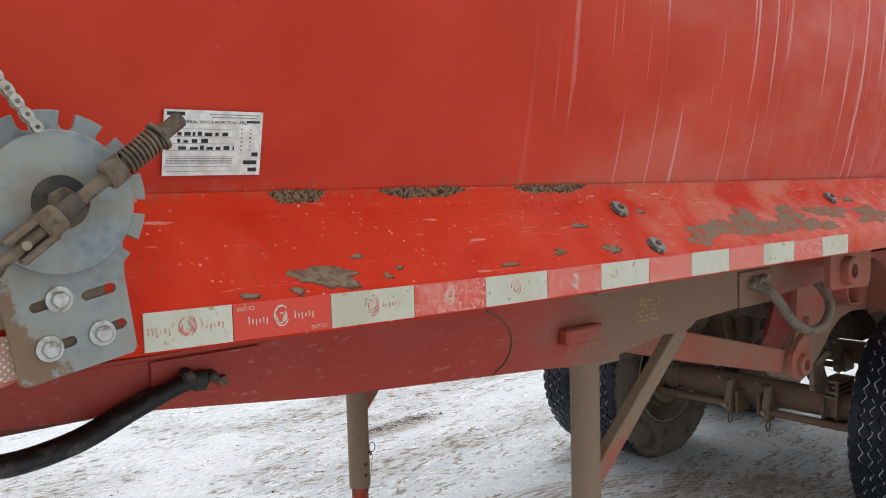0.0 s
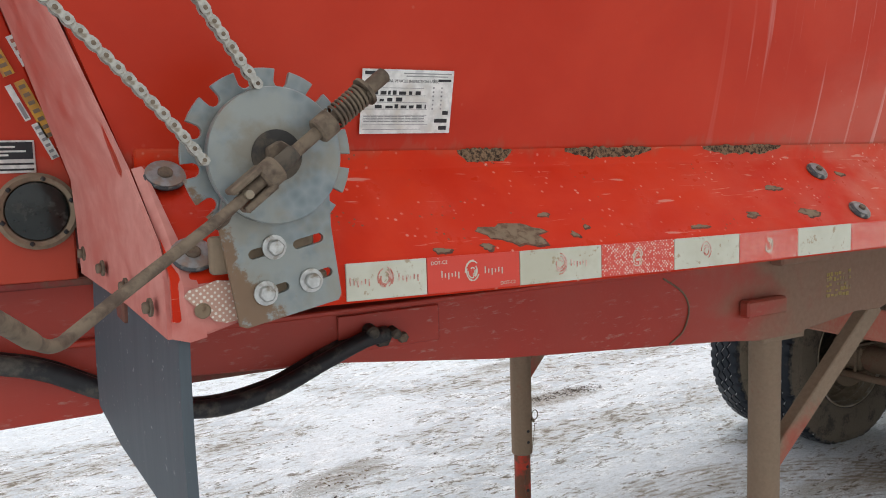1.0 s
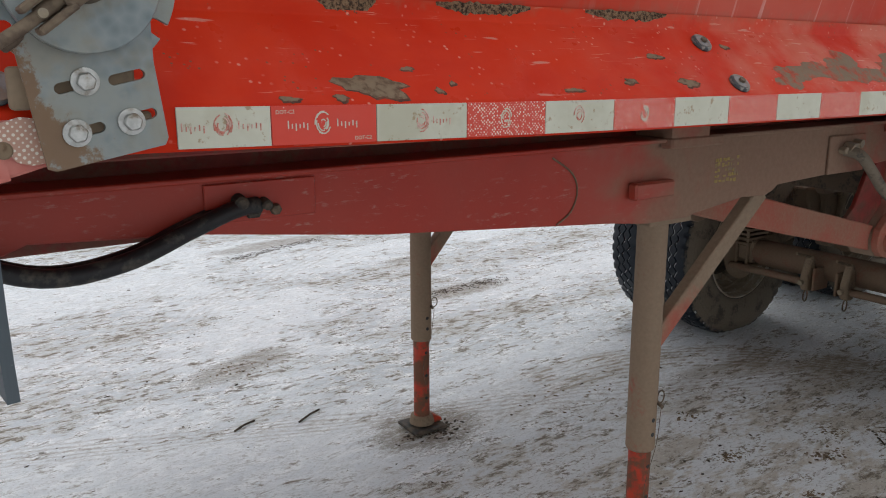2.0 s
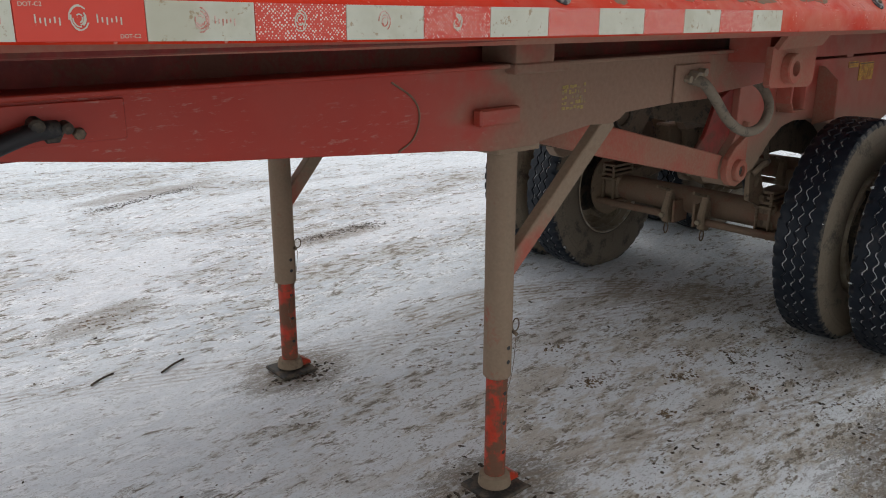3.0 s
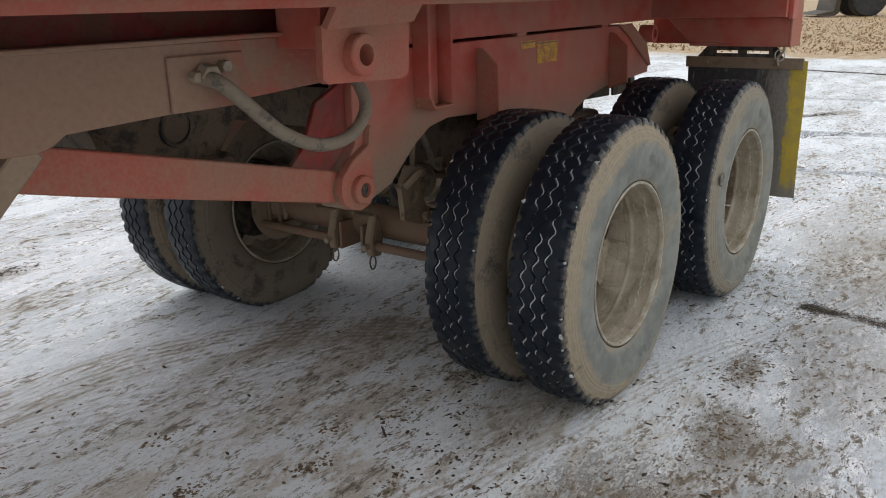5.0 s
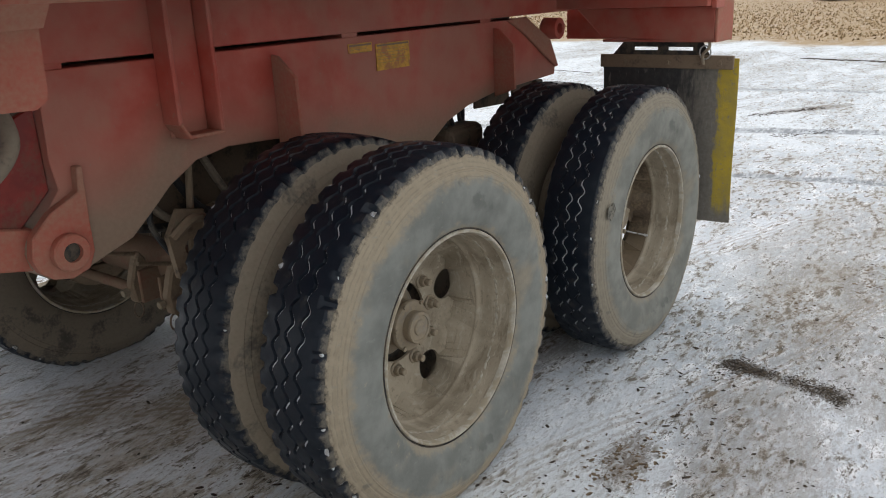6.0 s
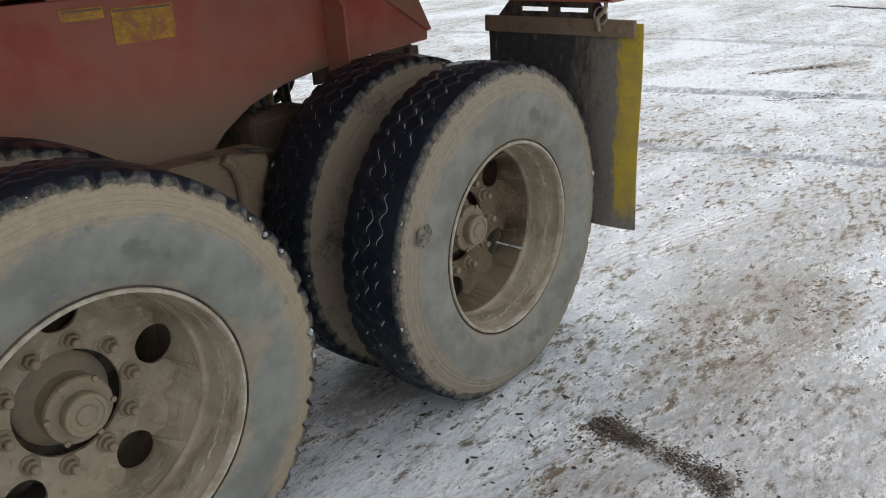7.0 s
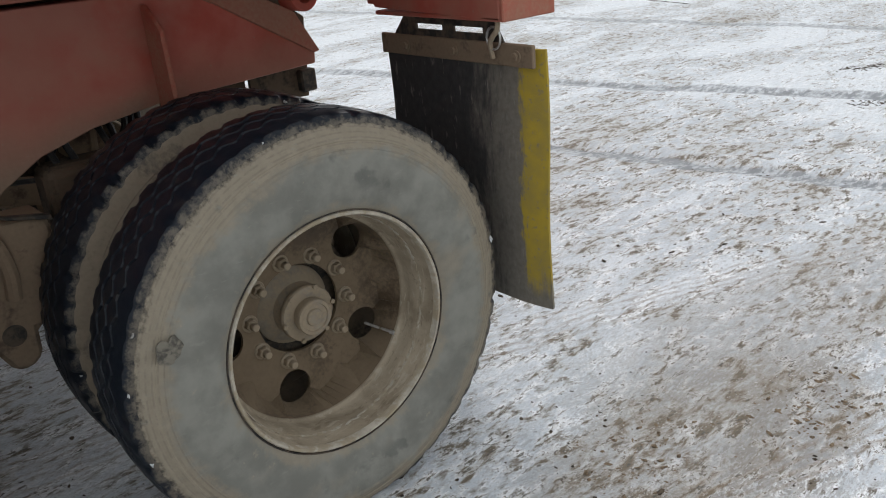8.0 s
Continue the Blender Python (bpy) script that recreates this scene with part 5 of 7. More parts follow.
def build_rails():
    front = [(-0.45, 1.44), (3.0, 1.43), (3.0, 1.302), (2.28, 1.266), (2.03, 1.257), (2.0, 1.238), (1.96, 1.226), (1.84, 1.232), (1.60, 1.204), (1.58, 1.196), (1.40, 1.196), (1.25, 1.214), (0.50, 1.275), (0.10, 1.325), (-0.22, 1.345), (-0.26, 1.33), (-0.45, 1.32)]
    rail = part("main_rail", slab(front, 0.602, 0.664), RED_RAIL, trailer, "red frame rail, brown with caked road dirt towards the wheels")
    part("top_flange", box(-0.45, 3.0, 0.575, 0.70, 1.432, 1.444), RED_RAIL, rail)
    part("stop_block", box(1.305, 1.468, 0.565, 0.60, 1.277, 1.326, 0.006), RED_RAIL, rail)
    part("hose_plate", box(0.10, 0.34, 0.594, 0.601, 1.345, 1.425, 0.002), RED_RAIL, rail)
    part("hose_bracket", box(2.30, 2.53, 0.592, 0.601, 1.268, 1.402, 0.003), RED_RAIL, rail)
    arc = smooth_line([(1.02, 0.6, 1.415), (1.09, 0.6, 1.37), (1.112, 0.6, 1.32), (1.09, 0.6, 1.265), (1.04, 0.6, 1.235)], 6)
    part("weld_arc", tube(arc, 0.0028, 6), BROWN_RED, rail, "curved weld scar")
    rnd = random.Random(8)
    for r in range(5):
        x = 1.69
        while x < 1.80:
            w = rnd.uniform(0.004, 0.016)
            if rnd.random() < 0.2:
                x += w
                continue
            zj = 1.357 - r * 0.0165 + rnd.uniform(-0.002, 0.002)
            part("stencil_bar", box(x, min(1.805, x + w), 0.6005, 0.6017, zj, zj + rnd.uniform(0.005, 0.013), 0), YELLOW_DIRTY, rail)
            x += w + rnd.uniform(0.0015, 0.006)
    # stub post that carries the tank
    part("stub_post", box(1.435, 1.60, 0.56, 0.70, 1.444, 1.53), RED_RAIL, trailer)
    part("stub_flange", box(1.43, 1.665, 0.555, 0.60, 1.415, 1.447, 0.006), RED_RAIL, trailer)
    # unseen web added behind the rail to close the gap darkly
    part("inner_web", box(-0.3, 2.9, 0.72, 0.73, 1.30, 1.525), RED_SHADED, trailer)
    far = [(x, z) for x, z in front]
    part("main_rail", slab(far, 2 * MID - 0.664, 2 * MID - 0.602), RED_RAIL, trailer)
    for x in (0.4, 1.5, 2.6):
        part("cross_member", box(x - 0.05, x + 0.05, 0.66, 1.92, 1.32, 1.42), RED_SHADED, trailer)
    # air hose looping from the rail bracket up to the hanger
    pts = smooth_line([(2.385, 0.585, 1.350), (2.405, 0.54, 1.335), (2.47, 0.53, 1.280), (2.59, 0.53, 1.185), (2.735, 0.535, 1.130), (2.87, 0.54, 1.140), (2.96, 0.56, 1.205), (2.975, 0.60, 1.275), (2.95, 0.66, 1.33)], 6)
    hose = part("air_hose", tube(pts, 0.0195, 12), HOSE_GREY, trailer, "dust-grey air hose in a loose loop")
    part("hose_fitting", rod((2.40, 0.592, 1.357), (2.40, 0.555, 1.350), 0.029, 6, 0.003), HUB, hose)
    part("hose_fitting", rod((2.365, 0.592, 1.352), (2.365, 0.566, 1.350), 0.014, 6, 0.002), HUB, hose)
    part("hose_fitting", rod((2.455, 0.592, 1.372), (2.455, 0.562, 1.370), 0.016, 6, 0.002), HUB, hose)
    # black hoses under the front
    for k, (dz, dy, r) in enumerate(((0.0, 0.0, 0.0175), (0.004, 0.034, 0.0125))):
        pts = smooth_line([(0.205 - 0.02 * k, 0.583, 1.378 + dz), (0.15, 0.572 + dy, 1.374 + dz), (0.06, 0.56 + dy, 1.346 + dz), (-0.07, 0.55 + dy, 1.302 + dz), (-0.21, 0.55 + dy, 1.294 + dz), (-0.36, 0.55 + dy, 1.355 + dz), (-0.52, 0.55 + dy, 1.425 + dz), (-0.9, 0.55 + dy, 1.47 + dz)], 7)
        h = part("black_hose", tube(pts, r, 12), RUBBER, trailer, "thick black rubber hose hanging under the front")
        part("hose_nut", rod((0.195, 0.592, 1.372 + dz), (0.195, 0.575, 1.371 + dz), r * 1.25, 6, 0.003), STEEL_DARK, h)
    part("hose_nut", rod((0.245, 0.60, 1.365), (0.245, 0.578, 1.364), 0.012, 6, 0.002), RUST, rail)
    for x, z, r in ((0.168, 1.390, 0.015), (0.222, 1.382, 0.011)):
        part("hose_elbow", rod((x, 0.598, z), (x - 0.004, 0.556, z - 0.004), r, 10, 0.005), STEEL_DARK, rail, "oily black hose elbow")


def build_leg(y, far=False):
    x = 1.507 if not far else 1.488
    leg = part("landing_leg", lathe([(0.043, 0.425), (0.047, 0.43), (0.047, 1.18), (0.047, 1.2)], 28, (x, y, 0), "z"), LEG_DIRT, trailer, "telescopic landing leg, dirt-brown above and scraped red below")
    part("inner_tube", lathe([(0.0365, 0.02), (0.0365, 0.50)], 24, (x, y, 0), "z"), LEG_RED, leg, "scraped orange-red inner tube")
    part("head_plate", box(x - 0.075, x + 0.11, y - 0.055, y + 0.055, 1.178, 1.20), LEG_DIRT, leg)
    part("foot_plate", slab([(x - 0.085, y - 0.085), (x + 0.085, y - 0.085), (x + 0.09, y + 0.08), (x - 0.08, y + 0.085)], -0.004, 0.012, axis="z"), STEEL_DARK, leg)
    part("foot_wedge", slab([(x + 0.03, 0.012), (x + 0.095, 0.012), (x + 0.09, 0.03), (x + 0.04, 0.06)], y - 0.03, y + 0.035), LEG_RED, leg)
    part("foot_boss", lathe([(0.058, 0.02), (0.052, 0.055), (0.042, 0.06)], 20, (x, y, 0), "z"), MUCK, leg)
    a, b = Vector((x + 0.005, y - 0.002, 0.772)), Vector((1.955 if not far else 1.90, y - 0.05 if not far else y, 1.240))
    d = (b - a).normalized()
    s = Vector((0, 1, 0))
    s = (s - d * s.dot(d)).normalized()
    one = box(-0.030, 0.030, -0.022, 0.022, 0, (b - a).length, 0.004)
    one.transform(Matrix.Translation(a) @ Matrix((d.cross(s) * -1, s, d)).transposed().to_4x4())
    part("brace", one, BRACE, leg)
    hole = lathe([(0.0075, -0.0005), (0.0075, 0.004)], 12)
    me = finish("pin_hole", hole, INK)
    for k, z in enumerate((0.486, 0.536, 0.37, 0.26, 0.15)):
        r = 0.047 if z > 0.43 else 0.0365
        ang = radians(-86)
        part("pin_hole", me, None, leg, at=Matrix.Translation((x + r * math.cos(ang), y + r * math.sin(ang), z)) @ Matrix.Rotation(ang + math.pi / 2, 4, "Z"))
    part("lock_pin", rod((x + 0.02, y - 0.065, 0.585), (x + 0.055, y + 0.02, 0.585), 0.006, 10, 0.001), RUST, leg)
    part("pin_ring", tube([(x + 0.052 + 0.016 * math.cos(t), y - 0.03, 0.60 + 0.022 * math.sin(t)) for t in [k * 0.45 for k in range(15)]], 0.0022, 6), RUST, leg)
    part("wire", tube(smooth_line([(x + 0.045, y - 0.04, 0.57), (x + 0.02, y - 0.05, 0.45), (x - 0.02, y - 0.045, 0.30), (x + 0.01, y - 0.042, 0.18)], 6), 0.0011, 5), RUST, leg)


def build_hanger(y0, y1, near=True):
    """The suspension frame with its arch over each wheel."""
    s = 1 if near else -1
    top = [(3.03, 1.346), (5.46, 1.346), (5.67, 1.235), (5.745, 1.105), (5.74, 1.065), (5.20, 1.04), (5.0, 1.01), (4.85, 0.965), (4.74, 0.90), (4.68, 0.845), (4.36, 0.845), (4.28, 0.925), (4.18, 0.99), (4.05, 1.035), (3.92, 1.05), (3.72, 1.06), (3.60, 1.04),
           (3.50, 0.985), (3.43, 0.925), (3.355, 0.865), (3.26, 0.835), (3.20, 0.815), (3.15, 0.808), (3.10, 0.822), (3.065, 0.86), (3.058, 0.90), (3.075, 0.94), (3.13, 0.995), (3.17, 1.045), (3.16, 1.12), (3.165, 1.26), (3.03, 1.30)]
    h = part("suspension_frame", slab(top, y0, y1), RED_DUSTY, trailer, "dusty pinkish red suspension frame arching over the wheels")
    upper = [(3.0, 1.359), (5.95, 1.359), (5.95, 1.60), (3.0, 1.60)]
    part("body_beam", slab(upper, y0, y1 + 0.0), RED_DUSTY, trailer, "dusty red body beam above the suspension frame")
    for x in (3.2, 4.3, 5.15):
        part("spacer_pad", box(x - 0.04, x + 0.04, min(y0, y1) + 0.004, max(y0, y1) - 0.004, 1.343, 1.36, 0), RED_DUSTY, h)
    if not near:
        return
    # channel that ties the beam to the frame
    c = part("tie_channel", slab([(3.505, 1.16), (3.505, 1.60), (3.52, 1.60), (3.52, 1.165)], y0 - 0.075, y0 + 0.001), RED_DUSTY, h)
    part("channel_flange", slab([(3.645, 1.13), (3.645, 1.60), (3.66, 1.60), (3.66, 1.12)], y0 - 0.075, y0 + 0.001), RED_DUSTY, c)
    part("channel_web", box(3.52, 3.645, y0 - 0.012, y0 - 0.001, 1.12, 1.60), RED_DUSTY, c)
    part("channel_sole", slab([(3.505, 1.165), (3.535, 1.118), (3.66, 1.118), (3.66, 1.128), (3.54, 1.130), (3.517, 1.17)], y0 - 0.078, y0 + 0.001), RED_PINK, c)
    for x in (3.925, 5.20):
        part("gusset", slab([(y0, 1.318), (y0 - 0.030, 1.314), (y0 - 0.105, 1.25), (y0 - 0.110, 1.06), (y0, 1.02)], x, x + 0.014, axis="x"), RED_PINK, h)
    part("rear_plate", slab([(5.30, 1.346), (5.46, 1.352), (5.68, 1.235), (5.755, 1.105), (5.735, 1.100), (5.42, 1.290)], y0 - 0.014, y0 + 0.002), RED_PINK, h)
    part("rear_eye", lathe([(0.026, y0 - 0.052), (0.048, y0 - 0.052), (0.050, y0 - 0.048), (0.050, y0 + 0.03), (0.026, y0 + 0.03)], 28, (5.70, 0, 1.285), closed=True), RED_DUSTY, h)
    # front lug with its bush and strut
    part("lug_rib", slab([(3.10, 0.825), (3.15, 0.812), (3.20, 0.826), (3.222, 0.87), (3.222, 0.95), (3.228, 1.10), (3.212, 1.10), (3.205, 1.035), (3.12, 0.995), (3.066, 0.945), (3.055, 0.89), (3.07, 0.85)], y0 - 0.030, y0 + 0.002), RED_PINK, h)
    part("lug_bush", lathe([(0.026, y0 - 0.055), (0.046, y0 - 0.055), (0.050, y0 - 0.050), (0.050, y0 + 0.01), (0.026, y0 + 0.01)], 32, (3.150, 0, 0.888), closed=True), RED_PINK, h)
    part("bush_core", lathe([(0.027, y0 - 0.040), (0.027, y0 - 0.036)], 24, (3.150, 0, 0.888)), STEEL_DARK, h)
    part("inner_strut", slab([(3.02, 1.20), (3.16, 1.26), (3.16, 1.04), (3.06, 0.95), (2.86, 0.98), (2.95, 1.06)], y0 + 0.03, y0 + 0.05), RED_SHADED, h)
    for k, (xa, xb, za, zb) in enumerate(((4.28, 4.405, 1.290, 1.322), (4.425, 4.618, 1.215, 1.312))):
        st = part("yellow_sticker", box(xa, xb, y0 - 0.0035, y0 - 0.0012, za, zb, 0.0006), YELLOW, h, "faded yellow warning sticker")
        part("print_bar", box(xa + 0.006, xb - 0.006, y0 - 0.0046, y0 - 0.0037, zb - 0.010, zb - 0.004, 0), MUCK, st)
        for q in range(1, 3 if k == 0 else 6):
            part("print_bar", box(xa + 0.01, xb - 0.012 - 0.02 * (q % 2), y0 - 0.0046, y0 - 0.0037, zb - 0.010 - q * 0.012, zb - 0.0085 - q * 0.012, 0), YELLOW_DIRTY, st)


def build_eye_plate():
    sec = ring_points(2.770, 1.380, 0.031, 24)
    p = part("lift_eye_plate", slab([(2.640, 1.46), (3.00, 1.468), (2.992, 1.318), (2.965, 1.300), (2.655, 1.312), (2.635, 1.325)], 0.412, 0.436, [sec]), RED_PINK, trailer, "pinkish red lifting eye plate with a thick round bush")
    part("bush", lathe([(0.029, 0.378), (0.052, 0.378), (0.056, 0.383), (0.056, 0.45), (0.029, 0.45)], 36, (2.770, 0, 1.380), closed=True), RED_PINK, p)
    part("upper_leaf", loft([[(2.640, 0.412, 1.46), (3.0, 0.412, 1.468)], [(2.66, 0.33, 1.60), (3.02, 0.33, 1.60)]], 0.02), RED_PINK, p)
    part("back_plate", box(2.66, 2.98, 0.436, 0.60, 1.40, 1.53), RED_DUSTY, p)
    # link bar from the lug forward and up behind the rail
    q = part("radius_rod", slab([(3.10, 0.955), (2.27, 1.160), (1.62, 1.315), (1.62, 1.205), (2.17, 1.062), (3.10, 0.842)], 0.815, 0.87, bevel=0.005), RED_PINK, trailer, "flat pinkish red radius rod running forward from the hanger")
    part("rod_end", lathe([(0.055, 0.81), (0.060, 0.815), (0.060, 0.87), (0.055, 0.875)], 28, (3.12, 0, 0.90)), RED_DUSTY, q)


def build_rear():
    part("rear_sill", box(5.76, 6.02, 0.055, 2 * MID - 0.055, 1.37, 1.62), RED_DUSTY, trailer)
    b = part("rear_bumper_box", slab([(0.055, 1.212), (0.60, 1.232), (0.74, 1.366), (0.055, 1.366)], 5.855, 5.868, axis="x"), RED_DUSTY, trailer, "dusty red box section above the mudflap")
    part("bumper_side", box(5.855, 6.06, 0.040, 0.054, 1.210, 1.62), RED_PINK, b)
    part("bumper_sole", box(5.855, 6.06, 0.055, 0.60, 1.210, 1.222), RED_DUSTY, b)
    part("bumper_back", box(6.045, 6.06, 0.055, 0.9, 1.21, 1.37), RED_DUSTY, b)
    part("side_bracket", box(5.80, 5.90, 0.03, 0.055, 1.36, 1.46), RED_DUSTY, b)
    # mudflap
    rows = []
    for k in range(9):
        z = 1.135 - 0.768 * k / 8
        row = []
        for j in range(13):
            y = -0.042 + (0.612 + 0.042) * j / 12
            curl = 0.022 * max(0, 1 - j / 2.5) ** 2
            row.append((5.91 + curl + 0.006 * math.sin(k * 0.9 + j * 0.5), y, z + 0.012 * (j / 12 - 0.2) * (k / 8)))
        rows.append(row)
    f = part("mudflap", loft(rows, 0.010), MUDFLAP, trailer, "black rubber mudflap, mud-spattered, with a worn yellow edge stripe")
    part("clamp_bar", box(5.888, 5.902, -0.03, 0.625, 1.088, 1.150), MUCK, f)
    for y in (0.03, 0.28, 0.50):
        bm = hexhead(0.011, 0.008, (0, 0, 0))
        bm.transform(Matrix.Translation((5.888, y, 1.117)) @ Matrix.Rotation(-math.pi / 2, 4, "Z"))
        part("clamp_bolt", bm, MUCK, f)
    slots = [[(a, 1.170), (b, 1.170), (b, 1.186), (a, 1.186)] for a, b in ((0.16, 0.28), (0.33, 0.45))]
    part("flap_bracket", slab([(0.08, 1.148), (0.56, 1.148), (0.50, 1.214), (0.12, 1.214)], 5.893, 5.900, slots, axis="x"), STEEL_DARK, f)
    ring = [(5.87, 0.095 + 0.026 * math.cos(t), 1.165 + 0.030 * math.sin(t)) for t in [k * 0.42 for k in range(16)]]
    part("hook_ring", tube(ring, 0.0035, 8), BOLT, f)
    part("hook", tube(smooth_line([(5.875, 0.08, 1.222), (5.865, 0.075, 1.19), (5.862, 0.09, 1.17), (5.866, 0.105, 1.15), (5.870, 0.10, 1.11)], 5), 0.0075, 8), HUB, f)


def tyre_mesh(wall_out, wall_in, name, notch=1.0, turn=0.0):
    """A truck tyre, axle along y: three zigzag grooves, notched shoulders, flattened where it stands."""
    P, S = 53, 6
    n = P * S
    out = [(0.316, -0.107), (0.328, -0.1175), (0.345, -0.1265), (0.37, -0.1320), (0.40, -0.1350), (0.43, -0.1350), (0.455, -0.1325), (0.470, -0.1290), (0.473, -0.1298), (0.480, -0.1265), (0.490, -0.1230), (0.493, -0.1238), (0.502, -0.1195), (0.516, -0.1140)]
    gr = (-0.043, 0.0, 0.043)
    bm = bmesh.new()
    rows = []
    tags = []
    rb = random.Random(len(name))
    bite = [rb.random() for _ in range(P)]
    for i in range(n):
        t = 2 * math.pi * i / n - radians(turn)
        zig = (0.0085, 0.0085, -0.0010, -0.0085, -0.0085, 0.0010)[i % S]
        j = i // S
        deep = notch * (0.35 + 0.65 * bite[j]) if i % S in (0, 1) else 0.0
        pts = [(r, y + (0.005 * deep if r > 0.50 else 0), 0) for r, y in out]
        pts += [(0.532 - 0.012 * deep, -0.1085 + 0.004 * deep, 3), (0.545 - 0.020 * deep, -0.1045 + 0.006 * deep, 3), (0.5525 - 0.022 * deep, -0.0975 + 0.004 * deep, 3), (0.5545 - 0.010 * deep, -0.082, 1), (0.5555, -0.072, 1)]
        for k, g in enumerate(gr):
            z = zig * (1 if k % 2 == 0 else -1)
            crown = 0.5585 - 0.55 * (g + z) ** 2
            pts += [(crown, g + z - 0.0064, 2), (crown - 0.0075, g + z - 0.0026, 4), (crown - 0.0075, g + z + 0.0026, 2), (crown, g + z + 0.0064, 1)]
        pts += [(0.5555, 0.072, 1), (0.5545 - 0.010 * deep, 0.082, 1), (0.5525 - 0.022 * deep, 0.0975 - 0.004 * deep, 3), (0.545 - 0.020 * deep, 0.1045 - 0.006 * deep, 3), (0.532 - 0.012 * deep, 0.1085 - 0.004 * deep, 3)]
        pts += [(r, -y - (0.005 * deep if r > 0.50 else 0), 0) for r, y in out[::-1]]
        row = []
        for r, y, _ in pts:
            z = r * math.sin(t)
            sink = max(0.0, -HZ + 0.002 - z)
            swell = math.exp(-((z + HZ - 0.06) / 0.09) ** 2) * 0.010 if r < 0.52 else 0.0
            row.append(bm.verts.new((r * math.cos(t), y + math.copysign(swell, y) * min(1.0, max(0.0, (r - 0.35) * 12)), z + sink)))
        rows.append(row)
        tags = [q for *_, q in pts]
    ny = len(tags)
    for i in range(n):
        a, b = rows[i], rows[(i + 1) % n]
        for k in range(ny - 1):
            f = bm.faces.new((a[k], a[k + 1], b[k + 1], b[k]))
            if k < len(out) - 1:
                f.material_index = 0
            elif k >= ny - len(out):
                f.material_index = 3
            else:
                f.material_index = 1
                if tags[k] == 4:
                    f.material_index = 2
                if tags[k] == 0 or tags[k + 1] == 0:
                    f.material_index = 0 if k < ny / 2 else 3
        bm.faces.new((a[ny - 1], a[0], b[0], b[ny - 1])).material_index = 3
    me = finish(name, bm, [wall_out, TREAD, GROOVE, wall_in], True, 28)
    return me


def dish(r):
    """How far the wheel disc lies behind its weld, at the distance r from the axle."""
    return 0.013 + 0.080 * min(1.0, max(0.0, (0.2820 - r) / 0.006)) + 0.012 * min(1.0, max(0.0, (0.20 - r) / 0.06))


def disc_mesh(mat, name):
    """The dished wheel disc with five round holes and the bolt ring."""
    rings = [ring_points(0, 0, r, 72) for r in (0.2820,)]
    holes = [ring_points(0.226 * math.cos(a), 0.226 * math.sin(a), 0.0495, 28) for a in [radians(20.5 + 72 * k) for k in range(5)]] + [ring_points(0, 0, 0.126, 36)]
    bm = slab(rings[0], 0.0, 0.010, holes)
    bmesh.ops.subdivide_edges(bm, edges=[e for e in bm.edges if e.calc_length() > 0.05], cuts=2)
    bmesh.ops.triangulate(bm, faces=bm.faces[:])
    for v in bm.verts:
        v.co.y += dish(math.hypot(v.co.x, v.co.z))
    return finish(name, bm, mat, True, 40)


def rim_mesh(mat, name):
    prof = [(0.3150, -0.108), (0.3185, -0.105), (0.3185, -0.096), (0.313, -0.090), (0.306, 0.12), (0.298, 0.13), (0.290, 0.08), (0.2830, 0.022), (0.2800, 0.0135), (0.2810, 0.0075), (0.2855, 0.0045), (0.2895, -0.002), (0.2915, -0.020), (0.2930, -0.036), (0.2955, -0.048), (0.2990, -0.058), (0.3025, -0.066), (0.3055, -0.078), (0.3075, -0.090), (0.3095, -0.106)]
    return finish(name, lathe(prof, 84, closed=True), mat, True, 50)


def weld_mesh():
    """The worn bright band on the rim's inner step, uneven along its length."""
    rs, bm = random.Random(2), bmesh.new()
    for i in range(90):
        a = 2 * math.pi * i / 90 + rs.uniform(-0.01, 0.01)
        w, l = rs.uniform(0.003, 0.008), rs.uniform(0.012, 0.026)
        one = bmesh.new()
        bmesh.ops.create_icosphere(one, subdivisions=1, radius=1)
        one.transform(Matrix.Rotation(-a, 4, "Y") @ Matrix.Translation((0.2985, -0.056 + rs.uniform(-0.004, 0.004), 0)) @ Matrix.Rotation(rs.uniform(-0.35, 0.35), 4, "X") @ Matrix.Diagonal((0.0022, w, l, 1)))
        join(bm, one)
    return finish("rim_wear", bm, RIM_LIP)


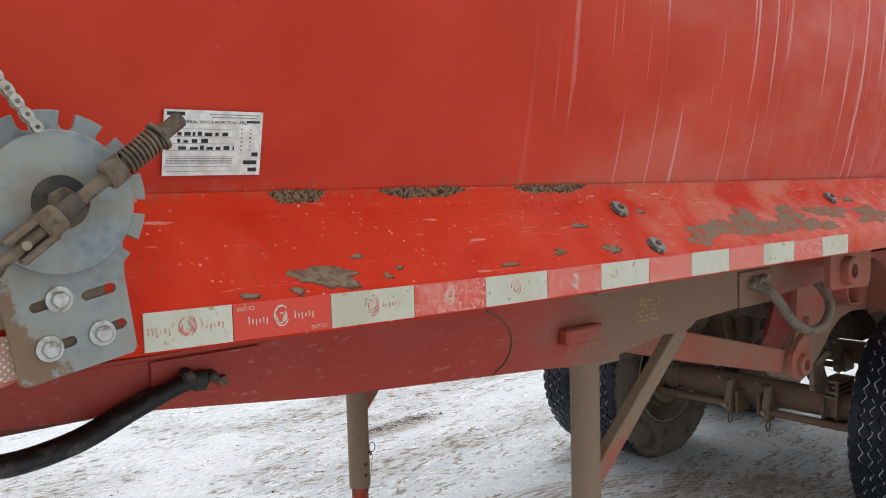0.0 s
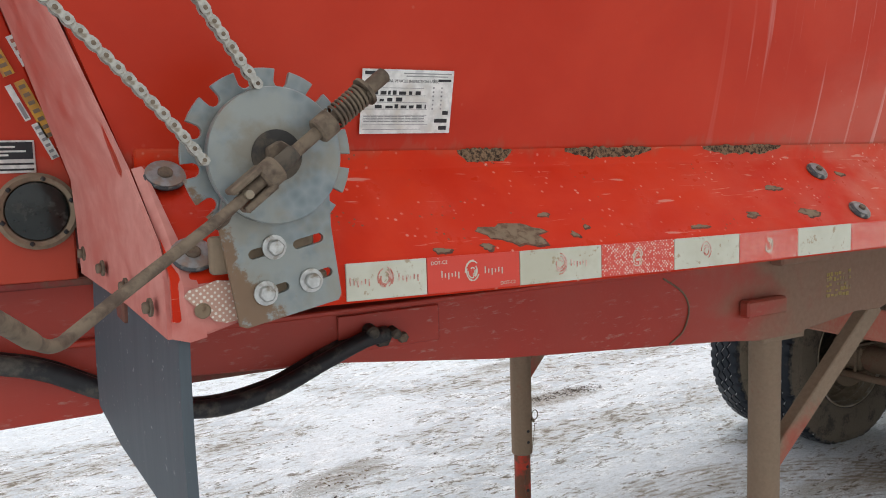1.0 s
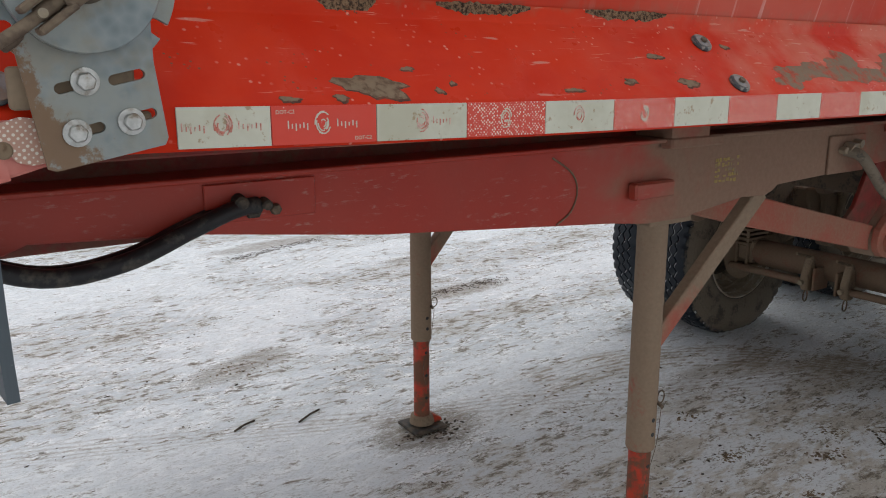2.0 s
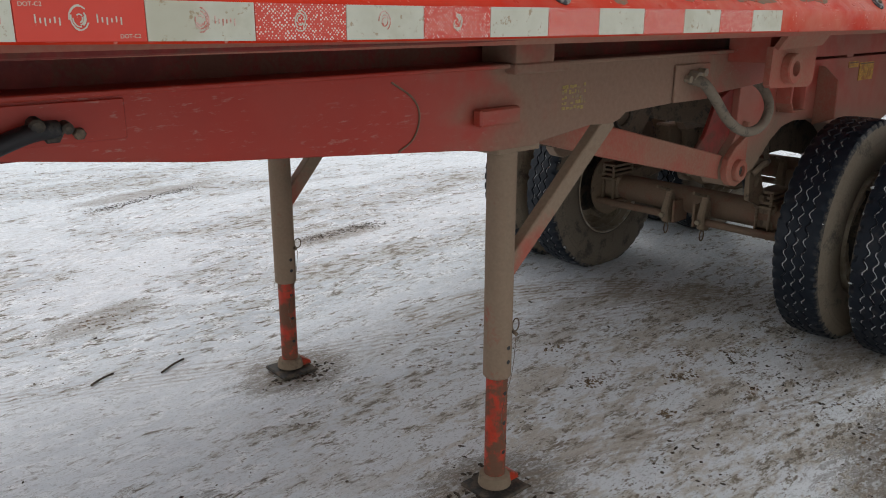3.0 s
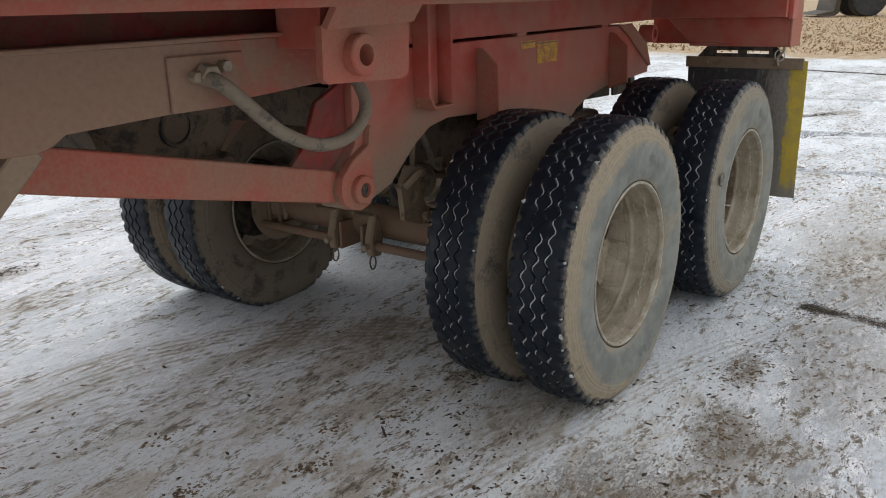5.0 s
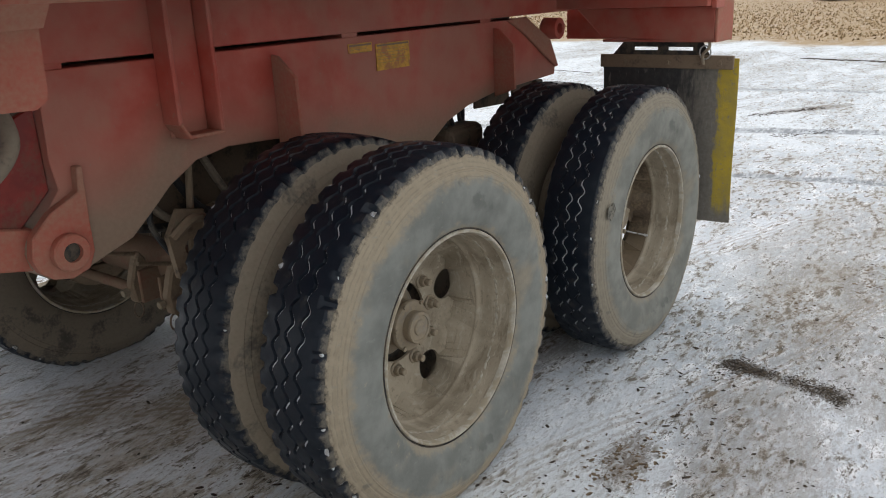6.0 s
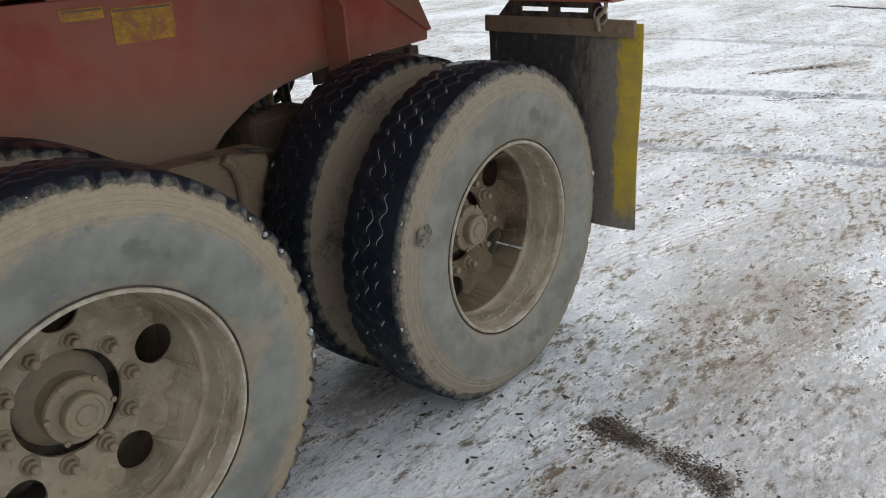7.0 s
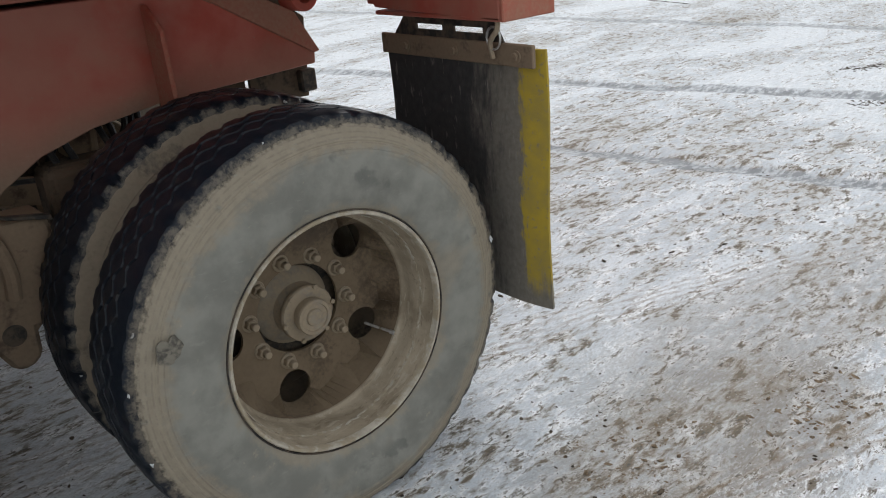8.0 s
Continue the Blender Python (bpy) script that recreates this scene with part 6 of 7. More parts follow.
def build_wheels():
    edge = finish("rim_edge", lathe([(0.3185, -0.106), (0.3215, -0.1170), (0.3245, -0.1165), (0.3215, -0.102)], 84, closed=True), STEEL_DARK)
    lip = finish("rim_lip", lathe([(0.3070, -0.100), (0.3080, -0.114), (0.3105, -0.1185), (0.3160, -0.1190), (0.3192, -0.1155), (0.3194, -0.104)], 84, closed=True), RIM_LIP)
    weld = weld_mesh()
    bits = []
    for seed in (3, 8, 11):
        rs, bm = random.Random(seed), bmesh.new()
        for j in range(53):
            for side in (-1, 1):
                if rs.random() > (0.52 if seed == 3 else 0.30 if side < 0 else 0.18):
                    continue
                t, s = 2 * math.pi * (j * 6 + 0.5) / 318, rs.choice((0.003, 0.004, 0.006, 0.009, 0.013)) * (1.2 if seed == 3 else 1.0)
                one = bmesh.new()
                bmesh.ops.create_icosphere(one, subdivisions=2, radius=1)
                ph = rs.uniform(0, 9)
                for v in one.verts:
                    v.co *= 1 + 0.55 * noise.noise((v.co.x * 1.7 + ph, v.co.y * 1.7, v.co.z * 1.7))
                one.transform(Matrix.Rotation(-t + rs.uniform(-0.012, 0.012), 4, "Y") @ Matrix.Translation((0.5345, side * rs.uniform(0.088, 0.100), 0)) @ Matrix.Rotation(-0.5 * side, 4, "Z") @ Matrix.Diagonal((0.0060, min(0.014, s * rs.uniform(0.8, 1.6)), s * rs.uniform(0.5, 1.2), 1)))
                join(bm, one)
        bits.append(finish("packed_snow", bm, SNOWBIT))
    rim, disc = rim_mesh(RIM, "rim"), disc_mesh(RIM, "disc")
    disc2 = disc_mesh(RIM_DARK, "stained_disc")
    nut = finish("wheel_nut", join(join(rod((0, 0, 0), (0, -0.022, 0), 0.0175, 6, 0.003), rod((0, 0.004, 0), (0, -0.005, 0), 0.0240, 16, 0.002)), rod((0, -0.020, 0), (0, -0.040, 0), 0.0110, 12, 0.003)), HUB)
    drum = finish("brake_drum", lathe([(0.20, 0.155), (0.205, 0.16), (0.205, 0.30), (0.195, 0.31)], 40), STEEL_DARK)
    hub = finish("hub", lathe([(0.1159, 0.165), (0.1121, 0.140), (0.0950, 0.124), (0.0748, 0.110), (0.0661, 0.078), (0.0766, 0.072), (0.0792, 0.068), (0.0792, 0.058), (0.0757, 0.053), (0.0539, 0.050)], 48), HUB)
    cap = finish("hub_cap", lathe([(0.0487, 0.055), (0.0483, 0.034), (0.0509, 0.031), (0.0509, 0.024), (0.0483, 0.020), (0.0396, 0.0195), (0.0374, 0.0235), (0.0252, 0.0245), (0.0226, 0.0195), (0.0187, 0.0180), (0.0017, 0.0175)], 40), HUB)
    hb = finish("hub_bolt", rod((0, 0, 0), (0, -0.007, 0), 0.0075, 6, 0.001), HUB)

    def wheel(x, y, walls, turn, face, flip=False, label=""):
        m = Matrix.Translation((x, y, HZ)) @ (Matrix.Rotation(math.pi, 4, "Z") if flip else Matrix()) @ Matrix.Rotation(radians(turn), 4, "Y")
        w = part("wheel", rim, None, trailer, label, at=m)
        part("tyre", tyre_mesh(*walls, turn), None, w, at=Matrix.Rotation(radians(-turn), 4, "Y"))
        part("rim_edge", edge, None, w)
        part("rim_lip", lip, None, w)
        part("rim_wear", weld, None, w, "pale worn band inside the rim")
        tagged(part("packed_snow", bits[int(turn) % 3], None, w), "bits of snow stuck in the tread shoulders", kind="stuff")
        part("wheel_disc", disc2 if face == 2 else disc, None, w)
        if face:
            part("brake_drum", drum, None, w)
            part("hub", hub, None, w)
            part("hub_cap", cap, None, w)
            for k in range(10):
                a = 2 * math.pi * k / 10 + 0.2
                part("wheel_nut", nut, None, w, at=Matrix.Translation((0.150 * math.cos(a), dish(0.15), 0.150 * math.sin(a))))
            for k in range(6):
                a = 2 * math.pi * k / 6
                part("hub_bolt", hb, None, w, at=Matrix.Translation((0.0760 * math.cos(a), 0.053, 0.0760 * math.sin(a))))
        return w

    tan, grey, plain = (WALL_TAN, WALL_DARK, "tan_tyre", 0.9), (WALL_GREY, WALL_DARK, "grey_tyre", 0.35), (WALL_DARK, WALL_MID, "plain_tyre", 0.6)
    turned = 52.5
    wheel(HX1, WY1, tan, 6, 1, label="dual wheel with tan mud on its tyre and a deep dusty steel rim")
    w2 = wheel(HX2, WY2, grey, turned, 2, label="dual wheel with grey dusty sidewall, oil-stained disc and worn rim")
    back = Matrix.Rotation(radians(-turned), 4, "Y")
    part("valve_stem", tube(smooth_line([(0.202, 0.100, -0.126), (0.222, 0.060, -0.136), (0.2385, 0.024, -0.1435)], 4), 0.0042, 8), BOLT, w2, at=back)
    part("valve_cap", rod((0.2365, 0.027, -0.1425), (0.2430, 0.012, -0.1465), 0.0068, 10, 0.001), BOLT, w2, at=back)
    bm = slab(ragged(-0.444, 0.154, 0.026, 0.033, 4), -0.1365, -0.1335, bevel=0)
    part("scuff_mark", bm, STAIN, w2, "dark rubbed smudge", at=back)
    for x, t in ((HX1, 13), (HX2, 31)):
        wheel(x, 0.539, plain, t, 0, True, "inner dual wheel with dark dirty sidewalls")
    for x, t in ((HX1, 5), (HX2, 25)):
        wheel(x, 2 * MID - 0.539, plain, t, 0, False, "inner dual wheel with dark dirty sidewalls")
        wheel(x, 2 * MID - 0.175, plain, t + 9, 1, True, "outer dual wheel on the far side")


def build_axles():
    for x in (HX1, HX2):
        ax = part("axle", tube([(x, 0.60, HZ), (x, 0.72, HZ), (x, 0.80, HZ - 0.005), (x, 1.84, HZ - 0.005), (x, 1.92, HZ), (x, 2.04, HZ)], [0.06, 0.062, 0.078, 0.078, 0.062, 0.06], 20), BROWN_RED, trailer, "mud-coated reddish brown axle tube with brake gear")
        for y, s in ((0.64, 1), (2.00, -1)):
            part("backing_plate", lathe([(0.19, y), (0.195, y + 0.012 * s), (0.08, y + 0.02 * s)], 32, (x, 0, HZ)), MUCK, ax)
            part("cam_shaft", tube([(x - 0.13, y, HZ - 0.085), (x - 0.13, y + 0.61 * s if s > 0 else y - 0.52, HZ - 0.085)], 0.021, 12), BROWN_RED, ax)
            ys = y + 0.61 * s if s > 0 else y - 0.52
            sl = slab([(x - 0.165, HZ - 0.125), (x - 0.10, HZ - 0.135), (x - 0.085, HZ - 0.06), (x - 0.10, HZ + 0.04), (x - 0.125, HZ + 0.075), (x - 0.15, HZ + 0.03), (x - 0.175, HZ - 0.05)], ys - 0.022, ys + 0.022, bevel=0.008)
            part("slack_adjuster", sl, MUCK, ax)
            part("adjuster_nut", rod((x - 0.18, ys, HZ - 0.075), (x - 0.205, ys, HZ - 0.078), 0.016, 6, 0.002), HUB, ax)
            part("pin_clip", tube([(x - 0.155 + 0.020 * math.cos(t), ys - 0.01, HZ - 0.155 + 0.032 * math.sin(t)) for t in [k * 0.42 for k in range(16)]], 0.004, 6), RUST, ax)
            part("cam_bracket", box(x - 0.16, x - 0.02, ys + 0.05 * s - 0.008, ys + 0.05 * s + 0.008, HZ - 0.12, HZ + 0.01, 0.004), BROWN_RED, ax)
            part("push_rod", rod((x - 0.125, ys, HZ + 0.06), (x - 0.26, ys, HZ + 0.10), 0.008, 8), MUCK, ax)
            ch = lathe([(0.045, 0.0), (0.082, 0.02), (0.088, 0.055), (0.098, 0.058), (0.098, 0.075), (0.088, 0.078), (0.088, 0.13), (0.072, 0.155), (0.03, 0.16)], 28, axis="x")
            ch.transform(Matrix.Translation((x + 0.13, ys + 0.02 * s, HZ + 0.15)))
            part("brake_chamber", ch, MUCK, ax)
        for y in (0.93, 1.94):
            for k in range(4):
                part("spring_plate", box(x - 0.11 + 0.006 * k, x + 0.11 - 0.006 * k, y - 0.05, y + 0.05, HZ + 0.045 + 0.027 * k, HZ + 0.061 + 0.027 * k, 0.003), MUCK, ax)
            for sx in (-0.092, 0.092):
                for sy in (-0.036, 0.036):
                    part("u_bolt_leg", rod((x + sx, y + sy, HZ - 0.12), (x + sx, y + sy, HZ + 0.13), 0.0095, 8), MUCK, ax)
            part("spring_seat", box(x - 0.11, x + 0.11, y - 0.055, y + 0.055, HZ - 0.10, HZ - 0.075, 0.005), MUCK, ax)
            part("clamp_block", box(x - 0.075, x + 0.075, y - 0.06, y + 0.06, HZ - 0.07, HZ + 0.07, 0.012), MUCK, ax)
    # equaliser beams and saddles between the wheels
    for y0, y1 in ((0.665, 0.775), (2 * MID - 0.775, 2 * MID - 0.665)):
        beam = part("equaliser_saddle", slab([(4.30, 0.875), (4.79, 0.86), (4.80, 0.80), (4.77, 0.74), (4.76, 0.62), (4.735, 0.56), (4.70, 0.56), (4.695, 0.48), (4.66, 0.452), (4.62, 0.46), (4.585, 0.53), (4.50, 0.55), (4.42, 0.60), (4.36, 0.70), (4.31, 0.80)], y0, y1, bevel=0.012), MUCK, trailer, "thick mud-coated cast saddle between the wheels")
        for x in (4.42, 4.62):
            part("saddle_rib", tube(smooth_line([(x, y0 - 0.004, 0.86), (x + 0.035, y0 - 0.012, 0.82), (x + 0.05, y0 - 0.014, 0.74), (x + 0.045, y0 - 0.004, 0.66)], 5), 0.02, 10), MUCK, beam)
        part("saddle_hole", lathe([(0.03, y0 - 0.002), (0.03, y0 + 0.01)], 20, (4.64, 0, 0.56)), STEEL_DARK, beam)
        part("saddle_lip", slab([(4.66, 0.885), (4.80, 0.855), (4.80, 0.84), (4.70, 0.865)], y0 - 0.02, y0), STEEL_DARK, beam)
        part("walking_beam", slab([(HX1 - 0.1, HZ + 0.05), (4.40, 0.70), (4.75, 0.70), (HX2 + 0.1, HZ + 0.05), (HX2 + 0.1, HZ - 0.05), (4.75, 0.58), (4.40, 0.58), (HX1 - 0.1, HZ - 0.05)], y0 + 0.03, y1 - 0.01, bevel=0.012), MUCK, beam)
    # dark inner plates, added to close the arches, and brackets between the side frames
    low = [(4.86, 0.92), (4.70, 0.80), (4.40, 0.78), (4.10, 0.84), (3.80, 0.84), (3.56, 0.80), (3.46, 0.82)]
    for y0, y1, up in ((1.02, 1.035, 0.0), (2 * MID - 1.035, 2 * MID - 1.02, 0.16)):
        part("arch_fill_plate", slab([(3.42, 1.50), (5.70, 1.50), (5.66, 1.16), (5.10, 1.10)] + [(x, z + up) for x, z in low], y0, y1), CLUTTER, trailer)
    for k, x in enumerate((3.60, 4.98)):
        cb = part("chamber_bracket", slab([(x - 0.05, 0.66), (x + 0.06, 0.62), (x + 0.10, 0.68), (x + 0.05, 0.78), (x + 0.07, 0.86), (x - 0.02, 0.88), (x - 0.07, 0.80)], 0.90, 0.925, [ring_points(x + 0.01, 0.75, 0.028, 14)]), MUCK, trailer, "mud-caked brake bracket behind the hanger")
        part("bracket_ear", tube(smooth_line([(x - 0.06, 0.89, 0.80), (x - 0.01, 0.86, 0.85), (x + 0.05, 0.88, 0.84)], 5), 0.016, 8), MUCK, cb)
        part("bracket_strut", rod((x + 0.02, 0.93, 0.66), (x + 0.06, 0.93, 1.04), 0.012, 8), MUCK, cb)
        part("bracket_hose", tube(smooth_line([(x - 0.04, 0.93, 0.72), (x - 0.10, 0.94, 0.86), (x - 0.02, 0.96, 1.0), (x + 0.05, 0.97, 1.12)], 6), 0.010, 8), RUBBER, cb)
        part("bracket_nut", rod((x + 0.075, 0.90, 0.655), (x + 0.075, 0.875, 0.655), 0.020, 6, 0.003), MUCK, cb)
    # hopper shape added to darken the opening under the tank
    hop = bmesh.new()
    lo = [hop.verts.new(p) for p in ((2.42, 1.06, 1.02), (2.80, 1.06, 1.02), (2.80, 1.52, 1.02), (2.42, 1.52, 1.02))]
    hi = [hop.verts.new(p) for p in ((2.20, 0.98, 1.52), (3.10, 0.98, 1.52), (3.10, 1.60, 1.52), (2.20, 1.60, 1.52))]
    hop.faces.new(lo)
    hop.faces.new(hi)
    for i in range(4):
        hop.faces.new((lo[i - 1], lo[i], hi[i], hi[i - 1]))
    hopper = part("filler_hopper", soften(hop, 0.03, 3), CLUTTER, trailer, "near-black hopper shape added to fill the opening under the tank")
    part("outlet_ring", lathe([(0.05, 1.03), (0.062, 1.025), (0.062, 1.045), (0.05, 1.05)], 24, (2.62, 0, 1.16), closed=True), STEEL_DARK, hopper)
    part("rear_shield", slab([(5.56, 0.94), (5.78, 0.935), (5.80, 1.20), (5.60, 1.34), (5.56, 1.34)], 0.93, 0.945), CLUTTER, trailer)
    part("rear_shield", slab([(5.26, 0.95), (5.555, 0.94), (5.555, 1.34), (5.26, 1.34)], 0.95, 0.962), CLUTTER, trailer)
    part("rear_stub", box(5.74, 5.80, 0.90, 0.96, 0.955, 1.03, 0.006), STEEL_DARK, trailer)
    # block added as dark filler among the brake lines
    part("clutter_block", soften(box(4.84, 5.10, 0.785, 0.92, 0.74, 0.93, 0.02), 0.012, 2), CLUTTER, trailer, "near-black block added for unclear clutter behind the wheel")
    for k in range(2):
        pts = smooth_line([(4.90 + 0.05 * k, 0.85, 0.92), (4.88 + 0.05 * k, 0.85, 1.0), (4.93 + 0.06 * k, 0.86, 1.05), (5.02 + 0.04 * k, 0.88, 1.02), (5.07 + 0.02 * k, 0.90, 0.92)], 6)
        part("brake_line", tube(pts, 0.010, 8), RUBBER, trailer)
    part("spring_bracket", slab([(4.92, 0.72), (5.08, 0.70), (5.16, 0.80), (5.14, 0.94), (5.02, 1.12), (4.90, 1.10)], 1.10, 1.125, [ring_points(5.03, 0.84, 0.03, 14)]), CLUTTER, trailer)
    part("valve_block", box(4.96, 5.08, 0.96, 1.06, 0.90, 1.00, 0.012), MUCK, trailer)
    for k in range(3):
        pts = smooth_line([(5.00 + 0.03 * k, 1.0, 0.99), (5.04 + 0.03 * k, 0.98, 1.08 + 0.02 * k), (5.13 + 0.02 * k, 0.99, 1.07), (5.16 + 0.02 * k, 1.02, 0.95), (5.10, 1.1, 0.86)], 6)
        part("brake_line", tube(pts, 0.011, 8), RUBBER, trailer)
    for k in range(4):
        pts = smooth_line([(3.30 + 0.14 * k, 0.98, 1.06), (3.36 + 0.14 * k, 0.96, 0.93), (3.46 + 0.13 * k, 0.98, 0.84), (3.62 + 0.10 * k, 1.0, 0.80)], 6)
        part("brake_line", tube(pts, 0.014, 8), HOSE_GREY if k % 2 else RUBBER, trailer)
    # air tank, cross beams and lines between the frames
    part("air_reservoir", lathe([(0.02, 0.95), (0.09, 0.97), (0.115, 1.0), (0.115, 1.58), (0.09, 1.61), (0.02, 1.63)], 28, (4.95, 0, 1.06)), STEEL_DARK, trailer, "dark cylindrical air reservoir under the tank")
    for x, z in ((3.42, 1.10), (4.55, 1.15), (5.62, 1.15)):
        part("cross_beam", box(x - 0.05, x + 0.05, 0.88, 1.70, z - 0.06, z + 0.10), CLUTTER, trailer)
    rnd = random.Random(12)
    for k in range(7):
        x0, y0 = 3.35 + 0.28 * k, 0.95 + 0.1 * (k % 3)
        pts = smooth_line([(x0, y0, 1.20), (x0 + rnd.uniform(-0.1, 0.1), y0 + 0.05, 1.0), (x0 + rnd.uniform(-0.1, 0.2), y0 + 0.2, 0.82), (x0 + rnd.uniform(0.0, 0.3), y0 + 0.3, 0.74)], 5)
        part("brake_line", tube(pts, 0.009, 8), RUBBER if k % 2 else MUCK, trailer)


# ---- surroundings ----
def build_loader(x, y):
    """A yellow wheel loader parked far off on the grass."""
    ld = tagged(new("wheel_loader"), "yellow wheel loader parked far off on dry grass", "loader")
    ld.matrix_basis = Matrix.Translation((x, y, 0)) @ Matrix.Rotation(radians(-60), 4, "Z")
    part("body", slab([(-1.6, 1.0), (2.4, 1.0), (2.6, 1.5), (2.5, 2.1), (0.6, 2.3), (0.5, 1.6), (-1.5, 1.5)], -0.75, 0.75, bevel=0.06), YELLOW_PAINT, ld)
    cab = part("cab", slab([(-0.8, 1.5), (0.6, 1.5), (0.5, 3.2), (-0.6, 3.2)], -0.65, 0.65, bevel=0.05), YELLOW_PAINT, ld)
    part("window", slab([(-0.6, 2.1), (0.4, 2.1), (0.38, 3.0), (-0.5, 3.0)], -0.67, -0.64, bevel=0), DARKGLASS, cab)
    part("lift_arm", slab([(-1.4, 1.5), (-1.2, 1.8), (-2.9, 0.9), (-3.0, 0.5)], -0.45, -0.3), YELLOW_PAINT, ld)
    part("lift_arm", slab([(-1.4, 1.5), (-1.2, 1.8), (-2.9, 0.9), (-3.0, 0.5)], 0.3, 0.45), YELLOW_PAINT, ld)
    part("bucket", slab([(-2.8, 1.3), (-2.9, 0.2), (-3.1, 0.06), (-4.0, 0.1), (-3.9, 0.16), (-3.15, 0.3), (-3.0, 1.25)], -1.3, 1.3), STEEL_DARK, ld)
    ty = finish("tyre", lathe([(0.36, -0.27), (0.55, -0.32), (0.78, -0.31), (0.84, -0.24), (0.85, 0.24), (0.78, 0.31), (0.55, 0.32), (0.36, 0.27)], 36), RUBBER)
    ri = finish("rim", lathe([(0.36, -0.25), (0.33, -0.2), (0.15, -0.16), (0.02, -0.2)], 28), YELLOW_PAINT)
    for wx in (-1.5, 1.6):
        for wy in (-0.95, 0.95):
            t = part("wheel", ty, None, ld, "black loader tyre", at=Matrix.Translation((wx, wy, 0.83)) @ (Matrix() if wy < 0 else Matrix.Rotation(math.pi, 4, "Z")))
            part("rim", ri, None, t)


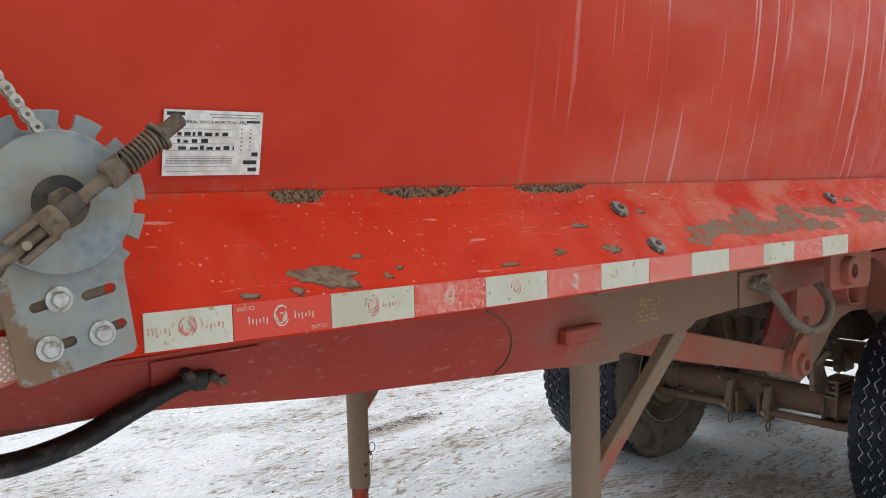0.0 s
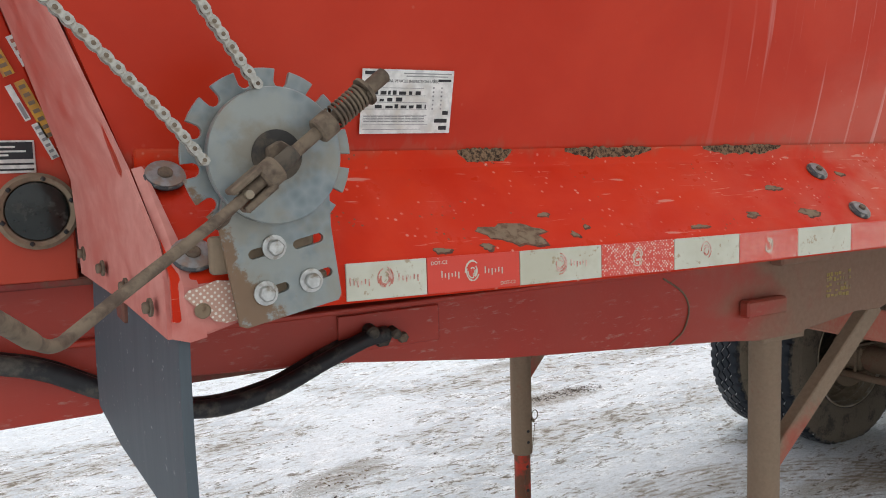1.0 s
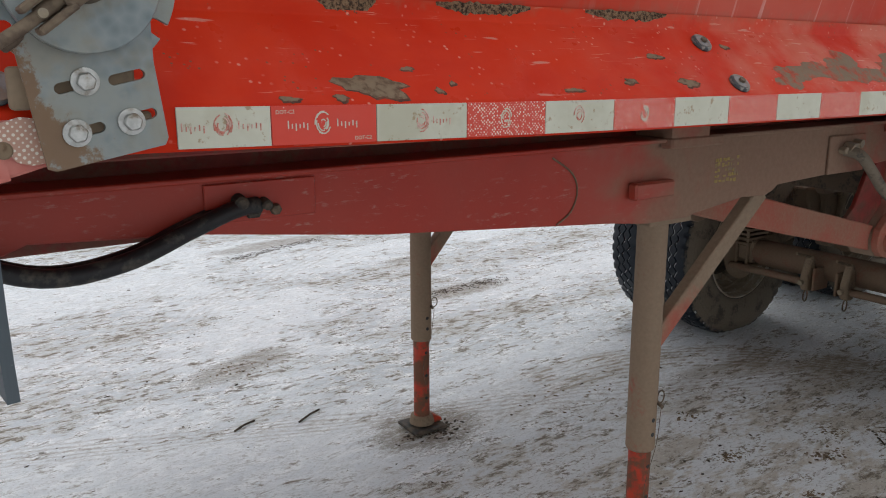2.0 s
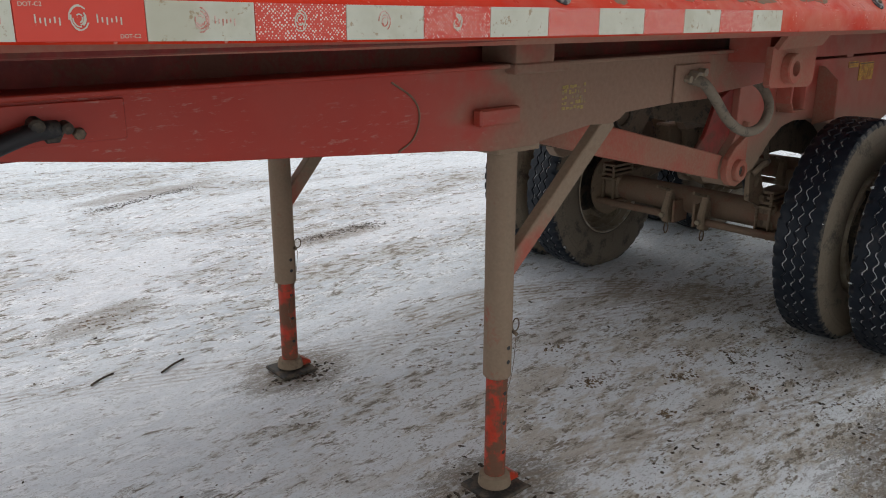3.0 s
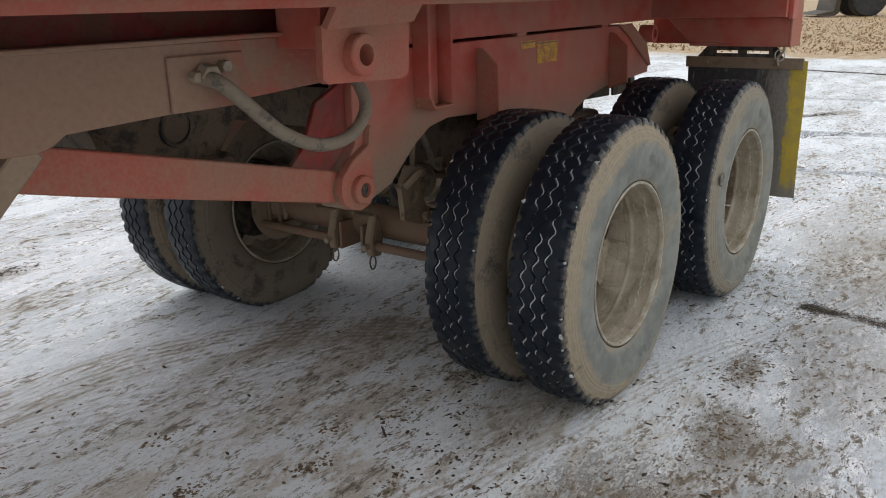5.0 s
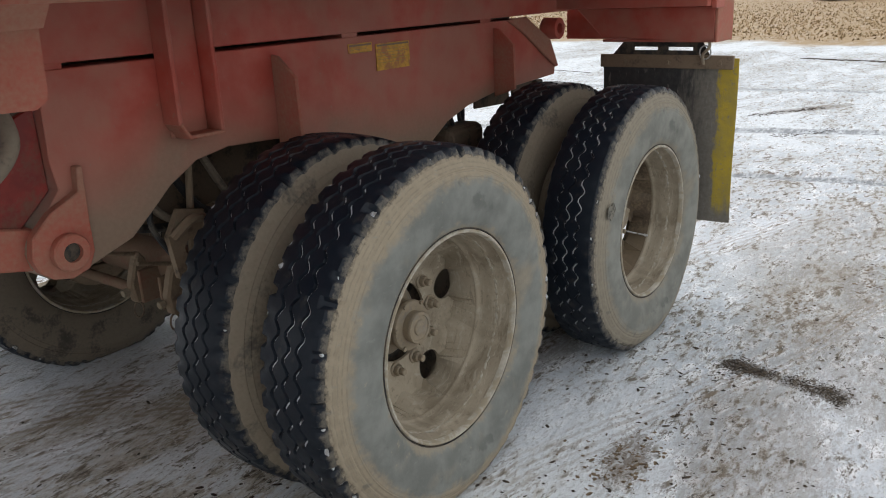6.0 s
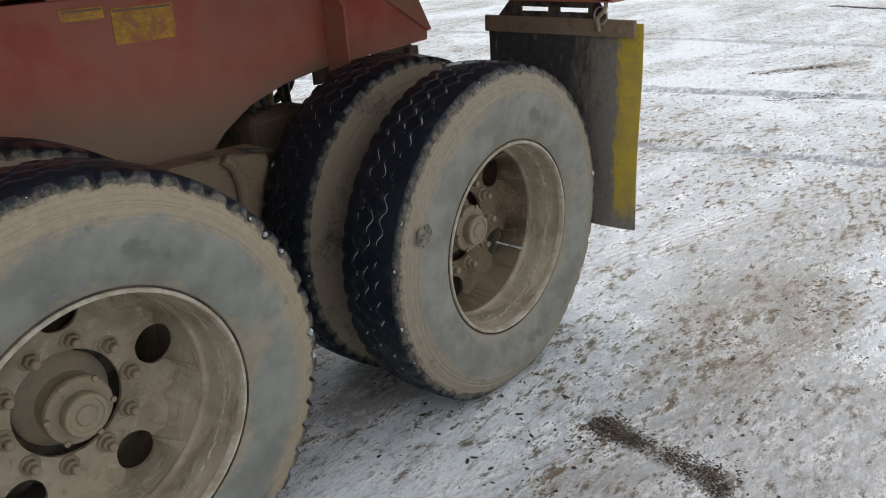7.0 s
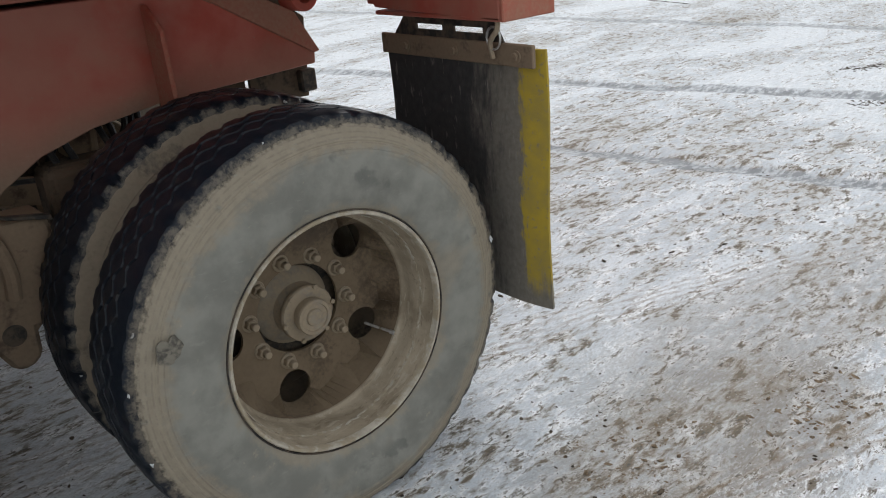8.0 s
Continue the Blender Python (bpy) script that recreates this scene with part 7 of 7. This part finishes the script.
def build_surroundings():
    rnd = random.Random(21)
    near = []
    for _ in range(1500):
        x, y = rnd.uniform(-1.5, 9.5), rnd.gauss(0.6, 1.6)
        if -2 < y < 7.5:
            near.append((x, y, rnd.choice((0.003, 0.003, 0.004, 0.005, 0.008)), rnd.uniform(0.3, 0.6)))
    for _ in range(1800):
        near.append((rnd.uniform(-1, 18), rnd.uniform(-2, 12), rnd.choice((0.004, 0.006, 0.009)), rnd.uniform(0.2, 0.5)))
    for _ in range(7500):
        near.append((rnd.uniform(-1, 12), rnd.uniform(-2.5, 8), rnd.choice((0.002, 0.003, 0.004, 0.006)), rnd.uniform(0.15, 0.4)))
    for _ in range(1500):
        near.append((rnd.gauss(2.8, 0.6), rnd.gauss(0.45, 0.40), rnd.choice((0.002, 0.003, 0.004, 0.007)), rnd.uniform(0.2, 0.5)))
    for _ in range(900):
        near.append((rnd.gauss(4.9, 1.0), rnd.gauss(-0.45, 0.35), rnd.choice((0.002, 0.003, 0.004, 0.007)), rnd.uniform(0.2, 0.5)))
    for cx, cy in ((1.5, 0.67), (1.5, 1.94)):
        for _ in range(300):
            a, r = rnd.uniform(0, 6.28), 0.06 + abs(rnd.gauss(0, 0.06))
            near.append((cx + r * math.cos(a), cy + r * math.sin(a), rnd.uniform(0.003, 0.009), rnd.uniform(0.3, 0.7)))
    # broken mud dropped by the wheels: place, spread and number
    crumbs = []
    for cx, cy, w, n in ((2.99, 0.84, 0.05, 110), (2.77, 0.73, 0.05, 120), (2.44, 0.96, 0.045, 110), (2.41, 0.58, 0.025, 60), (2.86, 0.44, 0.045, 70), (2.60, 1.30, 0.06, 60), (3.20, 0.70, 0.06, 70), (2.95, -0.25, 0.22, 620), (3.40, -0.45, 0.25, 420), (3.77, -0.35, 0.10, 200), (4.30, -0.26, 0.11, 260), (6.45, -0.62, 0.12, 160), (5.9, -0.35, 0.16, 160), (1.06, 3.18, 0.14, 160), (2.3, 1.75, 0.3, 160)):
        for _ in range(n):
            crumbs.append((rnd.gauss(cx, w), rnd.gauss(cy, w * 0.55), rnd.choice((0.002, 0.0025, 0.003, 0.004, 0.007)), rnd.uniform(0.2, 0.5)))
    lumps("mud_crumbs", crumbs, MUDBIT, "brown crumbs of frozen mud dropped by the wheels", "mud")
    lumps("frozen_clods", near, SOIL, "small dark clods and wood bits strewn over the packed snow", "debris", True)
    pile = []
    for _ in range(1500):
        u = 0.5 + rnd.choice((-0.5, 0.5)) * rnd.random() ** 0.6
        pile.append((5.20 + rnd.gauss(0, 0.042) * (1.25 - 0.7 * math.sin(math.pi * u)) - 0.05 * u, -0.30 - 0.46 * u + rnd.gauss(0, 0.02), rnd.uniform(0.0015, 0.0040), rnd.uniform(0.3, 0.6)))
    lumps("soil_streak", pile, SOIL, "dark streak of loose black soil on the snow", "soil")
    far = []
    for (ax, ay), (bx, by), n, s in (((17.8, 2.6), (17.3, 0.9), 300, 0.02), ((11.3, 1.5), (12.1, 0.95), 200, 0.009), ((3.45, 3.80), (2.70, 3.76), 500, 0.005), ((2.9, 5.9), (1.9, 5.6), 500, 0.0055), ((10.2, 0.95), (10.7, 0.5), 160, 0.007)):
        for _ in range(n):
            u = rnd.random()
            far.append((ax + (bx - ax) * u + rnd.gauss(0, 0.05), ay + (by - ay) * u + rnd.gauss(0, 0.035 + s), rnd.uniform(0.5, 1.4) * s, 0.35))
    lumps("mud_ridges", far, SOIL, "low ridges of dark mud along old tyre tracks", "mud")
    for k, (x, y, a, L) in enumerate(((1.10, 2.36, 0.5, 0.16), (0.80, 2.42, 0.45, 0.13), (3.08, 0.66, 0.9, 0.07), (14.8, 5.6, 1.3, 0.9))):
        z = ground_height(x, y) + 0.008
        d = Vector((math.cos(a), math.sin(a), 0))
        p = Vector((x, y, z))
        bm = tube(smooth_line([p - d * L / 2, p + Vector((0.004, 0.006, 0.003)), p + d * L / 2], 4), 0.005 if k < 2 else 0.004, 7)
        tagged(part("twig", bm, SOIL), "short dark broken twig lying on the snow", "twig")
    # dry grass beyond the yard
    verts, faces = [], []
    for _ in range(42000):
        x = 20.5 + abs(rnd.gauss(0, 1)) * 14
        y = rnd.uniform(-14, 40)
        if x < 21.5 + 0.05 * y + rnd.uniform(-0.5, 1.5):
            continue
        h, w = rnd.uniform(0.015, 0.07), rnd.uniform(0.012, 0.045)
        a, l = rnd.uniform(0, 3.14), rnd.uniform(-0.15, 0.15)
        k = len(verts)
        c, s = math.cos(a) * w, math.sin(a) * w
        verts += [(x - c, y - s, -0.01), (x + c, y + s, -0.01), (x + l, y + l * 0.6, h)]
        faces.append((k, k + 1, k + 2))
    me = bpy.data.meshes.new("dry_grass")
    me.from_pydata(verts, [], faces)
    me.materials.append(STRAW)
    tagged(new("dry_grass", me), "field of short dead brown grass beyond the yard", "grass", kind="stuff")
    build_loader(48.5, 5.6)


build_ground()
build_tank()
build_skirt()
build_front()
build_rails()
build_leg(0.675)
build_leg(1.965, True)
build_hanger(0.80, 0.91)
build_hanger(2 * MID - 0.86, 2 * MID - 0.80, False)
build_eye_plate()
build_rear()
build_wheels()
build_axles()
build_label()
build_ratchet()
build_surroundings()
